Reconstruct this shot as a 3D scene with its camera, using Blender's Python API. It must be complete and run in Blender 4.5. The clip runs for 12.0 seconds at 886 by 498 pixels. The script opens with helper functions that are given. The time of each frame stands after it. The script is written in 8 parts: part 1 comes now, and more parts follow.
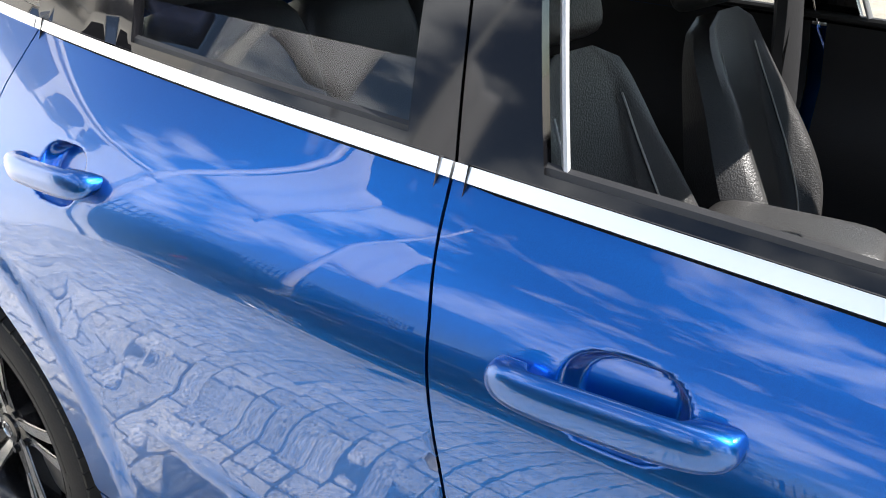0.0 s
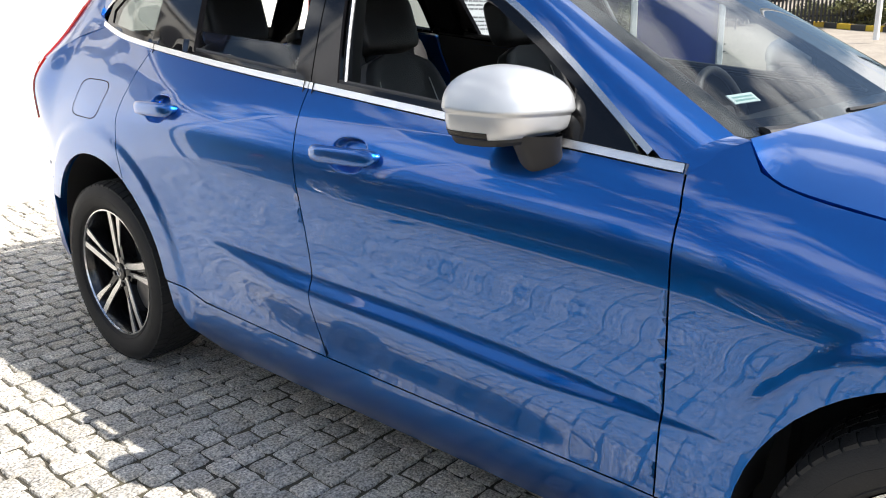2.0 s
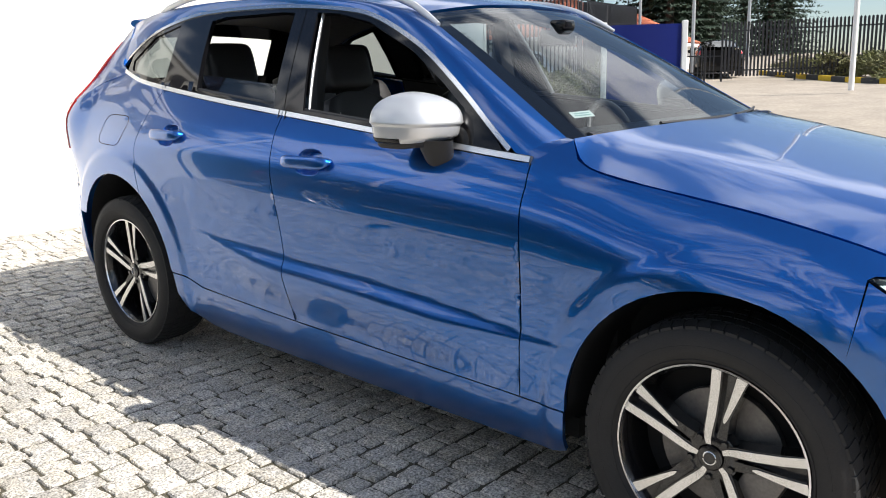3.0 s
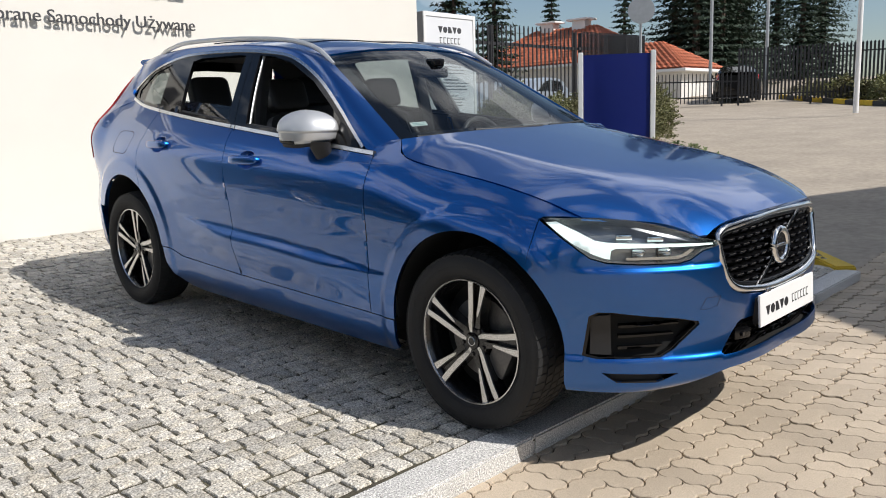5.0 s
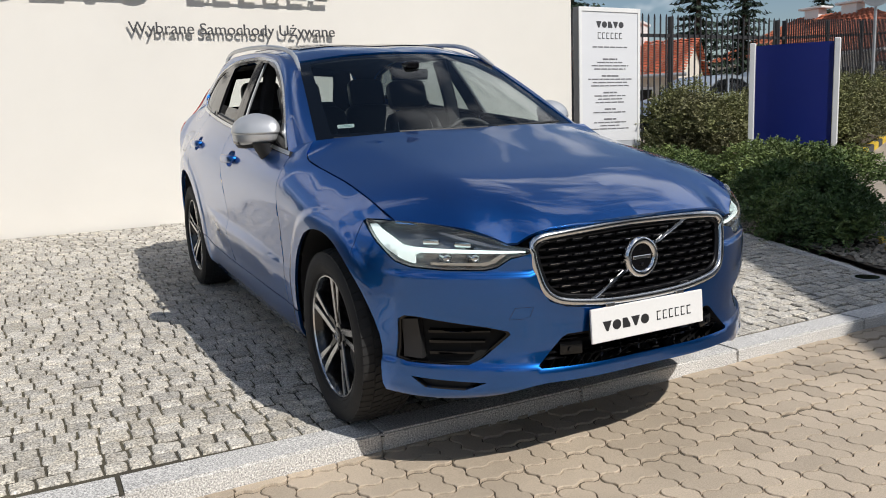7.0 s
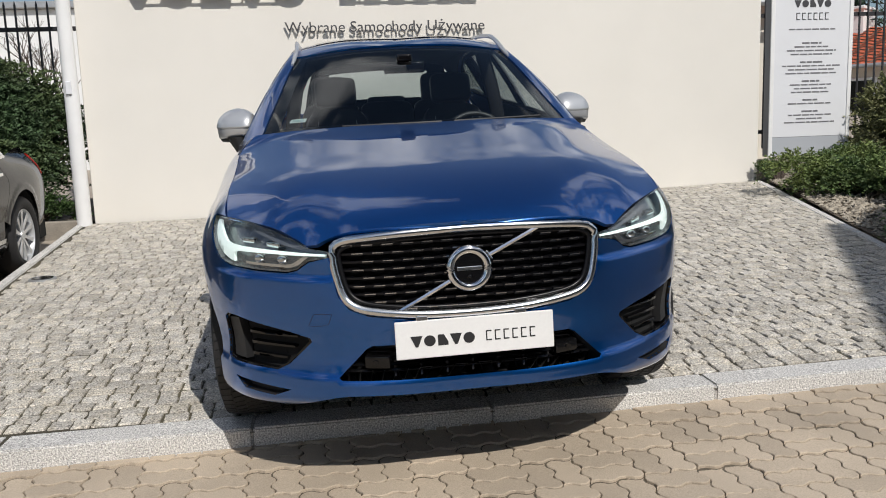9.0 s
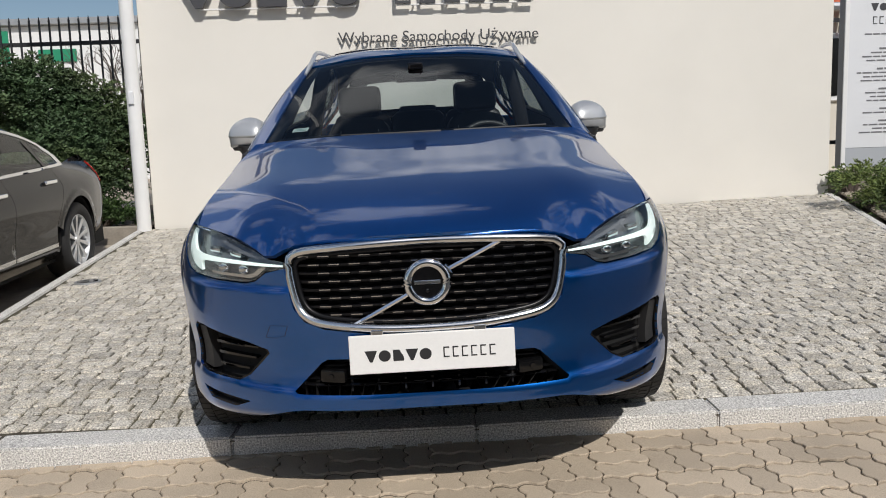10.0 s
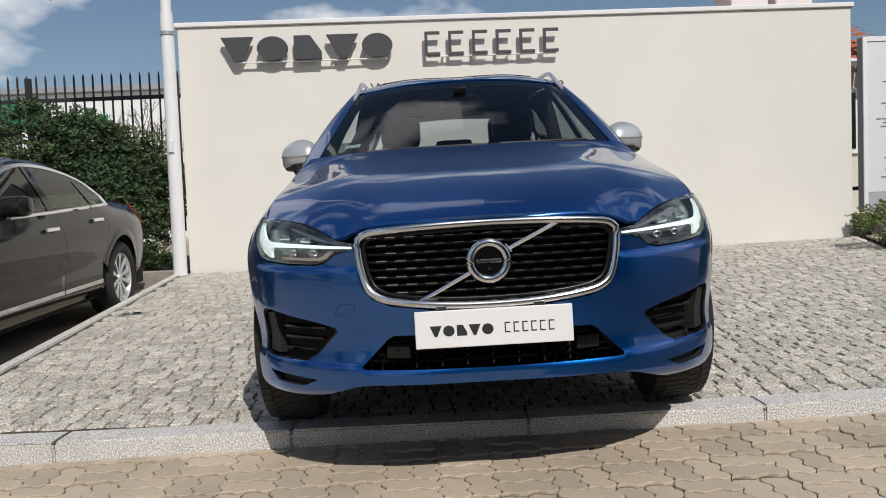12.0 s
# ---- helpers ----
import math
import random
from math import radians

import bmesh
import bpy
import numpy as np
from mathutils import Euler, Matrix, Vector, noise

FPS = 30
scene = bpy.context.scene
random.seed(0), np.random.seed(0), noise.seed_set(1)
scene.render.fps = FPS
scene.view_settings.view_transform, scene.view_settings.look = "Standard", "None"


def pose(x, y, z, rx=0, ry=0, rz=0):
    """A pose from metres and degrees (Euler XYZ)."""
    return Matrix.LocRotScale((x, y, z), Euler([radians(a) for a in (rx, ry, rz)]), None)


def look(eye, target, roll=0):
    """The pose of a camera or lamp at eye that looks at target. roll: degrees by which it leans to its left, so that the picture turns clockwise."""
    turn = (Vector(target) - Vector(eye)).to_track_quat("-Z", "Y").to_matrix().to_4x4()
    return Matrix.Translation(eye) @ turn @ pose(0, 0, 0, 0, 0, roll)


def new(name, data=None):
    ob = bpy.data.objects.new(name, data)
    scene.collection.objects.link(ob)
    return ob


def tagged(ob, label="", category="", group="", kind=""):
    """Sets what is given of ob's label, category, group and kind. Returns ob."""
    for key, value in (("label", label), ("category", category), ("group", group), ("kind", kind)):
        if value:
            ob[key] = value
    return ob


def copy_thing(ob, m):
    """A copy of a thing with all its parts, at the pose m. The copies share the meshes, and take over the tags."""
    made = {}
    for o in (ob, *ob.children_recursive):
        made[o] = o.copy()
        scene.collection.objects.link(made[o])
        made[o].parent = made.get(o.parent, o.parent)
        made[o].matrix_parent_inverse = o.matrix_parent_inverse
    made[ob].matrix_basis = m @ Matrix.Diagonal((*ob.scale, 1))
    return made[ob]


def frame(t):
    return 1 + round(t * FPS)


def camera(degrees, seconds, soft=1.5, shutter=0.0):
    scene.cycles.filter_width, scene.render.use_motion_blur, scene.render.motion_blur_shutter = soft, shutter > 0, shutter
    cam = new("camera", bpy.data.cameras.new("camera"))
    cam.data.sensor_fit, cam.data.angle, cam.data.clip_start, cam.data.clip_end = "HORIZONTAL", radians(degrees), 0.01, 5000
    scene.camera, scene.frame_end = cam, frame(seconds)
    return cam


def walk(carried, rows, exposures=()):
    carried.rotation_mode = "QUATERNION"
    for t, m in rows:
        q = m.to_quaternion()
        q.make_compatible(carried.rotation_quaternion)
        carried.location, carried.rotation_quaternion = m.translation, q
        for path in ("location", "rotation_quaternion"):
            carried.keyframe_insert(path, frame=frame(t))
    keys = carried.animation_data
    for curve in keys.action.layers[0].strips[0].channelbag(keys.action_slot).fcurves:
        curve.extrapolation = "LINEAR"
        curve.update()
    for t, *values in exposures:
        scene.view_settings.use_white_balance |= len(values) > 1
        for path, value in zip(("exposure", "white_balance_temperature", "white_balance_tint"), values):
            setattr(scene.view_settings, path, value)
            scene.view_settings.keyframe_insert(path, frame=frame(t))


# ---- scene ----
cam = camera(57.2, 12.0, soft=1.0)
METRES, EYE, TURN = 7.725, 1.455, -57.25
ROWS = [
    (0.0, 0.007, 0.014, -0.0053, 3.34, -20.77, 0.54),
    (0.5, 0.0233, -0.0313, -0.0047, 4.07, -20.61, 0.57),
    (1.0, 0.0438, -0.0722, -0.0097, 6.06, -18.72, 0.30),
    (1.5, 0.0655, -0.1159, -0.012, 7.28, -16.99, 0.72),
    (2.0, 0.094, -0.1677, -0.0184, 8.21, -14.81, 0.84),
    (2.5, 0.1129, -0.2171, -0.0239, 8.47, -12.79, 1.09),
    (3.0, 0.138, -0.2593, -0.0263, 8.43, -11.1, 1.2),
    (5.0, 0.2555, -0.3987, -0.0339, 11.47, -9.18, 1.62),
    (5.5, 0.301, -0.397, -0.0322, 14.7, -9.13, 1.73),
    (6.0, 0.3571, -0.3885, -0.0348, 19.08, -9.06, 1.86),
    (6.5, 0.4041, -0.3639, -0.0364, 24.27, -9.0, 1.95),
    (7.0, 0.4505, -0.3363, -0.0364, 29.88, -8.91, 1.95),
    (9.0, 0.5923, -0.1887, -0.042, 49.51, -8.76, 1.98),
    (9.5, 0.6084, -0.1543, -0.0409, 53.03, -8.51, 1.92),
    (10.0, 0.6158, -0.1404, -0.0437, 55.59, -7.92, 1.89),
    (10.5, 0.6156, -0.1483, -0.0518, 56.88, -6.91, 1.93),
    (11.0, 0.6176, -0.1607, -0.0616, 57.13, -5.49, 2.01),
    (11.5, 0.6202, -0.1673, -0.0691, 56.9, -4.15, 2.1),
    (12.0, 0.6235, -0.1702, -0.0781, 56.73, -3.05, 2.19),
]
walk(cam, [(t, pose(-1.66, -0.25, EYE, 0, 0, TURN) @ pose(METRES * x, METRES * y, METRES * z, 90 + pitch, roll, yaw))
           for t, x, y, z, yaw, pitch, roll in ROWS],
     exposures=[(0, 1.75), (1, 1.5), (2, 1.16), (3, 0.92), (5, 0.30), (7, 0.08), (9.5, -0.11), (12, -0.17)])

# ---- world, sun, exposure ----
SUN_TO = Vector((0.35, -1.10, 1.15)).normalized()
world = bpy.data.worlds.new("sky")
scene.world = world
world.use_nodes = True
wn, wl = world.node_tree.nodes, world.node_tree.links
sky = wn.new("ShaderNodeTexSky")
sky.sky_type, sky.sun_disc = "NISHITA", False
sky.sun_elevation = math.asin(SUN_TO.z)
sky.sun_rotation = math.atan2(SUN_TO.x, SUN_TO.y)
sky.air_density, sky.dust_density, sky.ozone_density = 1.0, 0.8, 1.8
w_co = wn.new("ShaderNodeTexCoord")
w_map = wn.new("ShaderNodeMapping")
w_map.inputs["Location"].default_value = (1.01, 2.26, -0.86)
w_map.inputs["Scale"].default_value = (1.0, 1.0, 2.0)
w_noise = wn.new("ShaderNodeTexNoise")
w_noise.inputs["Scale"].default_value = 2.9
w_noise.inputs["Detail"].default_value = 5.0
w_noise.inputs["Roughness"].default_value = 0.56
w_ramp = wn.new("ShaderNodeValToRGB")
w_ramp.color_ramp.elements[0].position, w_ramp.color_ramp.elements[1].position = 0.52, 0.625
w_mix = wn.new("ShaderNodeMix")
w_mix.data_type = "RGBA"
w_mix.inputs["B"].default_value = (12.5, 12.8, 13.3, 1)
wl.new(w_co.outputs["Generated"], w_map.inputs["Vector"])
wl.new(w_map.outputs["Vector"], w_noise.inputs["Vector"])
wl.new(w_noise.outputs["Fac"], w_ramp.inputs["Fac"])
wl.new(w_ramp.outputs["Color"], w_mix.inputs["Factor"])
wl.new(sky.outputs["Color"], w_mix.inputs["A"])
wl.new(w_mix.outputs["Result"], wn["Background"].inputs["Color"])
wn["Background"].inputs["Strength"].default_value = 0.075
sun = new("sun", bpy.data.lights.new("sun", "SUN"))
sun.data.energy, sun.data.angle, sun.data.color = 3.85, radians(0.53), (1.0, 0.96, 0.91)
sun.matrix_world = look(SUN_TO * 60, (0, 0, 0))

# ---- materials ----
def mat(name, col, rough=0.5, metal=0.0, var=0.12, scale=9.0, grain=0.08, grain_scale=120.0, bump=0.0, bump_scale=90.0,
        coat=0.0, spec=0.5, rnd=0.0, warm=None, island=False):
    """A node material: base colour with two scales of variation, relief and, for pieces, a tone for each piece."""
    m = bpy.data.materials.new(name)
    m.use_nodes = True
    n, l = m.node_tree.nodes, m.node_tree.links
    b = n["Principled BSDF"]
    b.inputs["Roughness"].default_value, b.inputs["Metallic"].default_value = rough, metal
    b.inputs["Coat Weight"].default_value, b.inputs["Coat Roughness"].default_value = coat, 0.02
    b.inputs["Specular IOR Level"].default_value = spec
    geo = n.new("ShaderNodeNewGeometry")
    out = None

    def noise_node(sc, detail):
        t = n.new("ShaderNodeTexNoise")
        t.inputs["Scale"].default_value, t.inputs["Detail"].default_value = sc, detail
        l.new(geo.outputs["Position"], t.inputs["Vector"])
        return t.outputs["Fac"]

    def scaled(fac, amount, prev):
        r = n.new("ShaderNodeMapRange")
        r.inputs["From Min"].default_value, r.inputs["From Max"].default_value = 0.25, 0.75
        r.inputs["To Min"].default_value, r.inputs["To Max"].default_value = 1 - amount, 1 + amount
        l.new(fac, r.inputs["Value"])
        if prev is None:
            return r.outputs["Result"]
        x = n.new("ShaderNodeMath")
        x.operation = "MULTIPLY"
        l.new(prev, x.inputs[0])
        l.new(r.outputs["Result"], x.inputs[1])
        return x.outputs[0]

    if var:
        out = scaled(noise_node(scale, 3.0), var, out)
    if grain:
        out = scaled(noise_node(grain_scale, 2.0), grain, out)
    piece = None
    if rnd:
        if island:
            piece = geo.outputs["Random Per Island"]
        else:
            piece = n.new("ShaderNodeObjectInfo").outputs["Random"]
        r = n.new("ShaderNodeMapRange")
        r.inputs["To Min"].default_value, r.inputs["To Max"].default_value = 1 - rnd, 1 + rnd
        l.new(piece, r.inputs["Value"])
        if out is None:
            out = r.outputs["Result"]
        else:
            x = n.new("ShaderNodeMath")
            x.operation = "MULTIPLY"
            l.new(out, x.inputs[0])
            l.new(r.outputs["Result"], x.inputs[1])
            out = x.outputs[0]
    colour = None
    if warm is not None:
        mix = n.new("ShaderNodeMix")
        mix.data_type = "RGBA"
        mix.inputs["A"].default_value, mix.inputs["B"].default_value = (*col, 1), (*warm, 1)
        ramp = n.new("ShaderNodeMapRange")
        ramp.inputs["From Min"].default_value, ramp.inputs["From Max"].default_value = 0.42, 0.62
        l.new(noise_node(scale * 0.45, 4.0), ramp.inputs["Value"])
        l.new(ramp.outputs["Result"], mix.inputs["Factor"])
        colour = mix.outputs["Result"]
    if out is not None:
        v = n.new("ShaderNodeVectorMath")
        v.operation = "SCALE"
        if colour is None:
            v.inputs[0].default_value = col
        else:
            l.new(colour, v.inputs[0])
        l.new(out, v.inputs["Scale"])
        l.new(v.outputs[0], b.inputs["Base Color"])
    else:
        b.inputs["Base Color"].default_value = (*col, 1)
    if bump:
        t = n.new("ShaderNodeBump")
        t.inputs["Strength"].default_value, t.inputs["Distance"].default_value = bump, 0.01
        l.new(noise_node(bump_scale, 4.0), t.inputs["Height"])
        l.new(t.outputs["Normal"], b.inputs["Normal"])
    return m


def plain(name, col, rough=0.5, metal=0.0, coat=0.0, emit=0.0, spec=0.5):
    m = bpy.data.materials.new(name)
    m.use_nodes = True
    b = m.node_tree.nodes["Principled BSDF"]
    b.inputs["Base Color"].default_value = (*col, 1)
    b.inputs["Roughness"].default_value, b.inputs["Metallic"].default_value = rough, metal
    b.inputs["Coat Weight"].default_value, b.inputs["Coat Roughness"].default_value = coat, 0.03
    b.inputs["Specular IOR Level"].default_value = spec
    if emit:
        b.inputs["Emission Color"].default_value, b.inputs["Emission Strength"].default_value = (*col, 1), emit
    return m


def glass(name, col, rough=0.0, ior=1.45, opaque=0.0):
    """Thin glazing: a mirror coat over clear or smoked glass."""
    m = bpy.data.materials.new(name)
    m.use_nodes = True
    n, l = m.node_tree.nodes, m.node_tree.links
    n.remove(n["Principled BSDF"])
    tr = n.new("ShaderNodeBsdfTransparent")
    tr.inputs["Color"].default_value = (*col, 1)
    gl = n.new("ShaderNodeBsdfGlossy")
    gl.inputs["Roughness"].default_value = rough
    lw = n.new("ShaderNodeLayerWeight")
    lw.inputs["Blend"].default_value = 0.5
    pw = n.new("ShaderNodeMath")
    pw.operation = "POWER"
    pw.inputs[1].default_value = 5.0
    l.new(lw.outputs["Facing"], pw.inputs[0])
    f0 = ((ior - 1) / (ior + 1)) ** 2 * 1.8
    sc = n.new("ShaderNodeMath")
    sc.operation = "MULTIPLY_ADD"
    sc.inputs[1].default_value, sc.inputs[2].default_value = 1 - f0, f0
    l.new(pw.outputs[0], sc.inputs[0])
    mx = n.new("ShaderNodeMixShader")
    l.new(sc.outputs[0], mx.inputs["Fac"])
    l.new(tr.outputs["BSDF"], mx.inputs[1])
    l.new(gl.outputs["BSDF"], mx.inputs[2])
    l.new(mx.outputs["Shader"], n["Material Output"].inputs["Surface"])
    return m


SETT_LOOK = dict(var=0.16, scale=30.0, grain=0.80, grain_scale=125, bump=0.9, bump_scale=75, rnd=0.20, warm=(0.475, 0.435, 0.365))
M_SETT = mat("granite_sett", (0.475, 0.448, 0.400), 0.85, **SETT_LOOK)
M_SETT_J = mat("granite_sett_joined", (0.475, 0.448, 0.400), 0.85, island=True, **SETT_LOOK)
M_JOINT = mat("joint_sand", (0.060, 0.052, 0.036), 0.95, var=0.3, scale=5.0, warm=(0.10, 0.088, 0.055), grain=0.4, grain_scale=150, bump=0.5, bump_scale=200)
M_GAP = mat("paver_joint", (0.12, 0.098, 0.07), 0.95, var=0.3, scale=8, grain=0.3, grain_scale=150)
M_PAVER = mat("concrete_paver", (0.46, 0.38, 0.288), 0.88, var=0.12, scale=3.0, grain=0.2, grain_scale=220, bump=0.25, bump_scale=200, rnd=0.13)
M_PAVER_J = mat("concrete_paver_joined", (0.46, 0.38, 0.288), 0.88, var=0.12, scale=3.0, grain=0.2, grain_scale=220, bump=0.25, bump_scale=200, rnd=0.13, island=True)
M_ROAD = mat("road_paving", (0.35, 0.30, 0.24), 0.9, var=0.14, scale=1.2, grain=0.16, grain_scale=12, bump=0.2, bump_scale=40)
M_KERB = mat("granite_kerb", (0.59, 0.575, 0.55), 0.85, var=0.1, scale=5.0, grain=0.7, grain_scale=150, bump=0.6, bump_scale=150)
M_WALL = mat("cream_render", (0.74, 0.71, 0.65), 0.9, var=0.025, scale=1.4, grain=0.02, grain_scale=300, bump=0.06, bump_scale=300)
M_CAP = mat("white_coping", (0.78, 0.77, 0.75), 0.5, var=0.03, scale=3.0, grain=0)
M_WHITE = mat("white_paint", (0.78, 0.78, 0.77), 0.4, var=0.03, scale=5, grain=0.02)
M_LETTER = mat("dark_grey_letter", (0.055, 0.055, 0.06), 0.45, var=0.05, scale=8, grain=0)
M_BLUE_SIGN = mat("blue_sign_face", (0.012, 0.028, 0.24), 0.35, var=0.04, scale=2, grain=0)
M_SIGN = mat("light_sign_face", (0.72, 0.73, 0.75), 0.3, var=0.02, scale=3, grain=0)
M_FENCE = mat("black_fence_paint", (0.022, 0.022, 0.025), 0.55, var=0.1, scale=9, grain=0.05)
M_STEEL = mat("galvanised_pole", (0.42, 0.43, 0.44), 0.45, metal=0.6, var=0.08, scale=8, grain=0.05)
M_YELLOW = mat("yellow_kerb_paint", (0.62, 0.42, 0.03), 0.7, var=0.12, scale=9, grain=0.2, grain_scale=150, bump=0.2)
M_BLACKK = mat("black_kerb_paint", (0.05, 0.05, 0.05), 0.8, var=0.2, scale=9, grain=0.2, grain_scale=150, bump=0.2)
M_SOIL = mat("soil", (0.10, 0.078, 0.055), 0.95, var=0.25, scale=7, grain=0.3, grain_scale=80, bump=0.6, bump_scale=60)
M_GRAVEL = mat("gravel_stone", (0.33, 0.29, 0.23), 0.85, var=0.2, scale=20, grain=0.2, rnd=0.4, island=True)
M_CONC = mat("rough_concrete", (0.27, 0.24, 0.20), 0.9, var=0.18, scale=8, grain=0.2, grain_scale=120, bump=0.4, bump_scale=70)

# ---- mesh helpers ----
def mesh_ob(name, verts, faces, material, parent=None, label="", smooth=False, normals=None):
    me = bpy.data.meshes.new(name)
    me.from_pydata([tuple(v) for v in verts], [], faces)
    me.materials.append(material)
    if smooth:
        me.polygons.foreach_set("use_smooth", [True] * len(me.polygons))
    me.update()
    if normals is not None:
        me.normals_split_custom_set(normals)
    ob = new(name, me)
    if parent is not None:
        ob.parent = parent
    if label:
        ob["label"] = label
    return ob


def part(name, bm, material, parent=None, label="", smooth=False):
    """Links a bmesh as one mesh object under a thing or a part."""
    me = bpy.data.meshes.new(name)
    bm.to_mesh(me)
    bm.free()
    me.materials.append(material)
    if smooth:
        me.polygons.foreach_set("use_smooth", [True] * len(me.polygons))
        me.set_sharp_from_angle(angle=radians(38))
    ob = new(name, me)
    if parent is not None:
        ob.parent = parent
    if label:
        ob["label"] = label
    return ob


def thing(name, label, category, place=None, group="", kind=""):
    ob = new(name)
    ob.empty_display_size = 0.1
    if place is not None:
        ob.matrix_world = place
    return tagged(ob, label, category, group, kind)


def add_box(bm, lo, hi, bevel=0.0, m=None, seg=1):
    lo, hi = Vector(lo), Vector(hi)
    r = bmesh.ops.create_cube(bm, size=1.0, matrix=Matrix.Translation((lo + hi) / 2) @ Matrix.Diagonal((*(hi - lo), 1)))
    vs = r["verts"]
    if bevel:
        es = list({e for v in vs for e in v.link_edges})
        out = bmesh.ops.bevel(bm, geom=es, offset=bevel, segments=seg, affect="EDGES", profile=0.6)
        vs = list({v for f in out["faces"] for v in f.verts} | {v for v in vs if v.is_valid})
    if m is not None:
        bmesh.ops.transform(bm, matrix=m, verts=vs)
    return vs


def add_cyl(bm, a, b, r1, r2=None, seg=16, caps=True):
    a, b = Vector(a), Vector(b)
    d = b - a
    m = Matrix.Translation((a + b) / 2) @ d.to_track_quat("Z", "Y").to_matrix().to_4x4()
    return bmesh.ops.create_cone(bm, cap_ends=caps, segments=seg, radius1=r1, radius2=r1 if r2 is None else r2, depth=d.length, matrix=m)["verts"]


def add_prism(bm, pts, y0, y1, bevel=0.0, m=None):
    """A flat outline in x, z drawn out along y."""
    a = [bm.verts.new((p[0], y0, p[1])) for p in pts]
    b = [bm.verts.new((p[0], y1, p[1])) for p in pts]
    k = len(pts)
    fs = [bm.faces.new(a), bm.faces.new(b[::-1])]
    fs += [bm.faces.new((a[(i + 1) % k], a[i], b[i], b[(i + 1) % k])) for i in range(k)]
    bmesh.ops.recalc_face_normals(bm, faces=fs)
    vs = a + b
    if bevel:
        es = list({e for f in fs for e in f.edges})
        out = bmesh.ops.bevel(bm, geom=es, offset=bevel, segments=1, affect="EDGES")
        vs = list({v for f in out["faces"] for v in f.verts} | {v for v in vs if v.is_valid})
    if m is not None:
        bmesh.ops.transform(bm, matrix=m, verts=vs)
    return vs


def add_tube(bm, pts, r, seg=8, closed=False, flat=1.0):
    """A rod along a line of points; r is one radius or one for each point."""
    pts = [Vector(p) for p in pts]
    k = len(pts)
    rings = []
    up = Vector((0, 0, 1))
    for i, p in enumerate(pts):
        d = (pts[(i + 1) % k] - pts[i - 1]) if closed else (pts[min(i + 1, k - 1)] - pts[max(i - 1, 0)])
        d.normalize()
        s = d.cross(up)
        if s.length < 1e-3:
            s = d.cross(Vector((0, 1, 0)))
        s.normalize()
        n = s.cross(d).normalized()
        rr = r[i] if isinstance(r, (list, tuple)) else r
        rings.append([bm.verts.new(p + (s * math.cos(2 * math.pi * j / seg) * flat + n * math.sin(2 * math.pi * j / seg)) * rr) for j in range(seg)])
    for i in range(k if closed else k - 1):
        a, b = rings[i], rings[(i + 1) % k]
        for j in range(seg):
            bm.faces.new((a[j], a[(j + 1) % seg], b[(j + 1) % seg], b[j]))
    if not closed:
        bm.faces.new(rings[0][::-1])
        bm.faces.new(rings[-1])
    return rings


def smooth_line(pts, per=6, closed=False):
    """Catmull-Rom points through pts."""
    P = [np.array(p, float) for p in pts]
    k = len(P)
    out = []
    for i in range(k if closed else k - 1):
        p0 = P[i - 1] if (closed or i) else P[0]
        p1, p2 = P[i], P[(i + 1) % k]
        p3 = P[(i + 2) % k] if (closed or i + 2 < k) else P[-1]
        for j in range(per):
            t = j / per
            out.append(0.5 * (2 * p1 + (p2 - p0) * t + (2 * p0 - 5 * p1 + 4 * p2 - p3) * t * t + (3 * p1 - p0 - 3 * p2 + p3) * t ** 3))
    if not closed:
        out.append(P[-1])
    return out

# ---- the setting ----
def sstep(a, b, v):
    t = min(1.0, max(0.0, (v - a) / (b - a)))
    return t * t * (3 - 2 * t)


def road_z(x, y):
    """The lie of the road: a slight cross fall by the pad, rising towards the gate."""
    z = -0.105 - 0.05 * max(0.0, min(0.8, -1.7 - y)) + 0.02 * max(-12.0, min(x, 3.0)) + 0.055 * max(0.0, min(x, 60.0) - 3.0) + 0.02 * max(0, y - 6) * sstep(2, 8, x)
    left = 1 - sstep(-2.9, -2.3, x) if x < -2.3 else 0.0
    return z + (0.0385 * max(-1.7, min(y, 8.0)) + 0.0655) * left


def pad_z(x, y):
    return 0.0385 * y + 0.012 + 0.0125 * ((x - 0.3) + math.sqrt((x - 0.3) ** 2 + 0.2)) - 0.004 + 0.018 * math.exp(-((x - 0.9) ** 2 + 0.3 * y * y) / 0.6)


WALL_A, WALL_B = Vector((-3.05, 4.46, 0)), Vector((4.81, 4.64, 0))
WALL_TURN = math.atan2(WALL_B.y - WALL_A.y, WALL_B.x - WALL_A.x)
WALL_LEN = (WALL_B - WALL_A).length
WALL_M = Matrix.Translation((WALL_A.x, WALL_A.y, 0)) @ Matrix.Rotation(WALL_TURN, 4, "Z")

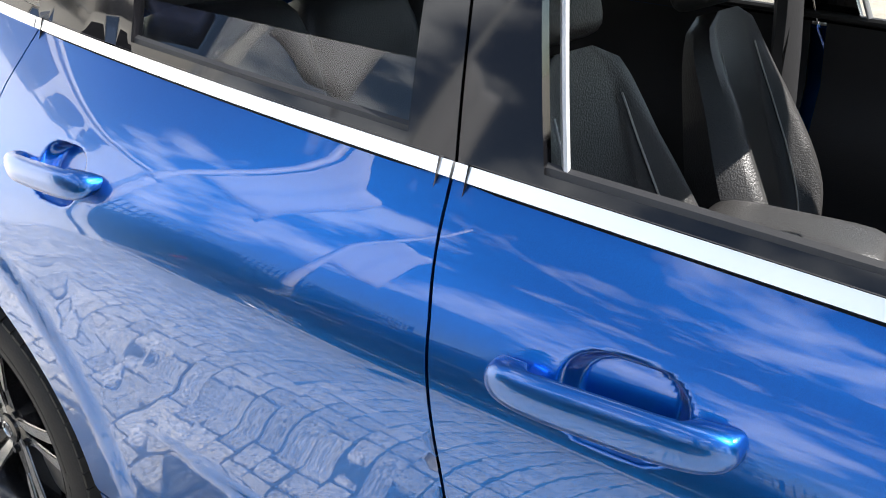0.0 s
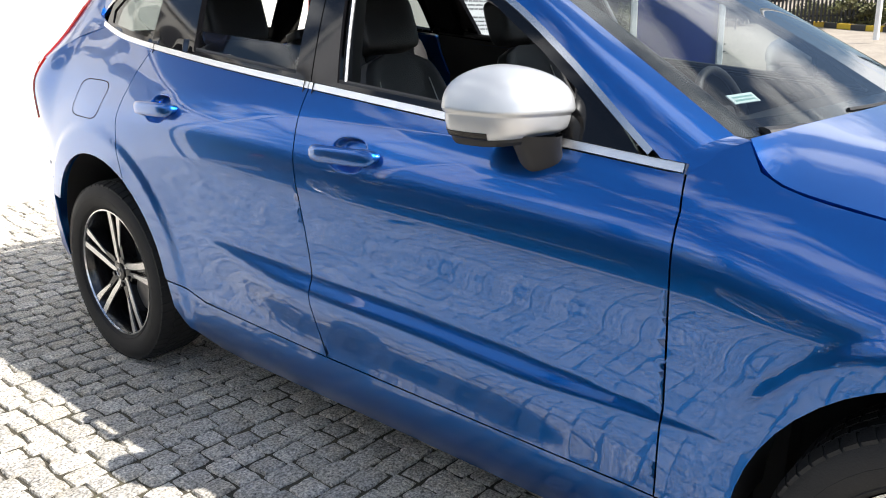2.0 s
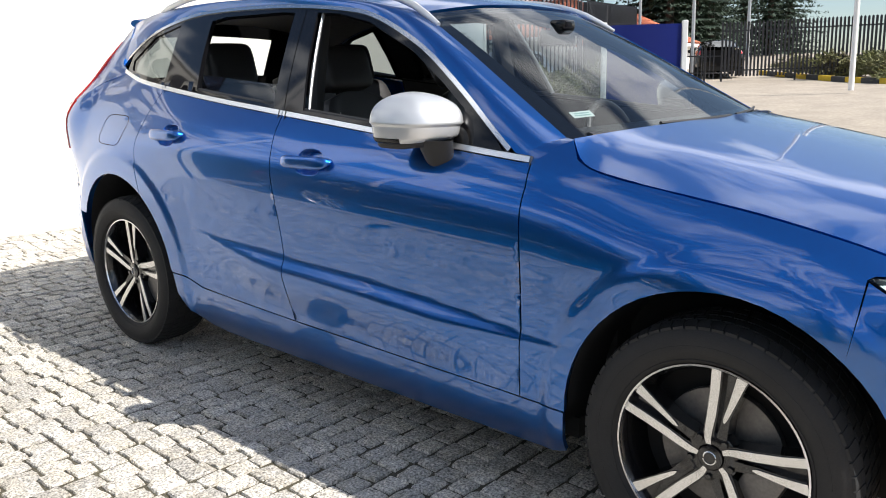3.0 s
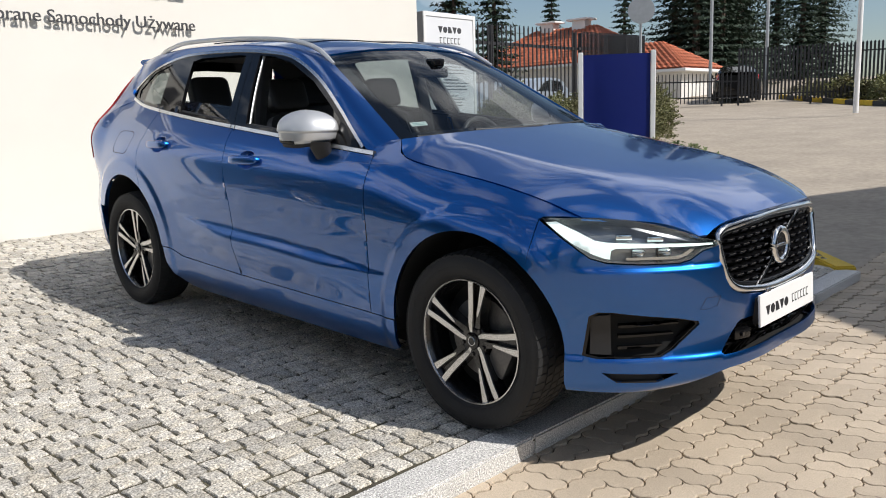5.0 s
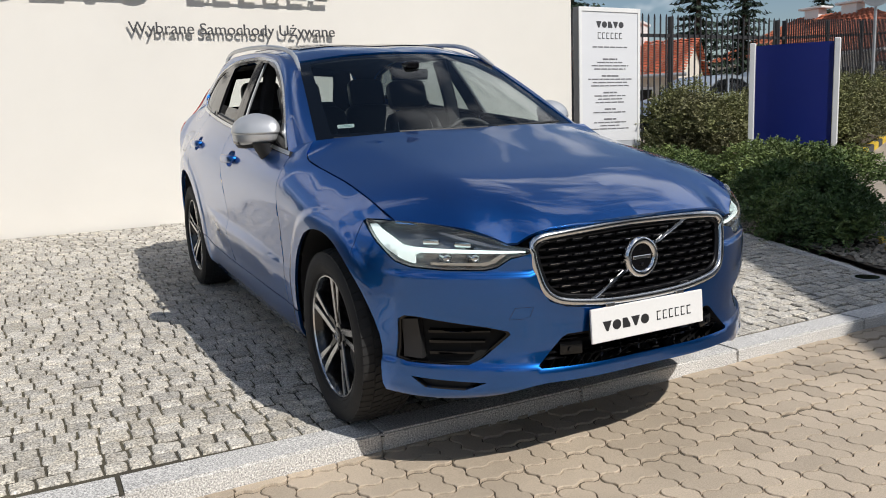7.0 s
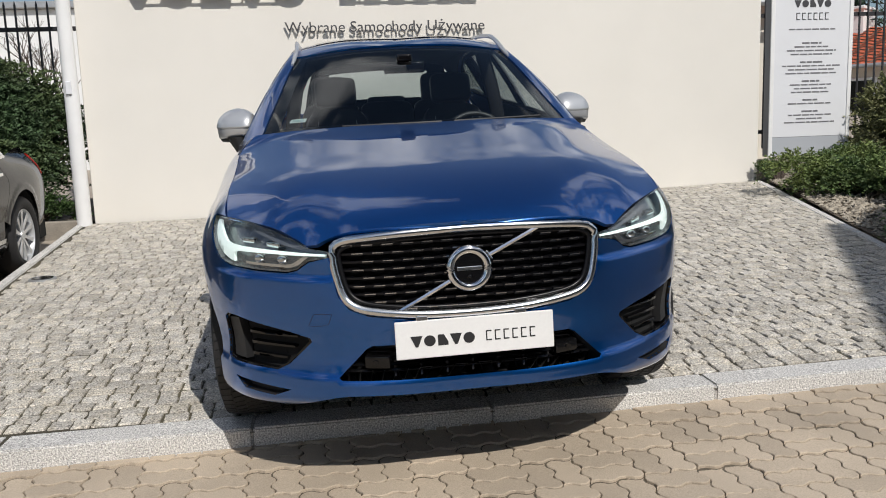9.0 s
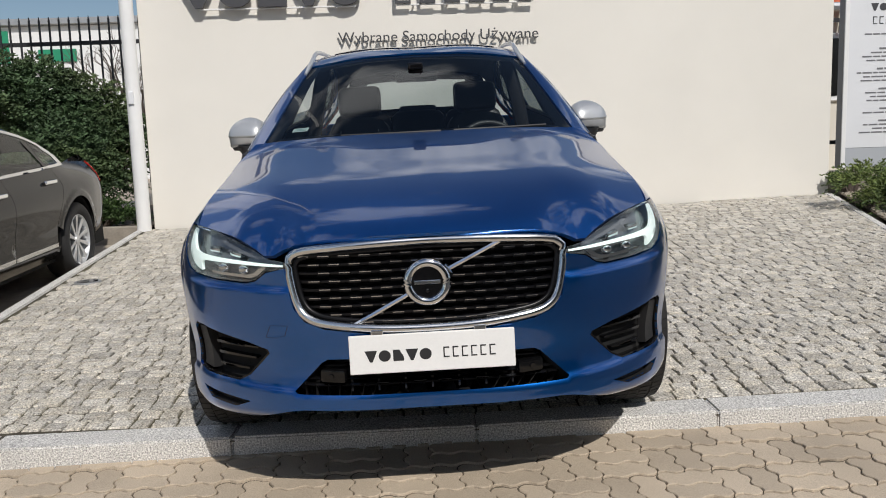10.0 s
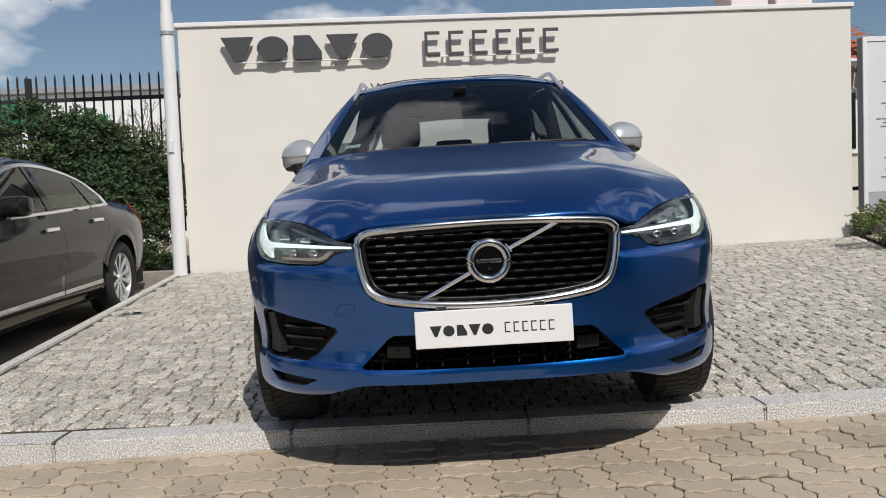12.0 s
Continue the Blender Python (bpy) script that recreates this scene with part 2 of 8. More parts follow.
# ground: one sheet to the horizon, finer near the pad
gx = sorted({round(v, 3) for v in [-900, -400, -150, -70, -40, -25] + list(np.arange(-16, 60, 1.0)) + [70, 110, 200, 450, 900]})
gy = sorted({round(v, 3) for v in [-900, -400, -150, -70, -40] + list(np.arange(-24, 40, 1.0)) + [55, 90, 200, 450, 900]})
gv = [(x, y, road_z(x, y) - 0.035) for y in gy for x in gx]
gf = [(j * len(gx) + i, j * len(gx) + i + 1, (j + 1) * len(gx) + i + 1, (j + 1) * len(gx) + i) for j in range(len(gy) - 1) for i in range(len(gx) - 1)]
ground = tagged(mesh_ob("ground", gv, gf, M_ROAD), "beige paved yard rising towards the gate", "ground", kind="structure")

# the wall behind the car
wall = thing("wall_north", "cream rendered free-standing display wall", "wall", WALL_M, kind="structure")
bm = bmesh.new()
add_box(bm, (0, 0, -0.1), (WALL_LEN, 0.32, 3.0), 0.008)
part("wall_body", bm, M_WALL, wall)
bm = bmesh.new()
add_box(bm, (-0.03, -0.03, 3.0), (WALL_LEN + 0.03, 0.35, 3.055), 0.008)
part("coping", bm, M_CAP, wall, "white metal coping")

# ---- car-body surfacing helpers ----
def herm(k, v, x):
    """Cubic through values v (..., n, d) at knots k (n) for all x, with smooth tangents."""
    k, v, x = np.asarray(k, float), np.asarray(v, float), np.asarray(x, float)
    if v.ndim == 1:
        v = v[:, None]
    m = np.empty_like(v)
    m[1:-1] = (v[2:] - v[:-2]) / (k[2:] - k[:-2])[:, None]
    m[0], m[-1] = (v[1] - v[0]) / (k[1] - k[0]), (v[-1] - v[-2]) / (k[-1] - k[-2])
    i = np.clip(np.searchsorted(k, x) - 1, 0, len(k) - 2)
    h = (k[i + 1] - k[i])
    t = ((x - k[i]) / h)[:, None]
    h = h[:, None]
    tt = np.clip(t, 0, 1)
    r = (2 * tt ** 3 - 3 * tt ** 2 + 1) * v[i] + (tt ** 3 - 2 * tt ** 2 + tt) * h * m[i] + (3 * tt ** 2 - 2 * tt ** 3) * v[i + 1] + (tt ** 3 - tt ** 2) * h * m[i + 1]
    over = t - tt
    return r + np.where(over < 0, m[i], m[i + 1]) * over * h


def herm_rows(K, V, x):
    """As herm, with knots and values of its own for each x. K, V: (N, L)."""
    N, L = K.shape
    M = np.empty_like(V)
    M[:, 1:-1] = (V[:, 2:] - V[:, :-2]) / (K[:, 2:] - K[:, :-2])
    M[:, 0], M[:, -1] = (V[:, 1] - V[:, 0]) / (K[:, 1] - K[:, 0]), (V[:, -1] - V[:, -2]) / (K[:, -1] - K[:, -2])
    i = np.clip((K <= x[:, None]).sum(1) - 1, 0, L - 2)
    r = np.arange(N)
    h = K[r, i + 1] - K[r, i]
    t = (x - K[r, i]) / h
    tt = np.clip(t, 0, 1)
    out = (2 * tt ** 3 - 3 * tt ** 2 + 1) * V[r, i] + (tt ** 3 - 2 * tt ** 2 + tt) * h * M[r, i] + (3 * tt ** 2 - 2 * tt ** 3) * V[r, i + 1] + (tt ** 3 - tt ** 2) * h * M[r, i + 1]
    over = t - tt
    return out + np.where(over < 0, M[r, i], M[r, i + 1]) * over * h


def np_step(a, b, v):
    t = np.clip((v - a) / (b - a), 0, 1)
    return t * t * (3 - 2 * t)


def resample(poly, res):
    """A closed outline with points about res apart; corners kept."""
    out = []
    k = len(poly)
    for i in range(k):
        a, b = np.array(poly[i], float), np.array(poly[(i + 1) % k], float)
        n = max(1, int(round(np.linalg.norm(b - a) / res)))
        out += [a + (b - a) * j / n for j in range(n)]
    return np.array(out)


def inside(poly, p):
    """Which of the points p lie inside the outline."""
    x, y = p[:, 0], p[:, 1]
    r = np.zeros(len(p), bool)
    j = len(poly) - 1
    for i in range(len(poly)):
        xi, yi, xj, yj = poly[i][0], poly[i][1], poly[j][0], poly[j][1]
        if yi != yj:
            r ^= ((yi > y) != (yj > y)) & (x < (xj - xi) * (y - yi) / (yj - yi) + xi)
        j = i
    return r


def edge_far(poly, p):
    d = np.full(len(p), 1e9)
    k = len(poly)
    for i in range(k):
        a, b = poly[i], poly[(i + 1) % k]
        ab = b - a
        t = np.clip(((p - a) @ ab) / max(1e-12, ab @ ab), 0, 1)
        d = np.minimum(d, np.linalg.norm(p - (a + t[:, None] * ab), axis=1))
    return d


def surf_normals(surf, uv, e=0.002):
    du = surf(uv + (e, 0)) - surf(uv - (e, 0))
    dv = surf(uv + (0, e)) - surf(uv - (0, e))
    n = np.cross(du, dv)
    return n / np.maximum(1e-12, np.linalg.norm(n, axis=1))[:, None]


class Shell:
    """Collects sheets of faces with their own smooth normals, for one mesh."""
    def __init__(self):
        self.v, self.f, self.n = [], [], []

    def add(self, pts, nor, faces, flange=0.0, out=None):
        base = len(self.v)
        pts, nor = np.asarray(pts), np.asarray(nor)
        self.v += [tuple(p) for p in pts]
        edges = {}
        for f in faces:
            self.f.append(tuple(base + i for i in f))
            self.n += [tuple(nor[i]) for i in f]
            for a, b in zip(f, f[1:] + f[:1]):
                edges[(a, b)] = edges.get((a, b), 0) + 1
        if flange:
            low = {}
            for a, b in list(edges):
                if (b, a) in edges:
                    continue
                if out is not None and out(pts[a]) and out(pts[b]):
                    continue
                for i in (a, b):
                    if i not in low:
                        low[i] = len(self.v)
                        self.v.append(tuple(pts[i] - nor[i] * flange))
                q = (base + b, base + a, low[a], low[b])
                fn = np.cross(np.array(self.v[q[1]]) - self.v[q[0]], np.array(self.v[q[2]]) - self.v[q[1]])
                fn = fn / max(1e-12, np.linalg.norm(fn))
                self.f.append(q)
                self.n += [tuple(fn)] * 4

    def region(self, surf, poly, res=0.03, holes=(), dense=(), flange=0.012, sgn=1, out=None, lift=0.0):
        """The part of a surface inside an outline in its two coordinates. sgn -1: the mirrored side."""
        from mathutils.geometry import delaunay_2d_cdt
        loops = [resample(poly, res)] + [resample(h, res * 0.7) for h in holes]
        lo, hi = loops[0].min(0), loops[0].max(0)
        rows = []
        for j, z in enumerate(np.arange(lo[1], hi[1], res * 0.87)):
            xs = np.arange(lo[0] + (res / 2 if j % 2 else 0), hi[0], res)
            rows.append(np.stack([xs, np.full(len(xs), z)], 1))
        p = np.concatenate(rows)
        ok = inside(loops[0], p) & (edge_far(loops[0], p) > res * 0.45)
        for h in loops[1:]:
            ok &= ~inside(h, p) & (edge_far(h, p) > res * 0.45)
        for c, r, _ in dense:
            ok &= ~((np.abs(p[:, 0] - c[0]) < r[0]) & (np.abs(p[:, 1] - c[1]) < r[1]))
        pts = [np.concatenate(loops), p[ok]]
        for c, r, fine in dense:
            q = np.stack(np.meshgrid(np.arange(c[0] - r[0], c[0] + r[0], fine), np.arange(c[1] - r[1], c[1] + r[1], fine)), -1).reshape(-1, 2)
            q = q[inside(loops[0], q) & (edge_far(loops[0], q) > fine)]
            pts.append(q)
        allp = np.concatenate(pts)
        cons, b = [], 0
        for lp in loops:
            cons += [(b + i, b + (i + 1) % len(lp)) for i in range(len(lp))]
            b += len(lp)
        V, _, F, _, _, _ = delaunay_2d_cdt([Vector(q) for q in allp], cons, [], 0, 1e-7)
        V = np.array([(q[0], q[1]) for q in V])
        F = [tuple(f) for f in F]
        cen = np.array([V[list(f)].mean(0) for f in F])
        keep = inside(loops[0], cen)
        for h in loops[1:]:
            keep &= ~inside(h, cen)
        P, N = surf(V), surf_normals(surf, V)
        if lift:
            P = P + N * lift
        mir = np.array([sgn, 1, 1])
        P, N = P * mir, N * mir
        faces = []
        for f, kf in zip(F, keep):
            if not kf:
                continue
            n = np.cross(P[f[1]] - P[f[0]], P[f[2]] - P[f[1]])
            faces.append(f if n @ N[f[0]] > 0 else f[::-1])
        self.add(P, N, faces, flange, out)
        return self

    def grid(self, P, flip=False, flange=0.0, sgn=1, out=None):
        """A sheet from an (n, m, 3) array of points."""
        P = np.asarray(P, float)
        n, m, _ = P.shape
        N = np.cross(np.gradient(P, axis=0), np.gradient(P, axis=1))
        N /= np.maximum(1e-12, np.linalg.norm(N, axis=2))[:, :, None]
        if flip:
            N = -N
        mir = np.array([sgn, 1, 1])
        P, N = P * mir, N * mir
        faces = []
        for i in range(n - 1):
            for j in range(m - 1):
                faces.append((i * m + j, (i + 1) * m + j, (i + 1) * m + j + 1, i * m + j + 1))
        if flip != (sgn < 0):
            faces = [f[::-1] for f in faces]
        self.add(P.reshape(-1, 3), N.reshape(-1, 3), faces, flange, out)
        return self

    def done(self, name, material, parent, label=""):
        return mesh_ob(name, self.v, self.f, material, parent, label, smooth=True, normals=self.n)


def coons(top, bottom, left, right):
    """A patch between four edges: top and bottom run left to right, left and right run top to bottom."""
    T, B, L, Rr = (np.asarray(c, float) for c in (top, bottom, left, right))
    n, m = len(L), len(T)
    a = np.linspace(0, 1, m)[None, :, None]
    b = np.linspace(0, 1, n)[:, None, None]
    return (1 - b) * T[None] + b * B[None] + (1 - a) * L[:, None] + a * Rr[:, None] - ((1 - a) * (1 - b) * T[0] + a * (1 - b) * T[-1] + (1 - a) * b * B[0] + a * b * B[-1])


def through_pts(pts, n):
    """n points evenly along a smooth line through pts."""
    q = np.array(smooth_line(pts, 24))
    d = np.concatenate([[0], np.cumsum(np.linalg.norm(np.diff(q, axis=0), axis=1))])
    u = np.linspace(0, d[-1], n)
    return np.stack([np.interp(u, d, q[:, i]) for i in range(q.shape[1])], 1)

# ---- pad, kerbs, paving ----
PAD_Y0 = -1.535
left_x = lambda y: -2.81 - 0.094 * y
right_x = lambda y: 3.05 + (y + 1.5) * 0.292
wall_y = lambda x: 4.46 + (x + 3.05) * 0.0229


def bed_sheet(name, label, category, mt, xa, xb, ya, yb, zf, nx, ny):
    vs = []
    for j in range(ny + 1):
        y = ya + (yb - ya) * j / ny
        x0, x1 = xa(y), xb(y)
        vs += [(x0 + (x1 - x0) * i / nx, y, zf(x0 + (x1 - x0) * i / nx, y)) for i in range(nx + 1)]
    fs = [(j * (nx + 1) + i, j * (nx + 1) + i + 1, (j + 1) * (nx + 1) + i + 1, (j + 1) * (nx + 1) + i) for j in range(ny) for i in range(nx)]
    return tagged(mesh_ob(name, vs, fs, mt, smooth=True), label, category, kind="structure")


pavement = bed_sheet("pavement", "grey granite sett display pad sloping to the road", "pavement", M_JOINT, lambda y: left_x(y), lambda y: right_x(y), -1.70, 4.66,
                     lambda x, y: pad_z(x, y) - 0.009, 24, 24)
rng = random.Random(11)
# split stones: a few shapes, each used many times
SETT_SHAPES = []
for k in range(12):
    tops = [(-0.5, -0.5), (0.5, -0.5), (0.5, 0.5), (-0.5, 0.5)]
    out = []
    for (ax, ay), (bx, by) in zip(tops, tops[1:] + tops[:1]):
        cut_ = rng.uniform(0.03, 0.09)
        out.append((ax + (bx - ax) * cut_ * 0.4 + rng.uniform(-0.035, 0.03), ay + (by - ay) * cut_ * 0.4 + rng.uniform(-0.035, 0.03)))
        out.append((ax + (bx - ax) * 0.36 + rng.uniform(-0.03, 0.03), ay + (by - ay) * 0.36 + rng.uniform(-0.03, 0.03)))
        out.append((ax + (bx - ax) * 0.70 + rng.uniform(-0.03, 0.03), ay + (by - ay) * 0.70 + rng.uniform(-0.03, 0.03)))
    tilt = (rng.uniform(-0.005, 0.005), rng.uniform(-0.005, 0.005))
    m_ = len(out)
    vs = [(x * 1.0, y * 1.0, -0.03) for x, y in out] + [(x * 0.99, y * 0.99, -0.006 + x * tilt[0] + y * tilt[1]) for x, y in out] + \
         [(x * 0.93 + rng.uniform(-.015, .015), y * 0.93 + rng.uniform(-.015, .015), 0.000 + x * tilt[0] + y * tilt[1] + rng.uniform(-0.002, 0.002)) for x, y in out] + \
         [(x * 0.52 + rng.uniform(-.05, .05), y * 0.52 + rng.uniform(-.05, .05), 0.0015 + x * tilt[0] * 0.5 + y * tilt[1] * 0.5 + rng.uniform(-0.002, 0.002)) for x, y in out] + [(0, 0, rng.uniform(0.000, 0.0035))]
    fs = []
    for lv in range(3):
        fs += [(lv * m_ + i, lv * m_ + (i + 1) % m_, (lv + 1) * m_ + (i + 1) % m_, (lv + 1) * m_ + i) for i in range(m_)]
    fs += [(3 * m_ + i, 3 * m_ + (i + 1) % m_, 4 * m_) for i in range(m_)]
    SETT_SHAPES.append((vs, fs))
sett_meshes = []
for vs, fs in SETT_SHAPES:
    me = bpy.data.meshes.new("sett")
    me.from_pydata(vs, [], fs)
    me.materials.append(M_SETT)
    sett_meshes.append(me)
sett_v, sett_f, sett_singles = [], [], []
y = PAD_Y0 + 0.004
while y < 4.68:
    depth = rng.uniform(0.084, 0.102)
    yc = y + depth / 2
    x = left_x(yc) + 0.10 + rng.uniform(0, 0.05)
    rng.uniform(0, 6)
    while x < right_x(yc) - 0.09:
        w = rng.uniform(0.080, 0.128)
        xc = x + w / 2
        yy = yc + 0.016 * math.sin(xc * 1.7 + y * 0.9) + rng.uniform(-0.006, 0.006)
        if yy < wall_y(xc) - 0.03:
            k = rng.randrange(12)
            place = (xc, yy, pad_z(xc, yy) + rng.uniform(-0.003, 0.003), w - 0.009, (depth - 0.010) * rng.uniform(0.95, 1.02), rng.uniform(-0.07, 0.07))
            if -2.05 < xc < -1.15 and -1.45 < yy < 1.05:
                sett_singles.append((k, place))
            else:
                vs, fs = SETT_SHAPES[k]
                b = len(sett_v)
                c, s_ = math.cos(place[5]), math.sin(place[5])
                for vx, vy, vz in vs:
                    px, py = vx * place[3], vy * place[4]
                    sett_v.append((place[0] + c * px - s_ * py, place[1] + s_ * px + c * py, place[2] + vz + (pad_z(xc + px, yy + py) - pad_z(xc, yy))))
                sett_f += [tuple(b + i for i in f) for f in fs]
        x += w
    y += depth
tagged(mesh_ob("setts", sett_v, sett_f, M_SETT_J, pavement), "", "", kind="stuff")

# granite kerb along the road, block by block
kerb = thing("kerb", "pale granite kerb blocks edging the pad", "kerb", kind="structure")


def kerb_block(parent, a, b, width, top_a, top_b, drop, mt, name="kerb_stone", bev=0.008):
    """A kerb stone from a to b (seen from above) whose road face is on the right of a to b."""
    a, b = Vector((a[0], a[1], 0)), Vector((b[0], b[1], 0))
    d = (b - a).normalized()
    n = Vector((-d.y, d.x, 0)) * width
    bm = bmesh.new()
    vs = []
    for p, t in ((a + d * 0.0015, top_a), (b - d * 0.0015, top_b)):
        for q in (p, p + n):
            for z in (t - drop, t):
                vs.append(bm.verts.new((q.x, q.y, z)))
    for f in ((0, 1, 3, 2), (4, 6, 7, 5), (0, 4, 5, 1), (2, 3, 7, 6), (1, 5, 7, 3), (0, 2, 6, 4)):
        bm.faces.new([vs[i] for i in f])
    bmesh.ops.recalc_face_normals(bm, faces=bm.faces[:])
    bmesh.ops.bevel(bm, geom=bm.edges[:], offset=bev, segments=2, affect="EDGES")
    return part(name, bm, mt, parent, smooth=True)


kz = lambda x: pad_z(x, -1.62) + 0.006 - 0.010 * sstep(-0.7, -1.6, x)
xs = [-2.65, -1.77, -0.79, 0.19, 1.17, 2.15, 3.02]
for a, b in zip(xs, xs[1:]):
    kerb_block(kerb, (a, -1.70), (b, -1.70), 0.165, kz(a), kz(b), 0.22, M_KERB)
ys = [-1.70, -0.8, 0.2, 1.2, 2.2, 3.2, 4.42]
for a, b in zip(ys, ys[1:]):
    kerb_block(kerb, (left_x(b), b), (left_x(a), a), 0.085, pad_z(left_x(b), b) + 0.004, pad_z(left_x(a), a) + 0.004, 0.26, M_KERB)
for a, b in zip(ys[:-1] + [4.62], ys[1:-1] + [4.62]):
    if b > a:
        kerb_block(kerb, (right_x(a) + 0.0, a + (0.17 if a < -1.6 else 0)), (right_x(b) + 0.0, b), 0.075, pad_z(right_x(a), a) + 0.006, pad_z(right_x(b), b) + 0.006, 0.2, M_KERB)
# painted kerb along the planted bed, yellow and black by turns
PAINTED = through_pts([(3.06, -1.66), (4.0, -0.75), (5.6, 0.75), (7.6, 2.45), (9.75, 3.9), (12.0, 5.1), (15.0, 6.75), (19.3, 9.1), (26, 12.6)], 46)
painted = thing("painted_kerb", "kerb painted in yellow and black by turns", "kerb", kind="structure")
for i, (a, b) in enumerate(zip(PAINTED, PAINTED[1:])):
    kerb_block(painted, a, b, 0.16, road_z(*a) + 0.085, road_z(*b) + 0.085, 0.25, M_YELLOW if i % 2 == 0 else M_BLACKK, "kerb_stone", 0.012)

# road paving: zigzag concrete blocks in columns
rx, ry = list(np.arange(-6.5, 6.51, 0.5)), list(np.arange(-7.25, -1.5, 0.4))
rv = [(x, y, road_z(x, y) - 0.011) for y in ry for x in rx]
rf = [(j * len(rx) + i, j * len(rx) + i + 1, (j + 1) * len(rx) + i + 1, (j + 1) * len(rx) + i) for j in range(len(ry) - 1) for i in range(len(rx) - 1)]
road = tagged(mesh_ob("road", rv, rf, M_GAP), "beige zigzag concrete block paving", "road", kind="structure")
PW, PL = 0.1, 0.2


def paver_outline(upright, g):
    """Outline of one block with zigzag sides, its lower left corner at the origin; g: half a joint."""
    zig = [(0.0, 0), (0.14, 0.0085), (0.36, 0.0085), (0.64, -0.0085), (0.86, -0.0085)]
    w, h = (1, 2) if upright else (2, 1)
    low = [((k + t) * PW, o) for k in range(w) for t, o in zig] + [(w * PW, 0)]
    left = [(o, (k + t) * PW) for k in range(h) for t, o in zig] + [(0, h * PW)]
    fx, fy = 1 - 2 * g / (w * PW), 1 - 2 * g / (h * PW)
    bottom = [(g + x * fx, o + g) for x, o in low]
    top_ = [(g + x * fx, h * PW + o - g) for x, o in low]
    lefts = [(o + g, g + y * fy) for o, y in left]
    rights = [(w * PW + o - g, g + y * fy) for o, y in left]
    return bottom[:-1] + rights[:-1] + top_[:0:-1] + lefts[:0:-1]


PAVERS = []
for upright in (True, False):
    o_top, o_low = paver_outline(upright, 0.0048), paver_outline(upright, 0.0026)
    kn = len(o_top)
    vs = [(x, y, -0.03) for x, y in o_low] + [(x, y, -0.003) for x, y in o_low] + [(x, y, 0.0) for x, y in o_top]
    fs_ = [(i, (i + 1) % kn, kn + (i + 1) % kn, kn + i) for i in range(kn)] + [(kn + i, kn + (i + 1) % kn, 2 * kn + (i + 1) % kn, 2 * kn + i) for i in range(kn)] + [tuple(range(2 * kn, 3 * kn))]
    me = bpy.data.meshes.new("paver")
    me.from_pydata(vs, [], fs_)
    me.materials.append(M_PAVER)
    PAVERS.append((vs, fs_, me))
pav_v, pav_f, pav_singles = [], [], []
PTURN = radians(2.0)
PC, PS = math.cos(PTURN), math.sin(PTURN)
for i in range(-34, 34):
    for j in range(-30, 3):
        for k in range(2):
            kind_ = (i + j) % 2
            lx, ly = i * PL + (k * PW if kind_ == 0 else 0), j * PL + (k * PW if kind_ else 0)
            x, y = lx * PC - ly * PS, -1.7 + lx * PS + ly * PC
            if y > -1.66 or not -6.6 < x < 6.6 or y < -7.4:
                continue
            z = road_z(x, y) + rng.uniform(-0.0015, 0.0015)
            if -1.25 < x < 1.65 and -3.95 < y:
                pav_singles.append((kind_, x, y, z))
                continue
            vs, fs_, _ = PAVERS[kind_]
            b = len(pav_v)
            slope = 0.055 if x > 3 else 0.02
            pav_v += [(x + PC * vx - PS * vy, y + PS * vx + PC * vy, z + vz + vx * slope) for vx, vy, vz in vs]
            pav_f += [tuple(b + q for q in f) for f in fs_]
tagged(mesh_ob("pavers", pav_v, pav_f, M_PAVER_J, road), "", "", kind="stuff")

# ---- the blue car: body surfaces ----
CAR_M = Matrix.Translation((0.022, 0, 0.028)) @ Matrix.Rotation(radians(-1.1), 4, "Y") @ Matrix.Rotation(radians(2.2), 4, "X")
HUB_F, HUB_R, TYRE_R = -1.44, 1.455, 0.362

# the widest outline seen from above, from the nose round to the tail
PLAN = np.array([(0, -2.325), (0.25, -2.315), (0.462, -2.268), (0.638, -2.165), (0.787, -2.035), (0.885, -1.87), (0.927, -1.68), (0.936, -1.44),
                 (0.9405, -1.0), (0.9445, 0), (0.9465, 0.9), (0.938, 1.45), (0.914, 1.8), (0.868, 2.05), (0.775, 2.23), (0.48, 2.34), (0, 2.37)])
# the same outline by its half-widths on the nose, for lamps, grille and vents
NOSE_X, NOSE_Y = (0, 0.25, 0.46, 0.63, 0.765, 0.855, 0.905, 0.925), (-2.325, -2.315, -2.268, -2.165, -2.035, -1.87, -1.68, -1.44)
PLAN_S = np.concatenate([[0], np.cumsum(np.linalg.norm(np.diff(PLAN, axis=0), axis=1))])
PLAN_S -= PLAN_S[9]
S_NOSE, S_TAIL = PLAN_S[0], PLAN_S[-1]
_fine_s = np.linspace(S_NOSE, S_TAIL, 3000)
_fine = herm(PLAN_S, PLAN, _fine_s)


def sx(x):
    """Where along the front half of the outline lies this place of the nose."""
    y = herm(np.array(NOSE_X), np.array(NOSE_Y), np.array([x]))[0, 0]
    return float(np.interp(y, _fine[:, 1], _fine_s))


def sy(y):
    return float(np.interp(y, _fine[:, 1], _fine_s))


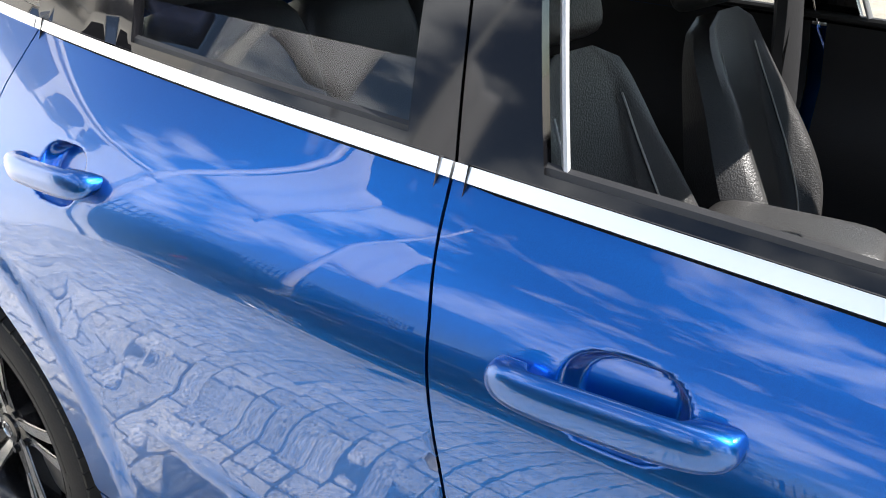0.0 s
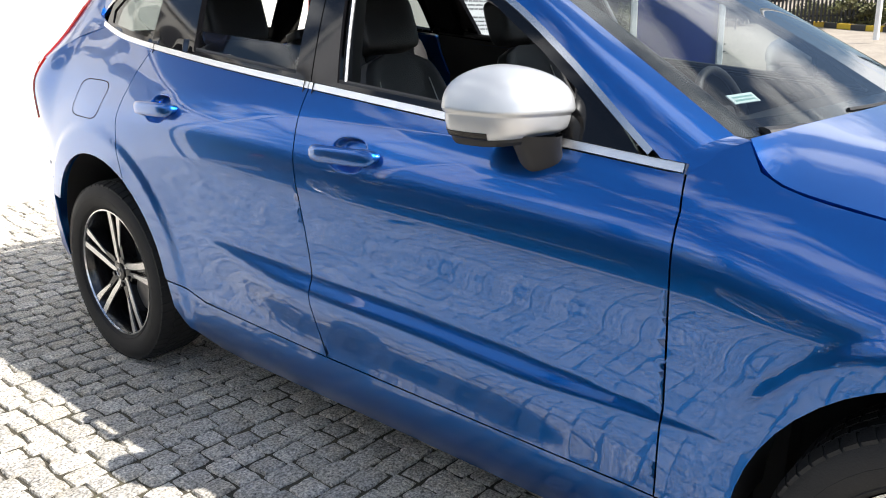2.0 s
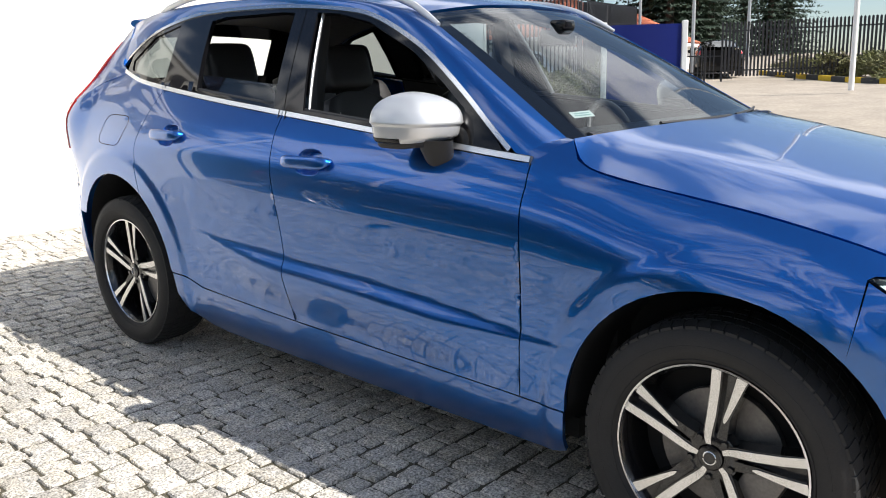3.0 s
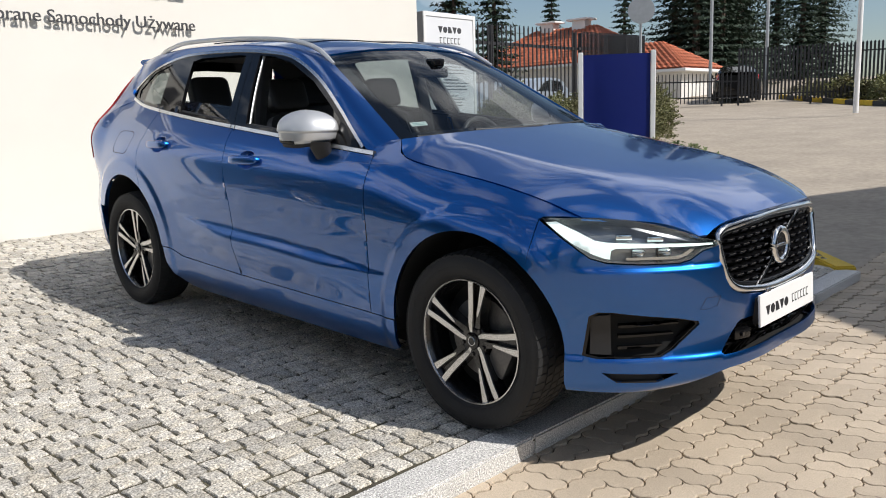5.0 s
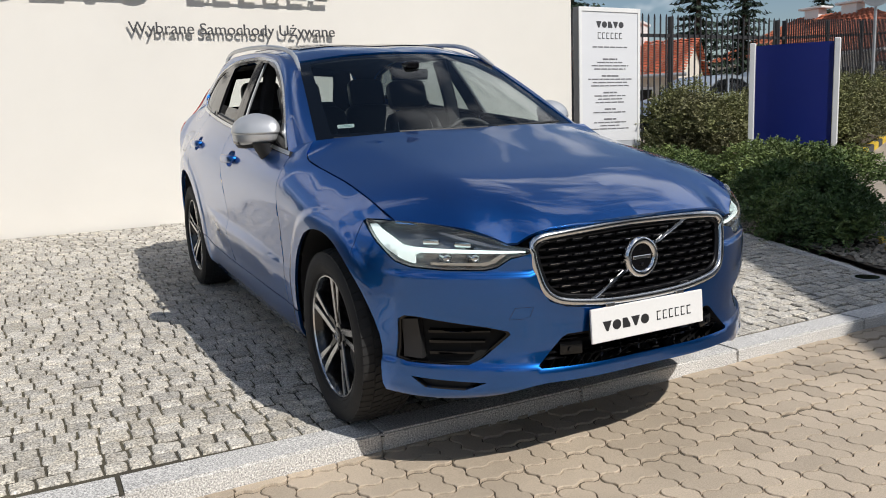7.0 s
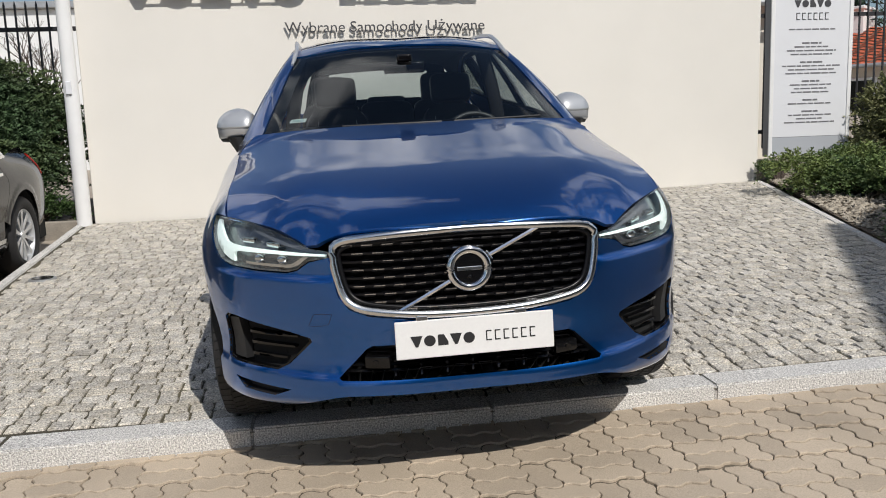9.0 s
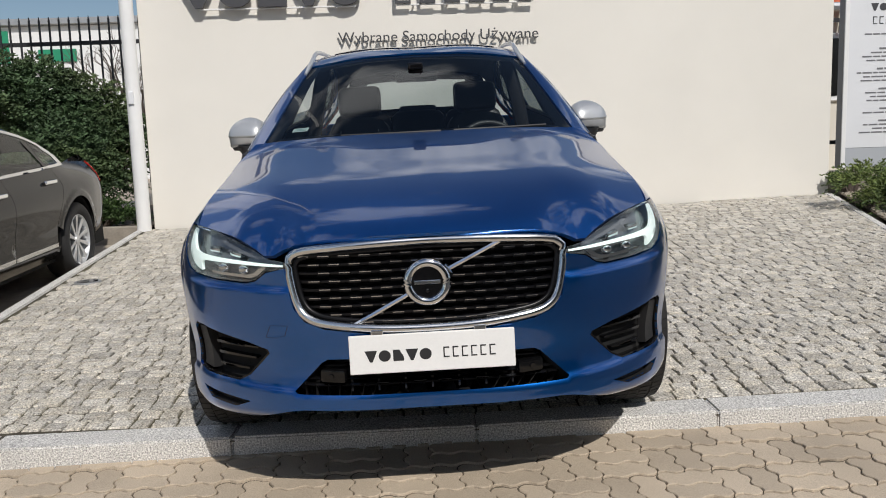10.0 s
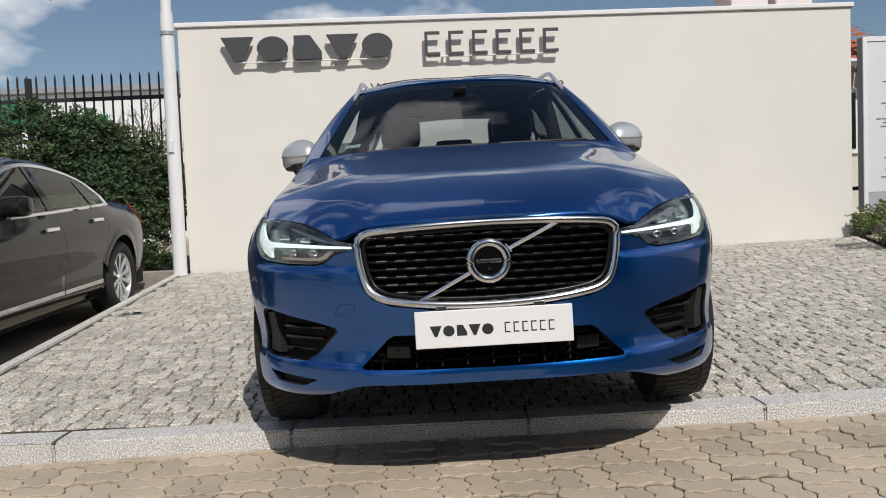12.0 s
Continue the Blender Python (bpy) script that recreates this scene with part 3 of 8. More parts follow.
# upright sections: heights and how far the skin lies inside the outline, sill to belt
LEVELS = [  # station, heights, insets
    (S_NOSE, (0.20, 0.29, 0.345, 0.45, 0.58, 0.70, 0.80, 0.88), (0.22, 0.03, 0.010, 0.026, 0.022, 0.035, 0.055, 0.10)),
    (sx(0.45), (0.20, 0.29, 0.345, 0.45, 0.58, 0.70, 0.80, 0.88), (0.22, 0.02, 0.001, 0.016, 0.010, 0.015, 0.030, 0.075)),
    (sx(0.765), (0.20, 0.255, 0.32, 0.45, 0.58, 0.72, 0.83, 0.92), (0.12, 0.03, 0.012, 0.022, 0.004, 0.006, 0.026, 0.09)),
    (sy(-1.7), (0.20, 0.255, 0.34, 0.46, 0.62, 0.76, 0.88, 1.00), (0.10, 0.035, 0.018, 0.015, 0.006, 0.006, 0.052, 0.155)),
    (sy(-1.3), (0.20, 0.27, 0.36, 0.50, 0.69, 0.85, 0.97, 1.08), (0.11, 0.045, 0.033, 0.024, 0.011, 0.004, 0.076, 0.19)),
    (sy(-0.85), (0.20, 0.27, 0.37, 0.52, 0.72, 0.92, 1.02, 1.13), (0.085, 0.048, 0.030, 0.018, 0.0065, 0.002, 0.050, 0.165)),
    (sy(0.2), (0.20, 0.27, 0.38, 0.54, 0.75, 0.95, 1.06, 1.16), (0.085, 0.046, 0.028, 0.018, 0.0065, 0.001, 0.044, 0.127)),
    (sy(0.9), (0.20, 0.27, 0.39, 0.55, 0.77, 0.98, 1.09, 1.20), (0.085, 0.046, 0.028, 0.018, 0.0065, 0.002, 0.058, 0.155)),
    (sy(1.45), (0.20, 0.28, 0.40, 0.55, 0.76, 0.96, 1.10, 1.26), (0.11, 0.050, 0.031, 0.021, 0.010, 0.014, 0.092, 0.200)),
    (sy(1.85), (0.22, 0.30, 0.42, 0.56, 0.74, 0.93, 1.11, 1.30), (0.12, 0.05, 0.022, 0.014, 0.012, 0.022, 0.090, 0.235)),
    (sy(2.10), (0.22, 0.30, 0.42, 0.56, 0.74, 0.92, 1.08, 1.26), (0.13, 0.05, 0.022, 0.010, 0.030, 0.010, 0.022, 0.150)),
    (S_TAIL, (0.22, 0.30, 0.42, 0.56, 0.74, 0.92, 1.08, 1.26), (0.15, 0.05, 0.02, 0.0, 0.03, 0.05, 0.06, 0.14)),
]
LV_S = np.array([r[0] for r in LEVELS])
LV_Z = np.array([r[1] for r in LEVELS])
LV_O = np.array([r[2] for r in LEVELS])
ARCH_F, ARCH_R = (-1.452, 0.372, 0.43, 0.438), (1.458, 0.392, 0.435, 0.442)   # y, z, half-length, half-height
HANDLES = [(0.065, 1.000), (1.000, 1.040)]


def arch_far(y, z, a):
    """Distance outside a wheel opening, roughly."""
    q = np.hypot((y - a[0]) / a[2], np.maximum(z - a[1], 0) / a[3])
    return (q - 1) * a[2]


def body(uv):
    """The painted side and nose skin (x > 0) at (s, z)."""
    s, z = uv[:, 0], uv[:, 1]
    c = herm(PLAN_S, PLAN, s)
    t = herm(PLAN_S, PLAN, s + 0.004) - herm(PLAN_S, PLAN, s - 0.004)
    t /= np.linalg.norm(t, axis=1)[:, None]
    nrm = np.stack([t[:, 1], -t[:, 0]], 1)
    off = herm_rows(herm(LV_S, LV_Z, s), herm(LV_S, LV_O, s), z)
    y = s
    # rolled lips round the wheel openings
    for a, flare in ((ARCH_F, 0.060), (ARCH_R, 0.092)):
        d = arch_far(c[:, 1], z, a)
        side_only = np_step(sx(0.83), sx(0.90), s)
        off = off - 0.009 * (1 - np_step(flare - 0.012, flare + 0.036, d)) * side_only - 0.005 * (1 - np_step(flare, 0.26, d)) * side_only
    # slanting crease low on the doors
    ends = np_step(-1.10, -0.45, y) * (1 - np_step(0.25, 0.86, y))
    up = 0.612 + 0.045 * np.clip((y + 0.9) / 1.7, 0, 1) - 0.035 * np.clip((-0.2 - y) / 0.7, 0, 1) ** 2
    lo = up - 0.012 - 0.058 * ends
    ramp = np.clip((up - z) / np.maximum(1e-4, up - lo), 0, 1)
    ramp = ramp * ramp * (3 - 2 * ramp)
    off = off - 0.025 * ends * ramp * (1 - 0.85 * np_step(0.0, 1.0, (lo - z) / 0.17))
    # hollows behind the door handles
    for hy, hz in HANDLES:
        q = (np.abs((y - hy + 0.010) / 0.068) ** 2.8 + np.abs((z - hz + 0.001) / 0.044) ** 2.8) ** (1 / 2.8)
        off = off + 0.030 * (1 - np_step(0.66, 1.0, q))
    # a fold that runs from under the lamp to the grille
    fold = np_step(0.712, 0.722, z) * (1 - np_step(0.722, 0.80, z)) * (1 - np_step(sx(0.74), sx(0.86), s))
    off = off + 0.010 * fold
    # the chin steps out under the low intake and the corner vents
    chin = (1 - np_step(0.372, 0.392, z)) * (1 - np_step(sx(0.87), sx(0.905), s))
    off = off - 0.009 * chin
    p = c - nrm * off[:, None]
    return np.stack([p[:, 0], p[:, 1], z], 1)


def on_body(s, z):
    return body(np.array([[s, z]]))[0]


def arch_line(a, z0, z1, n=26, grow=0.0):
    """Points of a wheel opening's edge from its front foot over the top to its rear foot."""
    out = []
    for i in range(n + 1):
        w = i / n
        ang = math.pi * (1 - w)
        out.append((a[0] + math.cos(ang) * (a[2] + grow), a[1] + math.sin(ang) * (a[3] + grow)))
    out = [(out[0][0], z0)] + out + [(out[-1][0], z1)]
    return [(sy(y), z) for y, z in out]


G = 0.0022   # half a panel gap
# the bonnet's side edge, as height over length
HOOD_Y = np.array([-1.925, -1.75, -1.5, -1.25, -1.05, -0.96, -0.93])
HOOD_Z = np.array([0.890, 0.940, 0.985, 1.020, 1.052, 1.088, 1.128])


def hood_z(y):
    return float(herm(HOOD_Y, HOOD_Z, np.array([y]))[0, 0])


BELT_Y = np.array([-0.90, -0.785, 0.31, 0.8, 1.24, 1.5, 1.72])
BELT_Z = np.array([1.062, 1.069, 1.149, 1.184, 1.222, 1.25, 1.29])


def belt_z(y):
    return float(herm(BELT_Y, BELT_Z, np.array([y]))[0, 0])


# lamp outline, outer top corner first, along the top to the inner tip and back below
LAMP = [(sy(-1.765), 0.884), (sx(0.80), 0.892), (sx(0.73), 0.884), (sx(0.66), 0.866), (sx(0.58), 0.838), (sx(0.52), 0.812), (sx(0.465), 0.803),
        (sx(0.465), 0.782), (sx(0.525), 0.772), (sx(0.565), 0.742), (sx(0.60), 0.732), (sx(0.70), 0.733), (sx(0.785), 0.741), (sx(0.815), 0.757), (sy(-1.90), 0.80), (sy(-1.83), 0.845)]
GRILLE = [(0.0, 0.864), (0.20, 0.861), (0.36, 0.852), (0.425, 0.842), (0.452, 0.820), (0.455, 0.79), (0.445, 0.72), (0.428, 0.655), (0.40, 0.618), (0.34, 0.594), (0.18, 0.573), (0.0, 0.566)]
VENT = [(sx(0.815), 0.545), (sx(0.80), 0.562), (sx(0.77), 0.562), (sx(0.60), 0.530), (sx(0.535), 0.513), (sx(0.53), 0.50), (sx(0.61), 0.415), (sx(0.65), 0.389), (sx(0.80), 0.386), (sx(0.825), 0.395)]
INTAKE = [(0.0, 0.488), (0.335, 0.488), (0.355, 0.478), (0.445, 0.385), (0.435, 0.377), (0.0, 0.372)]
SLOT = [(sx(0.79), 0.338), (sx(0.60), 0.330), (sx(0.66), 0.300), (sx(0.76), 0.302)]

M_PAINT = bpy.data.materials.new("blue_metallic_paint")
M_PAINT.use_nodes = True
_n, _l = M_PAINT.node_tree.nodes, M_PAINT.node_tree.links
_b = _n["Principled BSDF"]
_geo = _n.new("ShaderNodeNewGeometry")
_fl = _n.new("ShaderNodeTexVoronoi")
_fl.inputs["Scale"].default_value = 2600
_l.new(_geo.outputs["Position"], _fl.inputs["Vector"])
_mr = _n.new("ShaderNodeMapRange")
_mr.inputs["To Min"].default_value, _mr.inputs["To Max"].default_value = 0.75, 1.35
_l.new(_fl.outputs["Color"], _mr.inputs["Value"])
_sc = _n.new("ShaderNodeVectorMath")
_sc.operation = "SCALE"
_sc.inputs[0].default_value = (0.003, 0.096, 0.37)
_l.new(_mr.outputs["Result"], _sc.inputs["Scale"])
_l.new(_sc.outputs[0], _b.inputs["Base Color"])
_b.inputs["Metallic"].default_value, _b.inputs["Roughness"].default_value = 0.95, 0.32
_b.inputs["Coat Weight"].default_value, _b.inputs["Coat Roughness"].default_value, _b.inputs["Coat IOR"].default_value = 1.0, 0.008, 1.64
M_GLOSS = plain("gloss_black_plastic", (0.004, 0.004, 0.0045), 0.14, spec=0.4)
M_PLASTIC = mat("black_plastic", (0.016, 0.016, 0.017), 0.55, var=0.1, scale=20, grain=0.1, grain_scale=400, bump=0.1, bump_scale=600)
M_UNDER = plain("underbody_black", (0.006, 0.006, 0.006), 0.9)
M_CHROME = plain("satin_chrome", (0.72, 0.73, 0.74), 0.16, 1.0)
M_BRIGHT = plain("bright_chrome", (0.80, 0.81, 0.82), 0.06, 1.0)
M_ALU = plain("satin_aluminium", (0.86, 0.87, 0.88), 0.3, 0.9)
M_SILVER = mat("silver_satin_paint", (0.60, 0.61, 0.62), 0.40, metal=0.62, var=0.02, scale=5, grain=0.05, grain_scale=900, coat=0.5)
M_TYRE = mat("tyre_rubber", (0.013, 0.013, 0.0135), 0.75, var=0.2, scale=12, grain=0.15, grain_scale=200, bump=0.15, bump_scale=260)
M_RIM = plain("gloss_black_alloy", (0.010, 0.010, 0.011), 0.22, 0.2, coat=0.5)
M_RIM_CUT = plain("machined_alloy", (0.68, 0.68, 0.68), 0.24, 1.0)
M_GLASS = glass("clear_glass", (0.86, 0.90, 0.89), ior=1.5)
M_SCREEN = glass("windscreen_glass", (0.50, 0.56, 0.57), ior=1.46)
M_TINT = glass("tinted_glass", (0.58, 0.62, 0.62), ior=1.5)
M_PRIV = glass("privacy_glass", (0.26, 0.29, 0.29), ior=1.55)
M_LENS = glass("lamp_lens", (0.93, 0.95, 0.96), ior=1.45)
M_PIANO = plain("piano_black_pillar", (0.005, 0.005, 0.006), 0.06, spec=0.4)

car = thing("car", "metallic blue sport utility car parked on granite setts", "car", CAR_M)


def panel_pair(name, poly, res=0.03, holes=(), dense=(), label="", material=None, surf=None, flange=0.014, out=None):
    made = []
    for sgn in (-1, 1):
        sh = Shell().region(surf or body, poly, res, holes, dense, flange, sgn, out)
        made.append(sh.done(name, material or M_PAINT, car, label))
    return made


# outlines of the panels, in s and z
FEND_R = [(-0.862, 0.372), (-0.872, 0.60), (-0.868, 0.85), (-0.860, 1.0), (-0.842, 1.062)]     # door's front edge, bottom to top
DOOR_M = [(0.182, 0.385), (0.196, 0.45), (0.210, 0.55), (0.222, 0.70), (0.245, 0.86), (0.275, 1.02), (0.312, 1.146)]
DOOR_R = [(1.224, 0.766), (1.234, 0.85), (1.250, 0.95), (1.266, 1.05), (1.262, 1.13), (1.240, 1.217)]


def sline(line, dy):
    return [(sy(y + dy), z) for y, z in line]


arch_f = arch_line(ARCH_F, 0.285, 0.285)
arch_r = arch_line(ARCH_R, 0.40, 0.30)
# where bumper meets fender on the front opening
cut = 8
top_edge = [(sy(y), hood_z(y) - G) for y in np.linspace(-0.93, -1.915, 23)]
# fender
fender = [(sy(-0.862 - G), 0.372)] + sline(FEND_R[1:], -G) + [(sy(-0.885), 1.105)] + top_edge[0:] + \
         [(sy(-1.86), 0.8925), (LAMP[0][0] - 0.01, LAMP[0][1] + 0.004), (LAMP[0][0] + 0.006, LAMP[0][1] - 0.004)] + arch_f[cut:] + [(arch_f[-1][0], 0.372)]
fenders = panel_pair("fender", fender, 0.017)
# doors
belt = lambda y: belt_z(y) - 0.006
f_door = sline(FEND_R, G) + [(sy(-0.80), belt(-0.80))] + [(sy(y), belt(y)) for y in np.linspace(-0.7, 0.25, 8)] + sline(DOOR_M[::-1], -G)
f_door += [(sy(y), 0.372 + 0.013 * (y + 0.86) / 1.03) for y in np.linspace(0.0, -0.7, 5)]
r_door = sline(DOOR_M, G) + [(sy(y), belt(y)) for y in np.linspace(0.4, 1.15, 6)] + sline(DOOR_R[::-1], -G)
r_door += [p for p in arch_r[::-1] if p[0] < sy(1.216) and p[1] > 0.445] + [(sy(1.017), 0.436), (sy(0.93), 0.436), (sy(0.80), 0.402)] + [(sy(y), 0.385 + 0.015 * (y - 0.175) / 0.625) for y in np.linspace(0.65, 0.3, 3)]
front_doors = panel_pair("front_door", f_door, 0.017, dense=[((HANDLES[0][0], HANDLES[0][1]), (0.11, 0.075), 0.0042)])
rear_doors = panel_pair("rear_door", r_door, 0.017, dense=[((HANDLES[1][0], HANDLES[1][1]), (0.11, 0.075), 0.0042)])
# rear quarter, with the fuel flap cut on one side as a shallow seam
quarter = sline(DOOR_R, G)[:1] + sline(DOOR_R, G)[1:] + [(sy(y), belt_z(y) - 0.002) for y in (1.35, 1.5, 1.62, 1.75)] + [(sy(1.92), 1.235), (sy(2.06), 1.155), (sy(2.11), 1.05), (sy(2.105), 0.90), (sy(1.99), 0.74), (sy(1.915), 0.60)] + \
          [p for p in arch_r[::-1] if p[0] > sy(1.232) and (p[1] > 0.55 or p[0] < ARCH_R[0])]
quarters = panel_pair("quarter_panel", quarter, 0.018)
# sill
sill_top = lambda y: 0.372 + 0.013 * (y + 0.86) / 1.03 - 2 * G if y < 0.175 else 0.385 + 0.015 * (y - 0.175) / 0.625 - 2 * G
sill = [(sy(y), sill_top(y)) for y in np.linspace(-1.018, 0.80, 16)] + [(sy(0.93), 0.43), (sy(1.015), 0.43), (sy(1.0), 0.34), (sy(0.93), 0.27), (sy(0.80), 0.215)] + [(sy(y), 0.205) for y in np.linspace(0.7, -0.95, 12)] + [(sy(-1.01), 0.23)]
sills = panel_pair("sill", sill, 0.03)
# front bumper: one piece over the middle, notched round the low intake
chin_z = lambda s: 0.325 - 0.065 * float(np_step(sx(0.40), sx(0.66), np.array([s]))[0])
low = [(s, chin_z(s)) for s in np.linspace(S_NOSE, sy(-1.888), 26)]
fs = lambda line: [(sx(x) if x > 0.001 else S_NOSE, z) for x, z in line]
grille_side = fs(GRILLE)
bump = [(S_NOSE, GRILLE[-1][1] - 0.004)] + [(s, z - 0.005) for s, z in grille_side[-2:-5:-1]] + [(s + 0.005, z) for s, z in grille_side[-5:5:-1]] + \
       [(sx(0.461), 0.782), LAMP[7]] + [(s, z - 0.005) for s, z in LAMP[8:14]] + [(s + 0.006, z - 0.003) for s, z in LAMP[14:]] + [(LAMP[0][0] + 0.002, LAMP[0][1] - 0.009)] + arch_f[cut::-1] + low[::-1] + \
       fs(INTAKE)[::-1]
bsh = Shell()
for sgn in (-1, 1):
    bsh.region(body, bump, 0.018, [VENT, SLOT], (), 0.016, sgn, out=lambda p: abs(p[0]) < 0.002)
front_bumper = bsh.done("front_bumper", M_PAINT, car)

# ---- the blue car: bonnet, roof, glazing ----
# bonnet: one patch for each half, between middle, nose edge, side edge and cowl
NB, NA = 40, 26
hood_side = np.array([(sy(y), hood_z(y) + G) for y in np.linspace(-1.925, -0.93, NB)])
edge = body(hood_side)
nose = [(0, -2.262, 0.876), (0.20, -2.256, 0.873), (0.37, -2.238, 0.864), (0.44, -2.222, 0.846)]
lamp_top = [tuple(body(np.array([(s, z + 0.006)]))[0]) for s, z in LAMP[6:2:-1]]
front = through_pts(nose + lamp_top[1:] + [tuple(edge[0])], NA)
cowl = through_pts([(0, -1.035, 1.152), (0.30, -1.02, 1.152), (0.58, -0.97, 1.142), tuple(edge[-1])], NA)
mid = through_pts([(0, -2.262, 0.876), (0, -2.20, 0.925), (0, -2.05, 0.972), (0, -1.75, 1.030), (0, -1.4, 1.085), (0, -1.035, 1.152)], NB)
side_c = through_pts([tuple(p) for p in edge[::6]] + [tuple(edge[-1])], NB)
HP = coons(front, cowl, mid, side_c)
a_ = np.linspace(0, 1, NA)[None, :]
b_ = np.linspace(0, 1, NB)[:, None]
# a crowned top with a soft crease on each side, rolled down to the nose
ridge_at = 0.56 + 0.15 * b_
crown = herm(np.array([0.0, 0.35, 0.6, 1.0]), np.array([0.938, 1.018, 1.068, 1.152]), b_[:, 0])
t_out = np.clip((a_ - ridge_at) / (1 - ridge_at), 0, 1)
fall = 0.10 * np.clip(a_ / ridge_at, 0, 1) ** 2 + 0.90 * (0.58 * np.sqrt(t_out ** 2 + 0.0008) + 0.42 * t_out ** 2 - 0.58 * math.sqrt(0.0008) * (1 - t_out))
top_z = crown + (HP[:, -1:, 2] - crown) * fall
roll = (top_z[:1] - HP[:1, :, 2]) * np.clip(1 - b_ / 0.42, 0, 1) ** 2.6
cowl_fit = (HP[-1:, :, 2] - top_z[-1:]) * np_step(0.8, 1.0, b_)
HP[:, :, 2] = top_z - roll + cowl_fit
HP[:, -1] = side_c
hs = Shell()
for sgn in (-1, 1):
    hs.grid(HP, flip=True, flange=0.014, sgn=sgn, out=lambda p: abs(p[0]) < 0.002)
hood = hs.done("hood", M_PAINT, car)

# greenhouse side surface over length and height
XB_Y = np.linspace(-0.95, 1.85, 30)
XB_X = np.array([on_body(sy(y), belt_z(y))[0] for y in XB_Y])


def gh(uv):
    y, z = uv[:, 0], uv[:, 1]
    zb = herm(BELT_Y, BELT_Z, y)[:, 0]
    d = z - zb
    x = herm(XB_Y, XB_X, y)[:, 0] - 0.44 * d - 0.28 * d * np.abs(d)
    return np.stack([x, y, z], 1)


def gh_in(dist):
    return lambda uv: gh(uv) - np.array([dist, 0, dist * 0.45])


DLO_TOP = [(1.765, 1.325), (1.70, 1.385), (1.52, 1.480), (1.25, 1.545), (0.97, 1.566), (0.55, 1.565), (0.2, 1.542), (0.0, 1.508), (-0.27, 1.405), (-0.50, 1.275), (-0.70, 1.14), (-0.80, 1.072)]
dlo_top = through_pts(DLO_TOP, 60)
dlo_bot = [(y, belt_z(y)) for y in np.linspace(-0.80, 1.735, 40)]
dlo = [tuple(p) for p in dlo_top[1:-1]] + dlo_bot


def inset_top(d):
    t = np.gradient(dlo_top, axis=0)
    t /= np.linalg.norm(t, axis=1)[:, None]
    n = np.stack([-t[:, 1], t[:, 0]], 1)
    return dlo_top + n * d


RIM_W, BELT_W = 0.014, 0.013
top_in = inset_top(RIM_W)
sur = [tuple(p) for p in top_in[2:-3]] + [(y, belt_z(y) + BELT_W) for y in np.linspace(-0.735, 1.70, 40)]
WIN_F = [(-0.555, 1.118), (0.204, belt_z(0.2) + BELT_W + 0.014), (0.270, 1.35), (0.330, 1.527), (0.20, 1.518), (0.02, 1.482), (-0.24, 1.382), (-0.42, 1.282), (-0.55, 1.20)]
WIN_R = [(0.388, belt_z(0.4) + BELT_W + 0.014), (0.960, belt_z(0.96) + BELT_W + 0.014), (1.005, 1.36), (1.045, 1.515), (0.95, 1.530), (0.55, 1.536), (0.468, 1.530), (0.43, 1.38)]
WIN_Q = [(1.255, belt_z(1.255) + BELT_W + 0.014), (1.64, 1.30), (1.66, 1.345), (1.50, 1.455), (1.30, 1.505), (1.27, 1.36)]

WINDOWS = {}
for sgn, doors_f, doors_r in ((-1, front_doors[0], rear_doors[0]), (1, front_doors[1], rear_doors[1])):
    side = "right" if sgn < 0 else "left"
    # black window frames with real openings
    seam = [(0.310, belt_z(0.31) + BELT_W), (0.3145, belt_z(0.31) + BELT_W), (0.404, 1.54), (0.3995, 1.54)]
    Shell().region(gh, sur, 0.04, [WIN_F, WIN_R, WIN_Q, seam], (), 0.02, sgn).done("window_frame", M_PIANO, car, "gloss black window frame and pillars")
    # bright strip along the belt, parted at the doors, and a slim one round the top
    for y0, y1 in ((-0.836, 0.309), (0.313, 1.243), (1.247, 1.715)):
        ys = np.linspace(y0, y1, 24)
        pl = [(y, belt_z(y) - 0.004) for y in ys] + [(y, belt_z(y) + BELT_W) for y in ys[::-1]]
        Shell().region(gh, pl, 0.03, (), (), 0.012, sgn, lift=0.006).done("belt_trim", M_ALU, car, "satin silver belt trim")
    pl = [tuple(p) for p in dlo_top[1:-1]] + [tuple(p) for p in top_in[::-1][1:-1]]
    Shell().region(gh, pl, 0.02, (), (), 0.012, sgn, lift=0.004).done("window_trim", M_CHROME, car, "slim silver window trim")
    # glass: the front one is wound down, the rear one half way on the near side
    if sgn < 0:
        glass_r = [(0.38, 1.15), (0.96, 1.20), (1.005, 1.292), (0.412, 1.262)]
    else:
        glass_r = WIN_R
    Shell().region(gh_in(0.012), glass_r, 0.08, (), (), 0.004, sgn).done("door_glass", M_TINT, car, "half-lowered tinted rear door glass" if sgn < 0 else "tinted door glass").visible_shadow = False
    Shell().region(gh_in(0.004), WIN_Q, 0.06, (), (), 0.003, sgn).done("quarter_glass", M_PRIV, car, "tinted fixed rear quarter glass").visible_shadow = False
    if sgn > 0:
        Shell().region(gh_in(0.012), WIN_F, 0.08, (), (), 0.004, sgn).done("door_glass", M_GLASS, car, "clear front door glass").visible_shadow = False

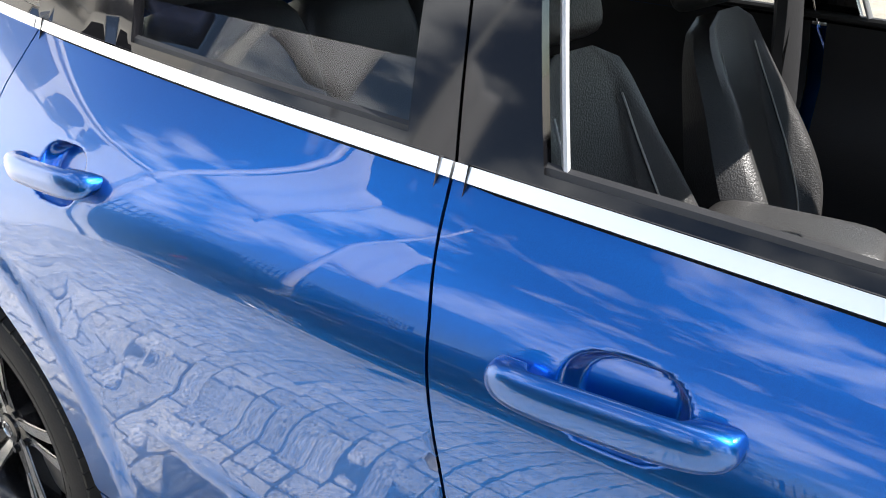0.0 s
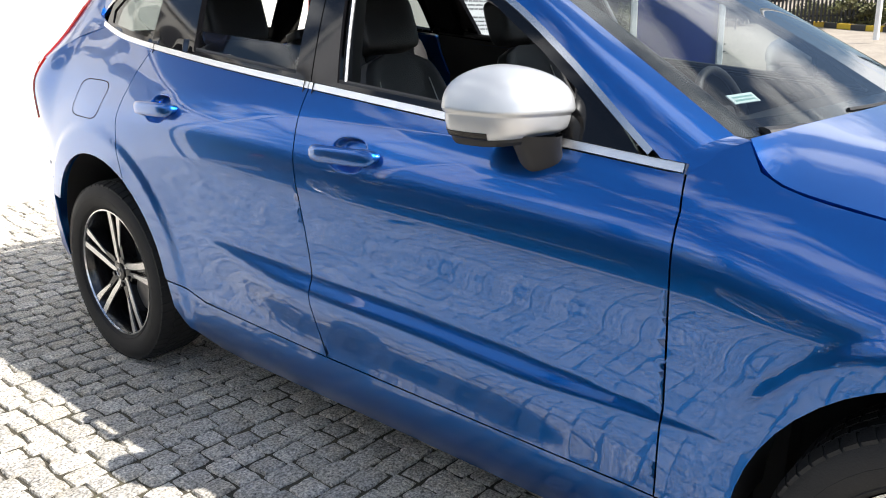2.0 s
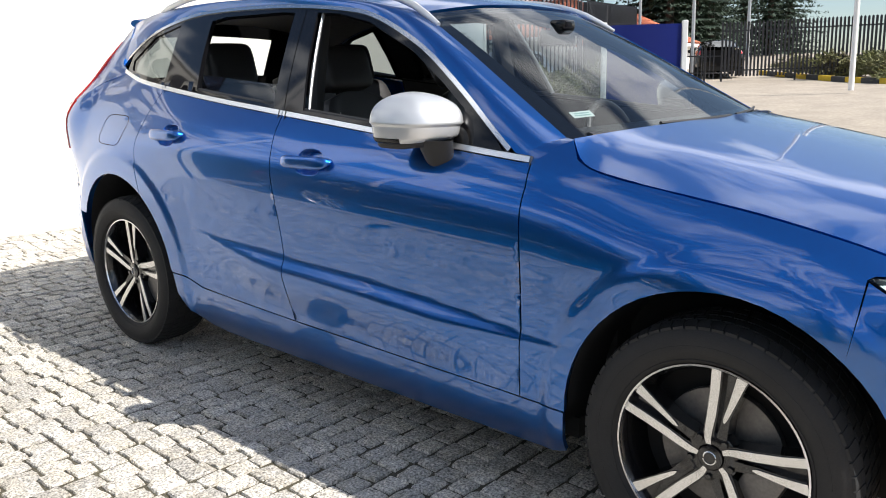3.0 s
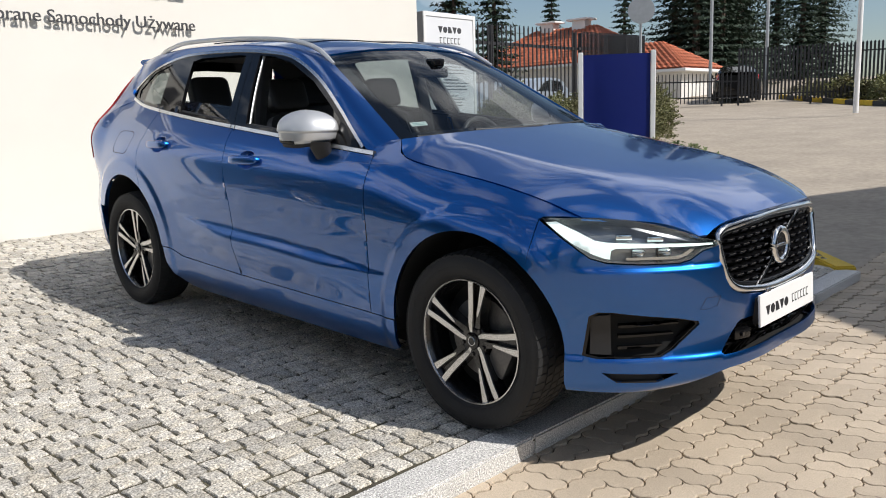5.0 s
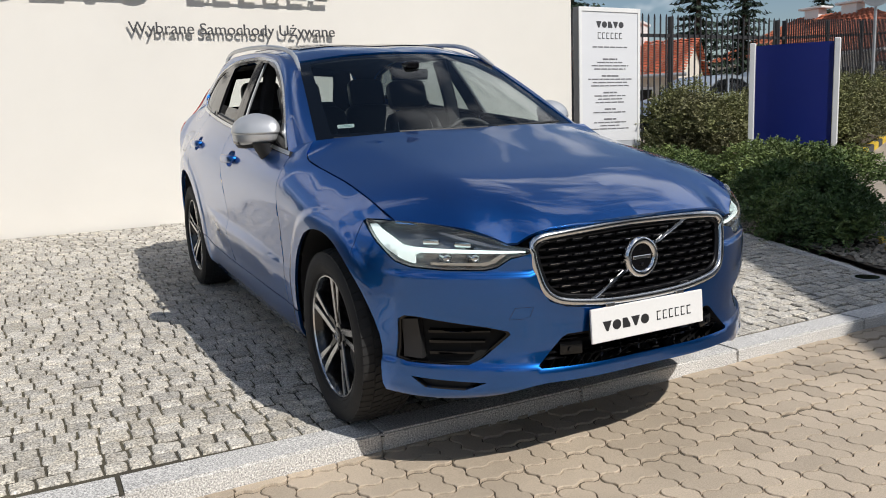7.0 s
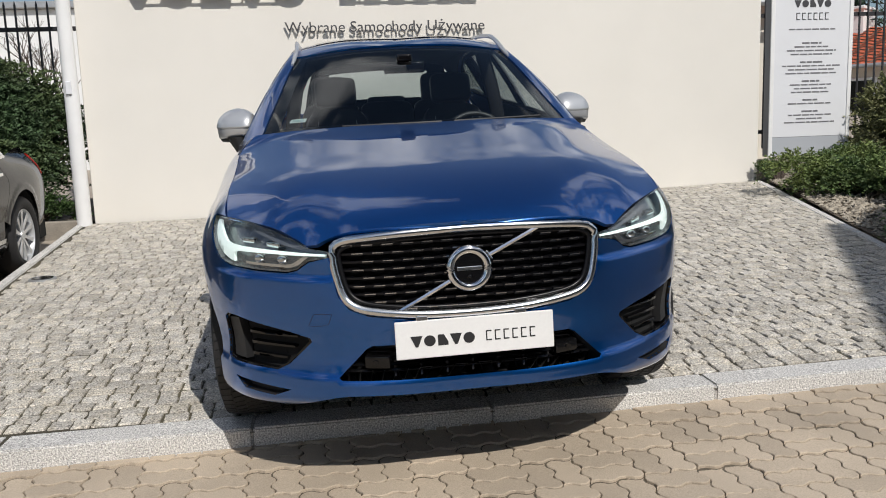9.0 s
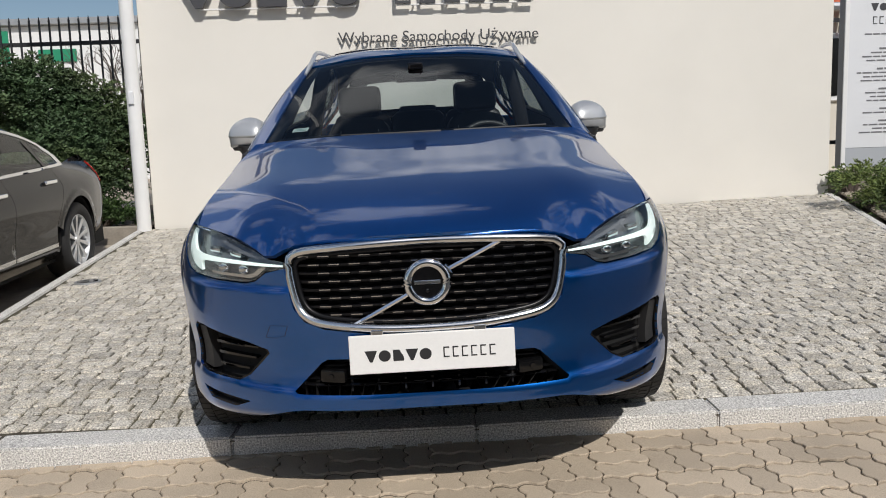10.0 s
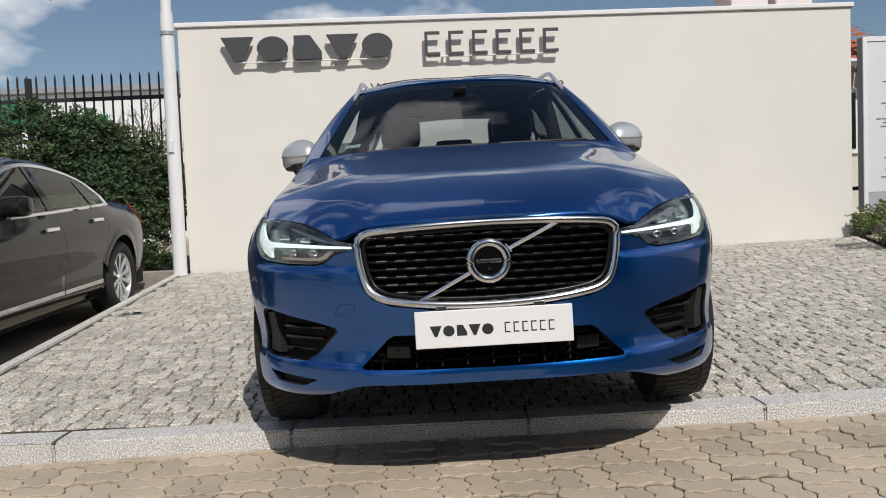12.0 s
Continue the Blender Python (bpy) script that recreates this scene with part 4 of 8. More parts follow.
# roof edge from the cowl corner over the A-pillar to the tail
EDGE = [(0.738, -0.885, 1.128), (0.672, -0.60, 1.285), (0.617, -0.36, 1.415), (0.575, -0.165, 1.508), (0.572, 0.0, 1.547), (0.578, 0.25, 1.577), (0.587, 0.7, 1.597), (0.582, 1.2, 1.596), (0.555, 1.6, 1.572), (0.515, 1.90, 1.532)]
n_e = 70
edge_line = through_pts(EDGE, n_e)
rear_curve = dlo_top[::-1]
# match the strip's two edges by length along the car
ys_e = edge_line[:, 1]
dd = gh(rear_curve)
order = np.argsort(dd[:, 1])
yy = np.clip((ys_e - ys_e[0]) / (ys_e[-1] - ys_e[0]), 0, 1)
dl_y = dd[0, 1] + (dd[-1, 1] - dd[0, 1]) * yy
lower = np.stack([np.interp(dl_y, dd[order, 1], dd[order, i]) for i in range(3)], 1)
strips = []
for w in np.linspace(0, 1, 9):
    p = lower * (1 - w) + edge_line * w
    bulge = math.sin(math.pi * w) * 0.012
    strips.append(p + np.array([bulge * 0.8, 0, bulge * 0.8]))
CR = np.stack(strips, 0)
cs = Shell()
# roof
roof_mid = through_pts([(0, -0.215, 1.557), (0, 0.0, 1.592), (0, 0.35, 1.622), (0, 0.8, 1.636), (0, 1.3, 1.630), (0, 1.90, 1.575)], 50)
k0 = int(np.argmin(np.abs(edge_line[:, 1] + 0.165)))
roof_edge = through_pts([tuple(p) for p in edge_line[k0::4]] + ([tuple(edge_line[-1])] if (n_e - 1 - k0) % 4 else []), 50)
roof_front = through_pts([tuple(roof_mid[0]), (0.30, -0.208, 1.545), tuple(roof_edge[0])], 22)
roof_rear = through_pts([tuple(roof_mid[-1]), (0.28, 1.895, 1.562), tuple(roof_edge[-1])], 22)
RP = coons(roof_front, roof_rear, roof_mid, roof_edge)
ra = np.linspace(0, 1, 22)[None, :]
rb = np.linspace(0, 1, 50)[:, None]
RP[:, :, 2] += 0.018 * (1 - ra ** 2) * ra * 2 * np.sin(np.pi * rb) ** 0.5
for sgn in (-1, 1):
    cs.grid(CR, flip=True, flange=0.012, sgn=sgn)
    cs.grid(RP, flip=True, flange=0.012, sgn=sgn, out=lambda p: abs(p[0]) < 0.002)
roof = cs.done("roof", M_PAINT, car)
# panoramic dark roof glass, a hair above the skin
gs = Shell()
for sgn in (-1, 1):
    gs.grid(RP[7:30, 0:18] + np.array([0, 0, 0.004]), flip=True, flange=0.008, sgn=sgn, out=lambda p: abs(p[0]) < 0.002)
gs.done("roof_glass", M_PIANO, car, "dark panoramic roof glass")

# windscreen
ws_side = through_pts([tuple(p) for p in edge_line[:k0 + 1:3]] + [tuple(edge_line[k0])], 30)
ws_mid = through_pts([(0, -1.035, 1.140), (0, -0.80, 1.272), (0, -0.50, 1.424), (0, -0.225, 1.550)], 30)
ws_low = through_pts([tuple(ws_mid[0]), (0.40, -1.00, 1.138), (0.62, -0.94, 1.132), tuple(ws_side[0])], 20)
ws_top = through_pts([tuple(ws_mid[-1]), (0.30, -0.218, 1.540), tuple(ws_side[-1])], 20)
WP = coons(ws_low, ws_top, ws_mid, ws_side)
ww = Shell()
for sgn in (-1, 1):
    ww.grid(WP - np.array([0, 0, 0.006]), flip=True, sgn=sgn)
windscreen = ww.done("windscreen", M_SCREEN, car, "clear laminated windscreen")
windscreen.visible_shadow = False
# black ceramic border of the windscreen, just inside the glass
fr = Shell()
for sgn in (-1, 1):
    Q = WP - np.array([0, -0.004, 0.010])
    fr.grid(Q[:, -3:], flip=True, sgn=sgn)
    fr.grid(Q[-2:, :-2], flip=True, sgn=sgn)
    fr.grid(Q[:3, :-2], flip=True, sgn=sgn)
fr.done("screen_border", M_PIANO, car, "black screen border")

# tailgate, rear glass and rear bumper
rg_side = through_pts([tuple(edge_line[-1]), (0.575, 2.03, 1.36), (0.62, 2.17, 1.16)], 14)
rg_mid = through_pts([(0, 1.93, 1.57), (0, 2.11, 1.36), (0, 2.23, 1.15)], 14)
rg_top = through_pts([tuple(rg_mid[0]), (0.28, 1.92, 1.558), tuple(rg_side[0])], 12)
rg_low = through_pts([tuple(rg_mid[-1]), (0.3, 2.225, 1.152), tuple(rg_side[-1])], 12)
RG = coons(rg_top, rg_low, rg_mid, rg_side)
g2 = Shell()
for sgn in (-1, 1):
    g2.grid(RG[1:, :-1], flip=True, sgn=sgn)
rear_glass = g2.done("rear_window", M_GLASS, car, "clear rear window")
rear_glass.visible_shadow = False
# dark printed border and trim round the rear window
rw = Shell()
for sgn in (-1, 1):
    Q = RG - np.array([0, 0.012, 0.004])
    rw.grid(Q[:4], flip=True, sgn=sgn)
    rw.grid(Q[3:, -4:], flip=True, sgn=sgn)
    rw.grid(Q[-4:, :-3], flip=True, sgn=sgn)
rw.done("rear_window_border", M_PIANO, car, "black rear window border")
dp = Shell()
for sgn in (-1, 1):
    tip = lower[-1]
    pillar_low = through_pts([tuple(on_body(sy(1.70), belt_z(1.70))), tuple(on_body(sy(1.92), 1.235)), tuple(on_body(sy(2.12), 1.135))], 14)
    pillar_top = through_pts([tuple(tip), (0.585, 1.82, 1.475), tuple(edge_line[-1])], 14)
    left = through_pts([tuple(tip), tuple(on_body(sy(1.70), belt_z(1.70)))], 8)
    right = through_pts([tuple(edge_line[-1]), (0.615, 1.985, 1.375), (0.69, 2.07, 1.245), tuple(on_body(sy(2.12), 1.135))], 8)
    dp.grid(coons(pillar_top, pillar_low, left, right), flip=False, sgn=sgn, flange=0.01)
    dp.done("rear_pillar", M_PAINT, car)
    dp = Shell()
    # pillar foot between fender, door and screen
    head = CR[:, 0]
    p3, p4 = tuple(on_body(sy(-0.935), 1.127)), tuple(on_body(sy(-0.845), 1.060))
    foot = coons(head, through_pts([p4, p3], len(head)), through_pts([tuple(head[0]), p4], 8), through_pts([tuple(head[-1]), p3], 8))
    Shell().grid(foot, flip=True, sgn=sgn, flange=0.01).done("pillar_foot", M_PAINT, car)
tail = [(sy(2.03), 0.75), (sy(2.11), 0.90), (sy(2.115), 1.05), (sy(2.12), 1.15), (S_TAIL, 1.16), (S_TAIL, 0.72), (sy(2.03), 0.72)]
tg = Shell()
for sgn in (-1, 1):
    tg.region(body, tail, 0.06, (), (), 0.01, sgn)
tg.done("tailgate", M_PAINT, car)
rb_poly = [(sy(1.89), 0.34), (sy(1.93), 0.26), (S_TAIL, 0.24), (S_TAIL, 0.71), (sy(1.975), 0.715), (sy(1.918), 0.60), (sy(1.893), 0.45)]
rbs = Shell()
for sgn in (-1, 1):
    rbs.region(body, rb_poly, 0.05, (), (), 0.01, sgn)
rbs.done("rear_bumper", M_PAINT, car)
M_TAIL = plain("red_lamp_lens", (0.42, 0.02, 0.015), 0.12, coat=1.0)
for sgn in (-1, 1):
    tl = [(sy(2.10), 0.90), (sy(2.26), 0.90), (sy(2.27), 1.0), (sy(2.20), 1.08), (sy(2.17), 1.145), (sy(2.085), 1.150), (sy(2.115), 1.05)]
    tail_lamp = Shell().region(body, tl, 0.03, (), (), 0.01, sgn, lift=0.006).done("tail_light", M_TAIL, car, "red tail light that climbs the rear pillar")
    bm = bmesh.new()
    add_tube(bm, [(sgn * x, y, z) for x, y, z in through_pts([tuple(on_body(sy(2.14), 1.12)), (0.685, 2.075, 1.245), (0.612, 1.995, 1.37), (0.570, 1.955, 1.44)], 14)], [0.011] * 10 + [0.010, 0.008, 0.006, 0.004], 8, flat=1.6)
    part("upper_lens", bm, M_TAIL, tail_lamp, smooth=True)

# roof rails
for sgn in (-1, 1):
    bm = bmesh.new()
    pts = [(p[0] + 0.002, p[1], p[2] + h) for p, h in zip(through_pts([tuple(q) for q in edge_line[k0 - 3:-6:4]], 26),
           [0.004, 0.010, 0.018, 0.025, 0.030] + [0.033] * 16 + [0.030, 0.024, 0.016, 0.008, 0.0])]
    add_tube(bm, [(sgn * x, y, z) for x, y, z in pts], [0.008] + [0.013] * 24 + [0.006], 10, flat=0.9)
    part("roof_rail", bm, M_SILVER, car, "silver roof rail", smooth=True)
# rear spoiler lip
bm = bmesh.new()
add_tube(bm, [(x, 1.93 + 0.05 * (1 - (x / 0.5) ** 2), 1.568 - 0.035 * (x / 0.5) ** 2) for x in np.linspace(-0.5, 0.5, 13)], 0.02, 8, flat=2.2)
part("spoiler", bm, M_PAINT, car, smooth=True)

# ---- the blue car: nose, lamps, mirrors, handles ----
def body_in(d):
    return lambda uv: body(uv) - surf_normals(body, uv) * d


def rounded(bm, size, m, r=0.3, seg=3):
    """A soft-edged block of this size."""
    k = min(size) * r
    return add_box(bm, [-v / 2 for v in size], [v / 2 for v in size], k, m, seg)


M_DRL = plain("running_light", (0.88, 1.0, 0.95), 0.3, emit=0.42)
M_REFL = plain("lamp_reflector", (0.62, 0.64, 0.66), 0.12, 1.0)
M_HOUSE = plain("lamp_housing", (0.24, 0.25, 0.26), 0.25, 0.7)
for sgn in (-1, 1):
    lamp = Shell().region(body_in(0.055), LAMP, 0.03, (), (), -0.052, sgn).done("headlight", M_HOUSE, car, "headlight with a lit white T-shaped running light")
    Shell().region(body, LAMP, 0.022, (), (), 0.004, sgn).done("lens", M_LENS, lamp, "clear lamp lens").visible_shadow = False
    drl = [(sy(-1.785), 0.876), (sy(-1.825), 0.881), (sx(0.838), 0.850), (sx(0.808), 0.819), (sx(0.785), 0.813), (sx(0.62), 0.803), (sx(0.475), 0.795), (sx(0.475), 0.787), (sx(0.55), 0.787), (sx(0.68), 0.790),
           (sx(0.766), 0.790), (sx(0.777), 0.780), (sx(0.778), 0.748), (sx(0.79), 0.752), (sx(0.810), 0.766), (sy(-1.895), 0.806), (sy(-1.835), 0.845)]
    Shell().region(body_in(0.016), drl, 0.02, (), (), 0.010, sgn).done("running_light", M_DRL, lamp, "lit white running light")
    low_bar = [(sx(0.742), 0.752), (sx(0.742), 0.743), (sx(0.60), 0.740), (sx(0.572), 0.749), (sx(0.535), 0.782), (sx(0.55), 0.785), (sx(0.585), 0.757), (sx(0.61), 0.750)]
    Shell().region(body_in(0.020), low_bar, 0.02, (), (), 0.008, sgn).done("lower_trim", M_REFL, lamp)
    top_bar = [(sx(0.73), 0.868), (sx(0.71), 0.868), (sx(0.60), 0.832), (sx(0.52), 0.806), (sx(0.53), 0.803), (sx(0.62), 0.826)]
    Shell().region(body_in(0.024), top_bar, 0.02, (), (), 0.006, sgn).done("upper_trim", M_HOUSE, lamp)
    for x, z in ((0.70, 0.766), (0.625, 0.766)):
        c = on_body(sx(x), z)
        n = surf_normals(body, np.array([[sx(x), z]]))[0]
        bm = bmesh.new()
        p = Vector((c - n * 0.030) * (sgn, 1, 1))
        add_cyl(bm, p + Vector((0, 0.03, 0)), p, 0.020, 0.017, 16)
        bmesh.ops.create_uvsphere(bm, u_segments=12, v_segments=8, radius=0.015, matrix=Matrix.Translation(p) @ Matrix.Diagonal((1.2, 0.5, 0.9, 1)))
        part("projector", bm, M_REFL, lamp, smooth=True)
    for x, z in ((0.745, 0.842), (0.66, 0.832)):
        c = on_body(sx(x), z)
        n = surf_normals(body, np.array([[sx(x), z]]))[0]
        bm = bmesh.new()
        rounded(bm, (0.06, 0.02, 0.020), Matrix.Translation(Vector((c - n * 0.04) * (sgn, 1, 1))) @ Matrix.Rotation(sgn * 0.75, 4, "Z"), 0.3, 2)
        part("reflector", bm, M_REFL, lamp, smooth=True)
    # corner vent: deep glossy tray with three slats
    vent = Shell().region(body_in(0.045), VENT, 0.03, (), (), -0.044, sgn).done("corner_vent", M_UNDER, car, "gloss black corner air vent")
    rim_o = [tuple(p) for p in VENT]
    c0 = np.mean(np.array(VENT), 0)
    rim_i = [tuple(c0 + (np.array(p) - c0) * 0.94) for p in VENT]
    Shell().region(body_in(0.006), rim_o, 0.02, [rim_i], (), 0.03, sgn).done("vent_frame", M_GLOSS, vent)
    blade = [(sx(0.812), 0.540), (sx(0.775), 0.548), (sx(0.770), 0.400), (sx(0.812), 0.400)]
    Shell().region(body_in(0.012), blade, 0.03, (), (), 0.030, sgn).done("outer_blade", M_PLASTIC, vent)
    for z0, xa, xb in ((0.505, 0.755, 0.590), (0.468, 0.755, 0.605), (0.430, 0.755, 0.635)):
        sl = [(sx(xa), z0 - 0.004), (sx(xb), z0 + 0.001), (sx(xb), z0 - 0.005), (sx(xa), z0 - 0.014)]
        Shell().region(body_in(0.024), sl, 0.03, (), (), 0.020, sgn).done("slat", M_GLOSS, vent)
    Shell().region(body_in(0.03), SLOT, 0.03, (), (), -0.028, sgn).done("lower_slot", M_PLASTIC, car, "black slot under the corner vent")
# tow-eye cover seam on one side
tow = [(sx(0.515), 0.598), (sx(0.455), 0.600), (sx(0.468), 0.565), (sx(0.50), 0.556), (sx(0.535), 0.556)]
c0 = np.mean(np.array(tow), 0)
Shell().region(body, tow, 0.02, [[tuple(c0 + (np.array(p) - c0) * 0.95) for p in tow]], (), 0.0, -1, lift=0.0006).done("tow_cover_seam", M_UNDER, car)


def grille_half(z):
    """Half-width of the grille opening at a height."""
    up = [(x, zz) for x, zz in GRILLE if x >= 0.0]
    best = 0.0
    for (x0, z0), (x1, z1) in zip(up, up[1:]):
        if min(z0, z1) <= z <= max(z0, z1) and z0 != z1:
            best = max(best, x0 + (x1 - x0) * (z - z0) / (z1 - z0))
    return best


def nose_y(x, z, d=0.0):
    """The nose's depth at a place of the grille, set back by d."""
    s_ = sx(abs(x)) if abs(x) > 1e-3 else S_NOSE
    if z < 0.56:
        return on_body(s_, z)[1] + d
    k = (z - 0.56) / 0.30
    return on_body(s_, 0.56)[1] * (1 - k) + on_body(s_, 0.86)[1] * k + d


M_DIM = plain("dark_chrome", (0.52, 0.52, 0.53), 0.22, 1.0)
M_GRID = plain("grille_black", (0.005, 0.005, 0.006), 0.3, spec=0.25)
grille = thing("grille", "", "", None)
for k in ("label", "category"):
    if k in grille:
        del grille[k]
grille.parent = car
ring_pts = [(x, z) for x, z in GRILLE] + [(-x, z) for x, z in GRILLE[-2:0:-1]]
ring = through_pts([(x, 0, z) for x, z in ring_pts[3:] + ring_pts[:4]], 121)[:-1]
for nm, inset, rad, mt, push in (("surround", 0.014, 0.0145, M_CHROME, -0.004), ("inner_surround", 0.034, 0.008, M_GRID, 0.006)):
    bm = bmesh.new()
    pts = []
    for x, _, z in ring:
        f = 1 - inset / 0.44
        zz = 0.718 + (z - 0.718) * (1 - inset / 0.147)
        pts.append((x * f, nose_y(x * f, zz, push), zz))
    add_tube(bm, pts, rad, 10, closed=True)
    part(nm, bm, mt, grille, "satin chrome grille surround" if mt is M_CHROME else "", smooth=True)
# backing
bm = bmesh.new()
back = [bm.verts.new((x * 0.97, nose_y(x * 0.97, z, 0.05), 0.718 + (z - 0.718) * 0.97)) for x, _, z in ring]
bm.faces.new(back)
bmesh.ops.triangulate(bm, faces=bm.faces[:])
part("backing", bm, M_UNDER, grille)
rows_z = [0.603 + i * 0.0262 for i in range(9)]
bm = bmesh.new()
add_prism(bm, [(-0.019, -0.004), (0.019, -0.004), (0.022, 0.004), (-0.016, 0.004)], -0.002, 0.014, 0.001)
stud_me = bpy.data.meshes.new("grille_stud")
bm.to_mesh(stud_me)
stud_me.materials.append(M_GRID)
bm = bmesh.new()
add_box(bm, (-0.015, 0.0035, 0.0022), (0.021, 0.010, 0.0052), 0)
edge_me = bpy.data.meshes.new("stud_edge")
bm.to_mesh(edge_me)
edge_me.materials.append(M_DIM)
for i, z in enumerate(rows_z):
    w = grille_half(z) - 0.035
    if z < 0.63:
        w = min(w, grille_half(z) - 0.03)
    bm = bmesh.new()
    xs = np.linspace(-w, w, 31)
    a = []
    for x in xs:
        y = nose_y(x, z, 0.014)
        a.append([bm.verts.new((x, y, z + 0.003)), bm.verts.new((x, y + 0.03, z + 0.003)), bm.verts.new((x, y + 0.03, z - 0.004)), bm.verts.new((x, y, z - 0.004))])
    for p, q in zip(a, a[1:]):
        for j in range(4):
            bm.faces.new((p[j], q[j], q[(j + 1) % 4], p[(j + 1) % 4]))
    part("grille_bar", bm, M_GRID, grille)
    step = 0.066
    x = -math.floor(w / step) * step - (step / 2 if i % 2 else 0)
    while x < w - 0.02:
        if x > -w + 0.02:
            tilt = Matrix.Rotation(math.atan2(nose_y(x + 0.02, z) - nose_y(x - 0.02, z), 0.04), 4, "Z")
            for nm, me_, push in (("grille_stud", stud_me, 0.002), ("stud_edge", edge_me, -0.0045)):
                ob = new(nm, me_)
                ob.parent = grille
                ob.matrix_basis = Matrix.Translation((x, nose_y(x, z, push), z)) @ tilt
        x += step
# round emblem and slanting bar
em = Matrix.Translation((0, nose_y(0, 0.72, -0.012), 0.722)) @ Matrix.Rotation(radians(90 - 4), 4, "X")
bm = bmesh.new()
add_tube(bm, [em @ Vector((0.062 * math.cos(t), 0.062 * math.sin(t), 0)) for t in np.linspace(0, 2 * math.pi, 41)[:-1]], 0.0155, 10, closed=True)
part("emblem_ring", bm, M_BRIGHT, grille, "bright chrome emblem ring", smooth=True)
bm = bmesh.new()
bmesh.ops.create_cone(bm, cap_ends=True, segments=32, radius1=0.054, radius2=0.05, depth=0.012, matrix=em)
part("emblem_disc", bm, M_GLOSS, grille)
bm = bmesh.new()
add_box(bm, (-0.042, -0.006, 0.006), (0.042, 0.007, 0.010), 0.002, em)
part("emblem_plaque", bm, M_CHROME, grille)
bm = bmesh.new()
bmesh.ops.create_uvsphere(bm, u_segments=10, v_segments=6, radius=0.008, matrix=em @ Matrix.Translation((0, -0.026, 0.006)))
part("front_camera", bm, M_GLOSS, grille, smooth=True)
bm = bmesh.new()
for a, b in (((-0.255, 0.592), (-0.052, 0.692)), ((0.054, 0.752), (0.245, 0.842))):
    pts = [(a[0] + (b[0] - a[0]) * t, 0, a[1] + (b[1] - a[1]) * t) for t in np.linspace(0, 1, 6)]
    add_tube(bm, [(x, nose_y(x, z, -0.006), z) for x, _, z in pts], 0.0072, 6, flat=0.8)
add_prism(bm, [(0.040, 0.745), (0.082, 0.748), (0.060, 0.778)], nose_y(0.05, 0.76, -0.02), nose_y(0.05, 0.76, 0.0), 0.002)
part("slanting_bar", bm, M_BRIGHT, grille, "bright diagonal grille bar")

# low intake
intake = Shell()
ip = [(sx(x) if x > 0.001 else S_NOSE, z) for x, z in INTAKE]
for sgn in (-1, 1):
    intake.region(body_in(0.07), ip, 0.04, (), (), -0.066, sgn, out=lambda p: abs(p[0]) < 0.004)
low_intake = intake.done("lower_intake", M_PLASTIC, car, "black lower air intake")
for z, w in ((0.462, 0.36), (0.418, 0.395), (0.398, 0.42)):
    bm = bmesh.new()
    add_tube(bm, [(x, nose_y(x, z, 0.03), z) for x in np.linspace(-w, w, 21)], 0.006, 6, flat=2.0)
    part("intake_bar", bm, M_GLOSS, low_intake, smooth=True)
for x in np.linspace(-0.26, 0.26, 7):
    bm = bmesh.new()
    add_box(bm, (x - 0.003, nose_y(x, 0.40, 0.03), 0.374), (x + 0.003, nose_y(x, 0.40, 0.06), 0.43))
    part("intake_rib", bm, M_PLASTIC, low_intake)
for sgn in (-1, 1):
    bm = bmesh.new()
    p = Vector((sgn * 0.315, nose_y(0.315, 0.43, 0.012), 0.432))
    rounded(bm, (0.085, 0.03, 0.042), Matrix.Translation(p) @ Matrix.Rotation(sgn * 0.3, 4, "Z"), 0.25, 2)
    add_cyl(bm, p + Vector((sgn * 0.01, -0.01, 0)), p + Vector((sgn * 0.01, -0.02, 0)), 0.009, seg=14)
    part("fog_sensor", bm, M_GLOSS, low_intake, smooth=True)
# plate in its holder
plate = thing("number_plate", "white show plate with dark brand bars on the bumper", "plate")
plate.parent = None
plate.matrix_world = CAR_M @ (Matrix.Translation((0.004, nose_y(0, 0.50, -0.022), 0.508)) @ Matrix.Rotation(radians(-5), 4, "X"))
bm = bmesh.new()
add_box(bm, (-0.262, -0.006, -0.062), (0.262, 0.004, 0.062), 0.0035, seg=2)
part("panel", bm, M_WHITE, plate)
for x in (-0.19, 0.135):
    bm = bmesh.new()
    add_box(bm, (x, -0.004, 0.058), (x + 0.038, 0.012, 0.076), 0.002)
    part("clip", bm, M_CHROME, plate)
bm = bmesh.new()
add_box(bm, (-0.25, 0.002, -0.05), (0.25, 0.03, 0.05))
part("holder", bm, M_PLASTIC, plate)


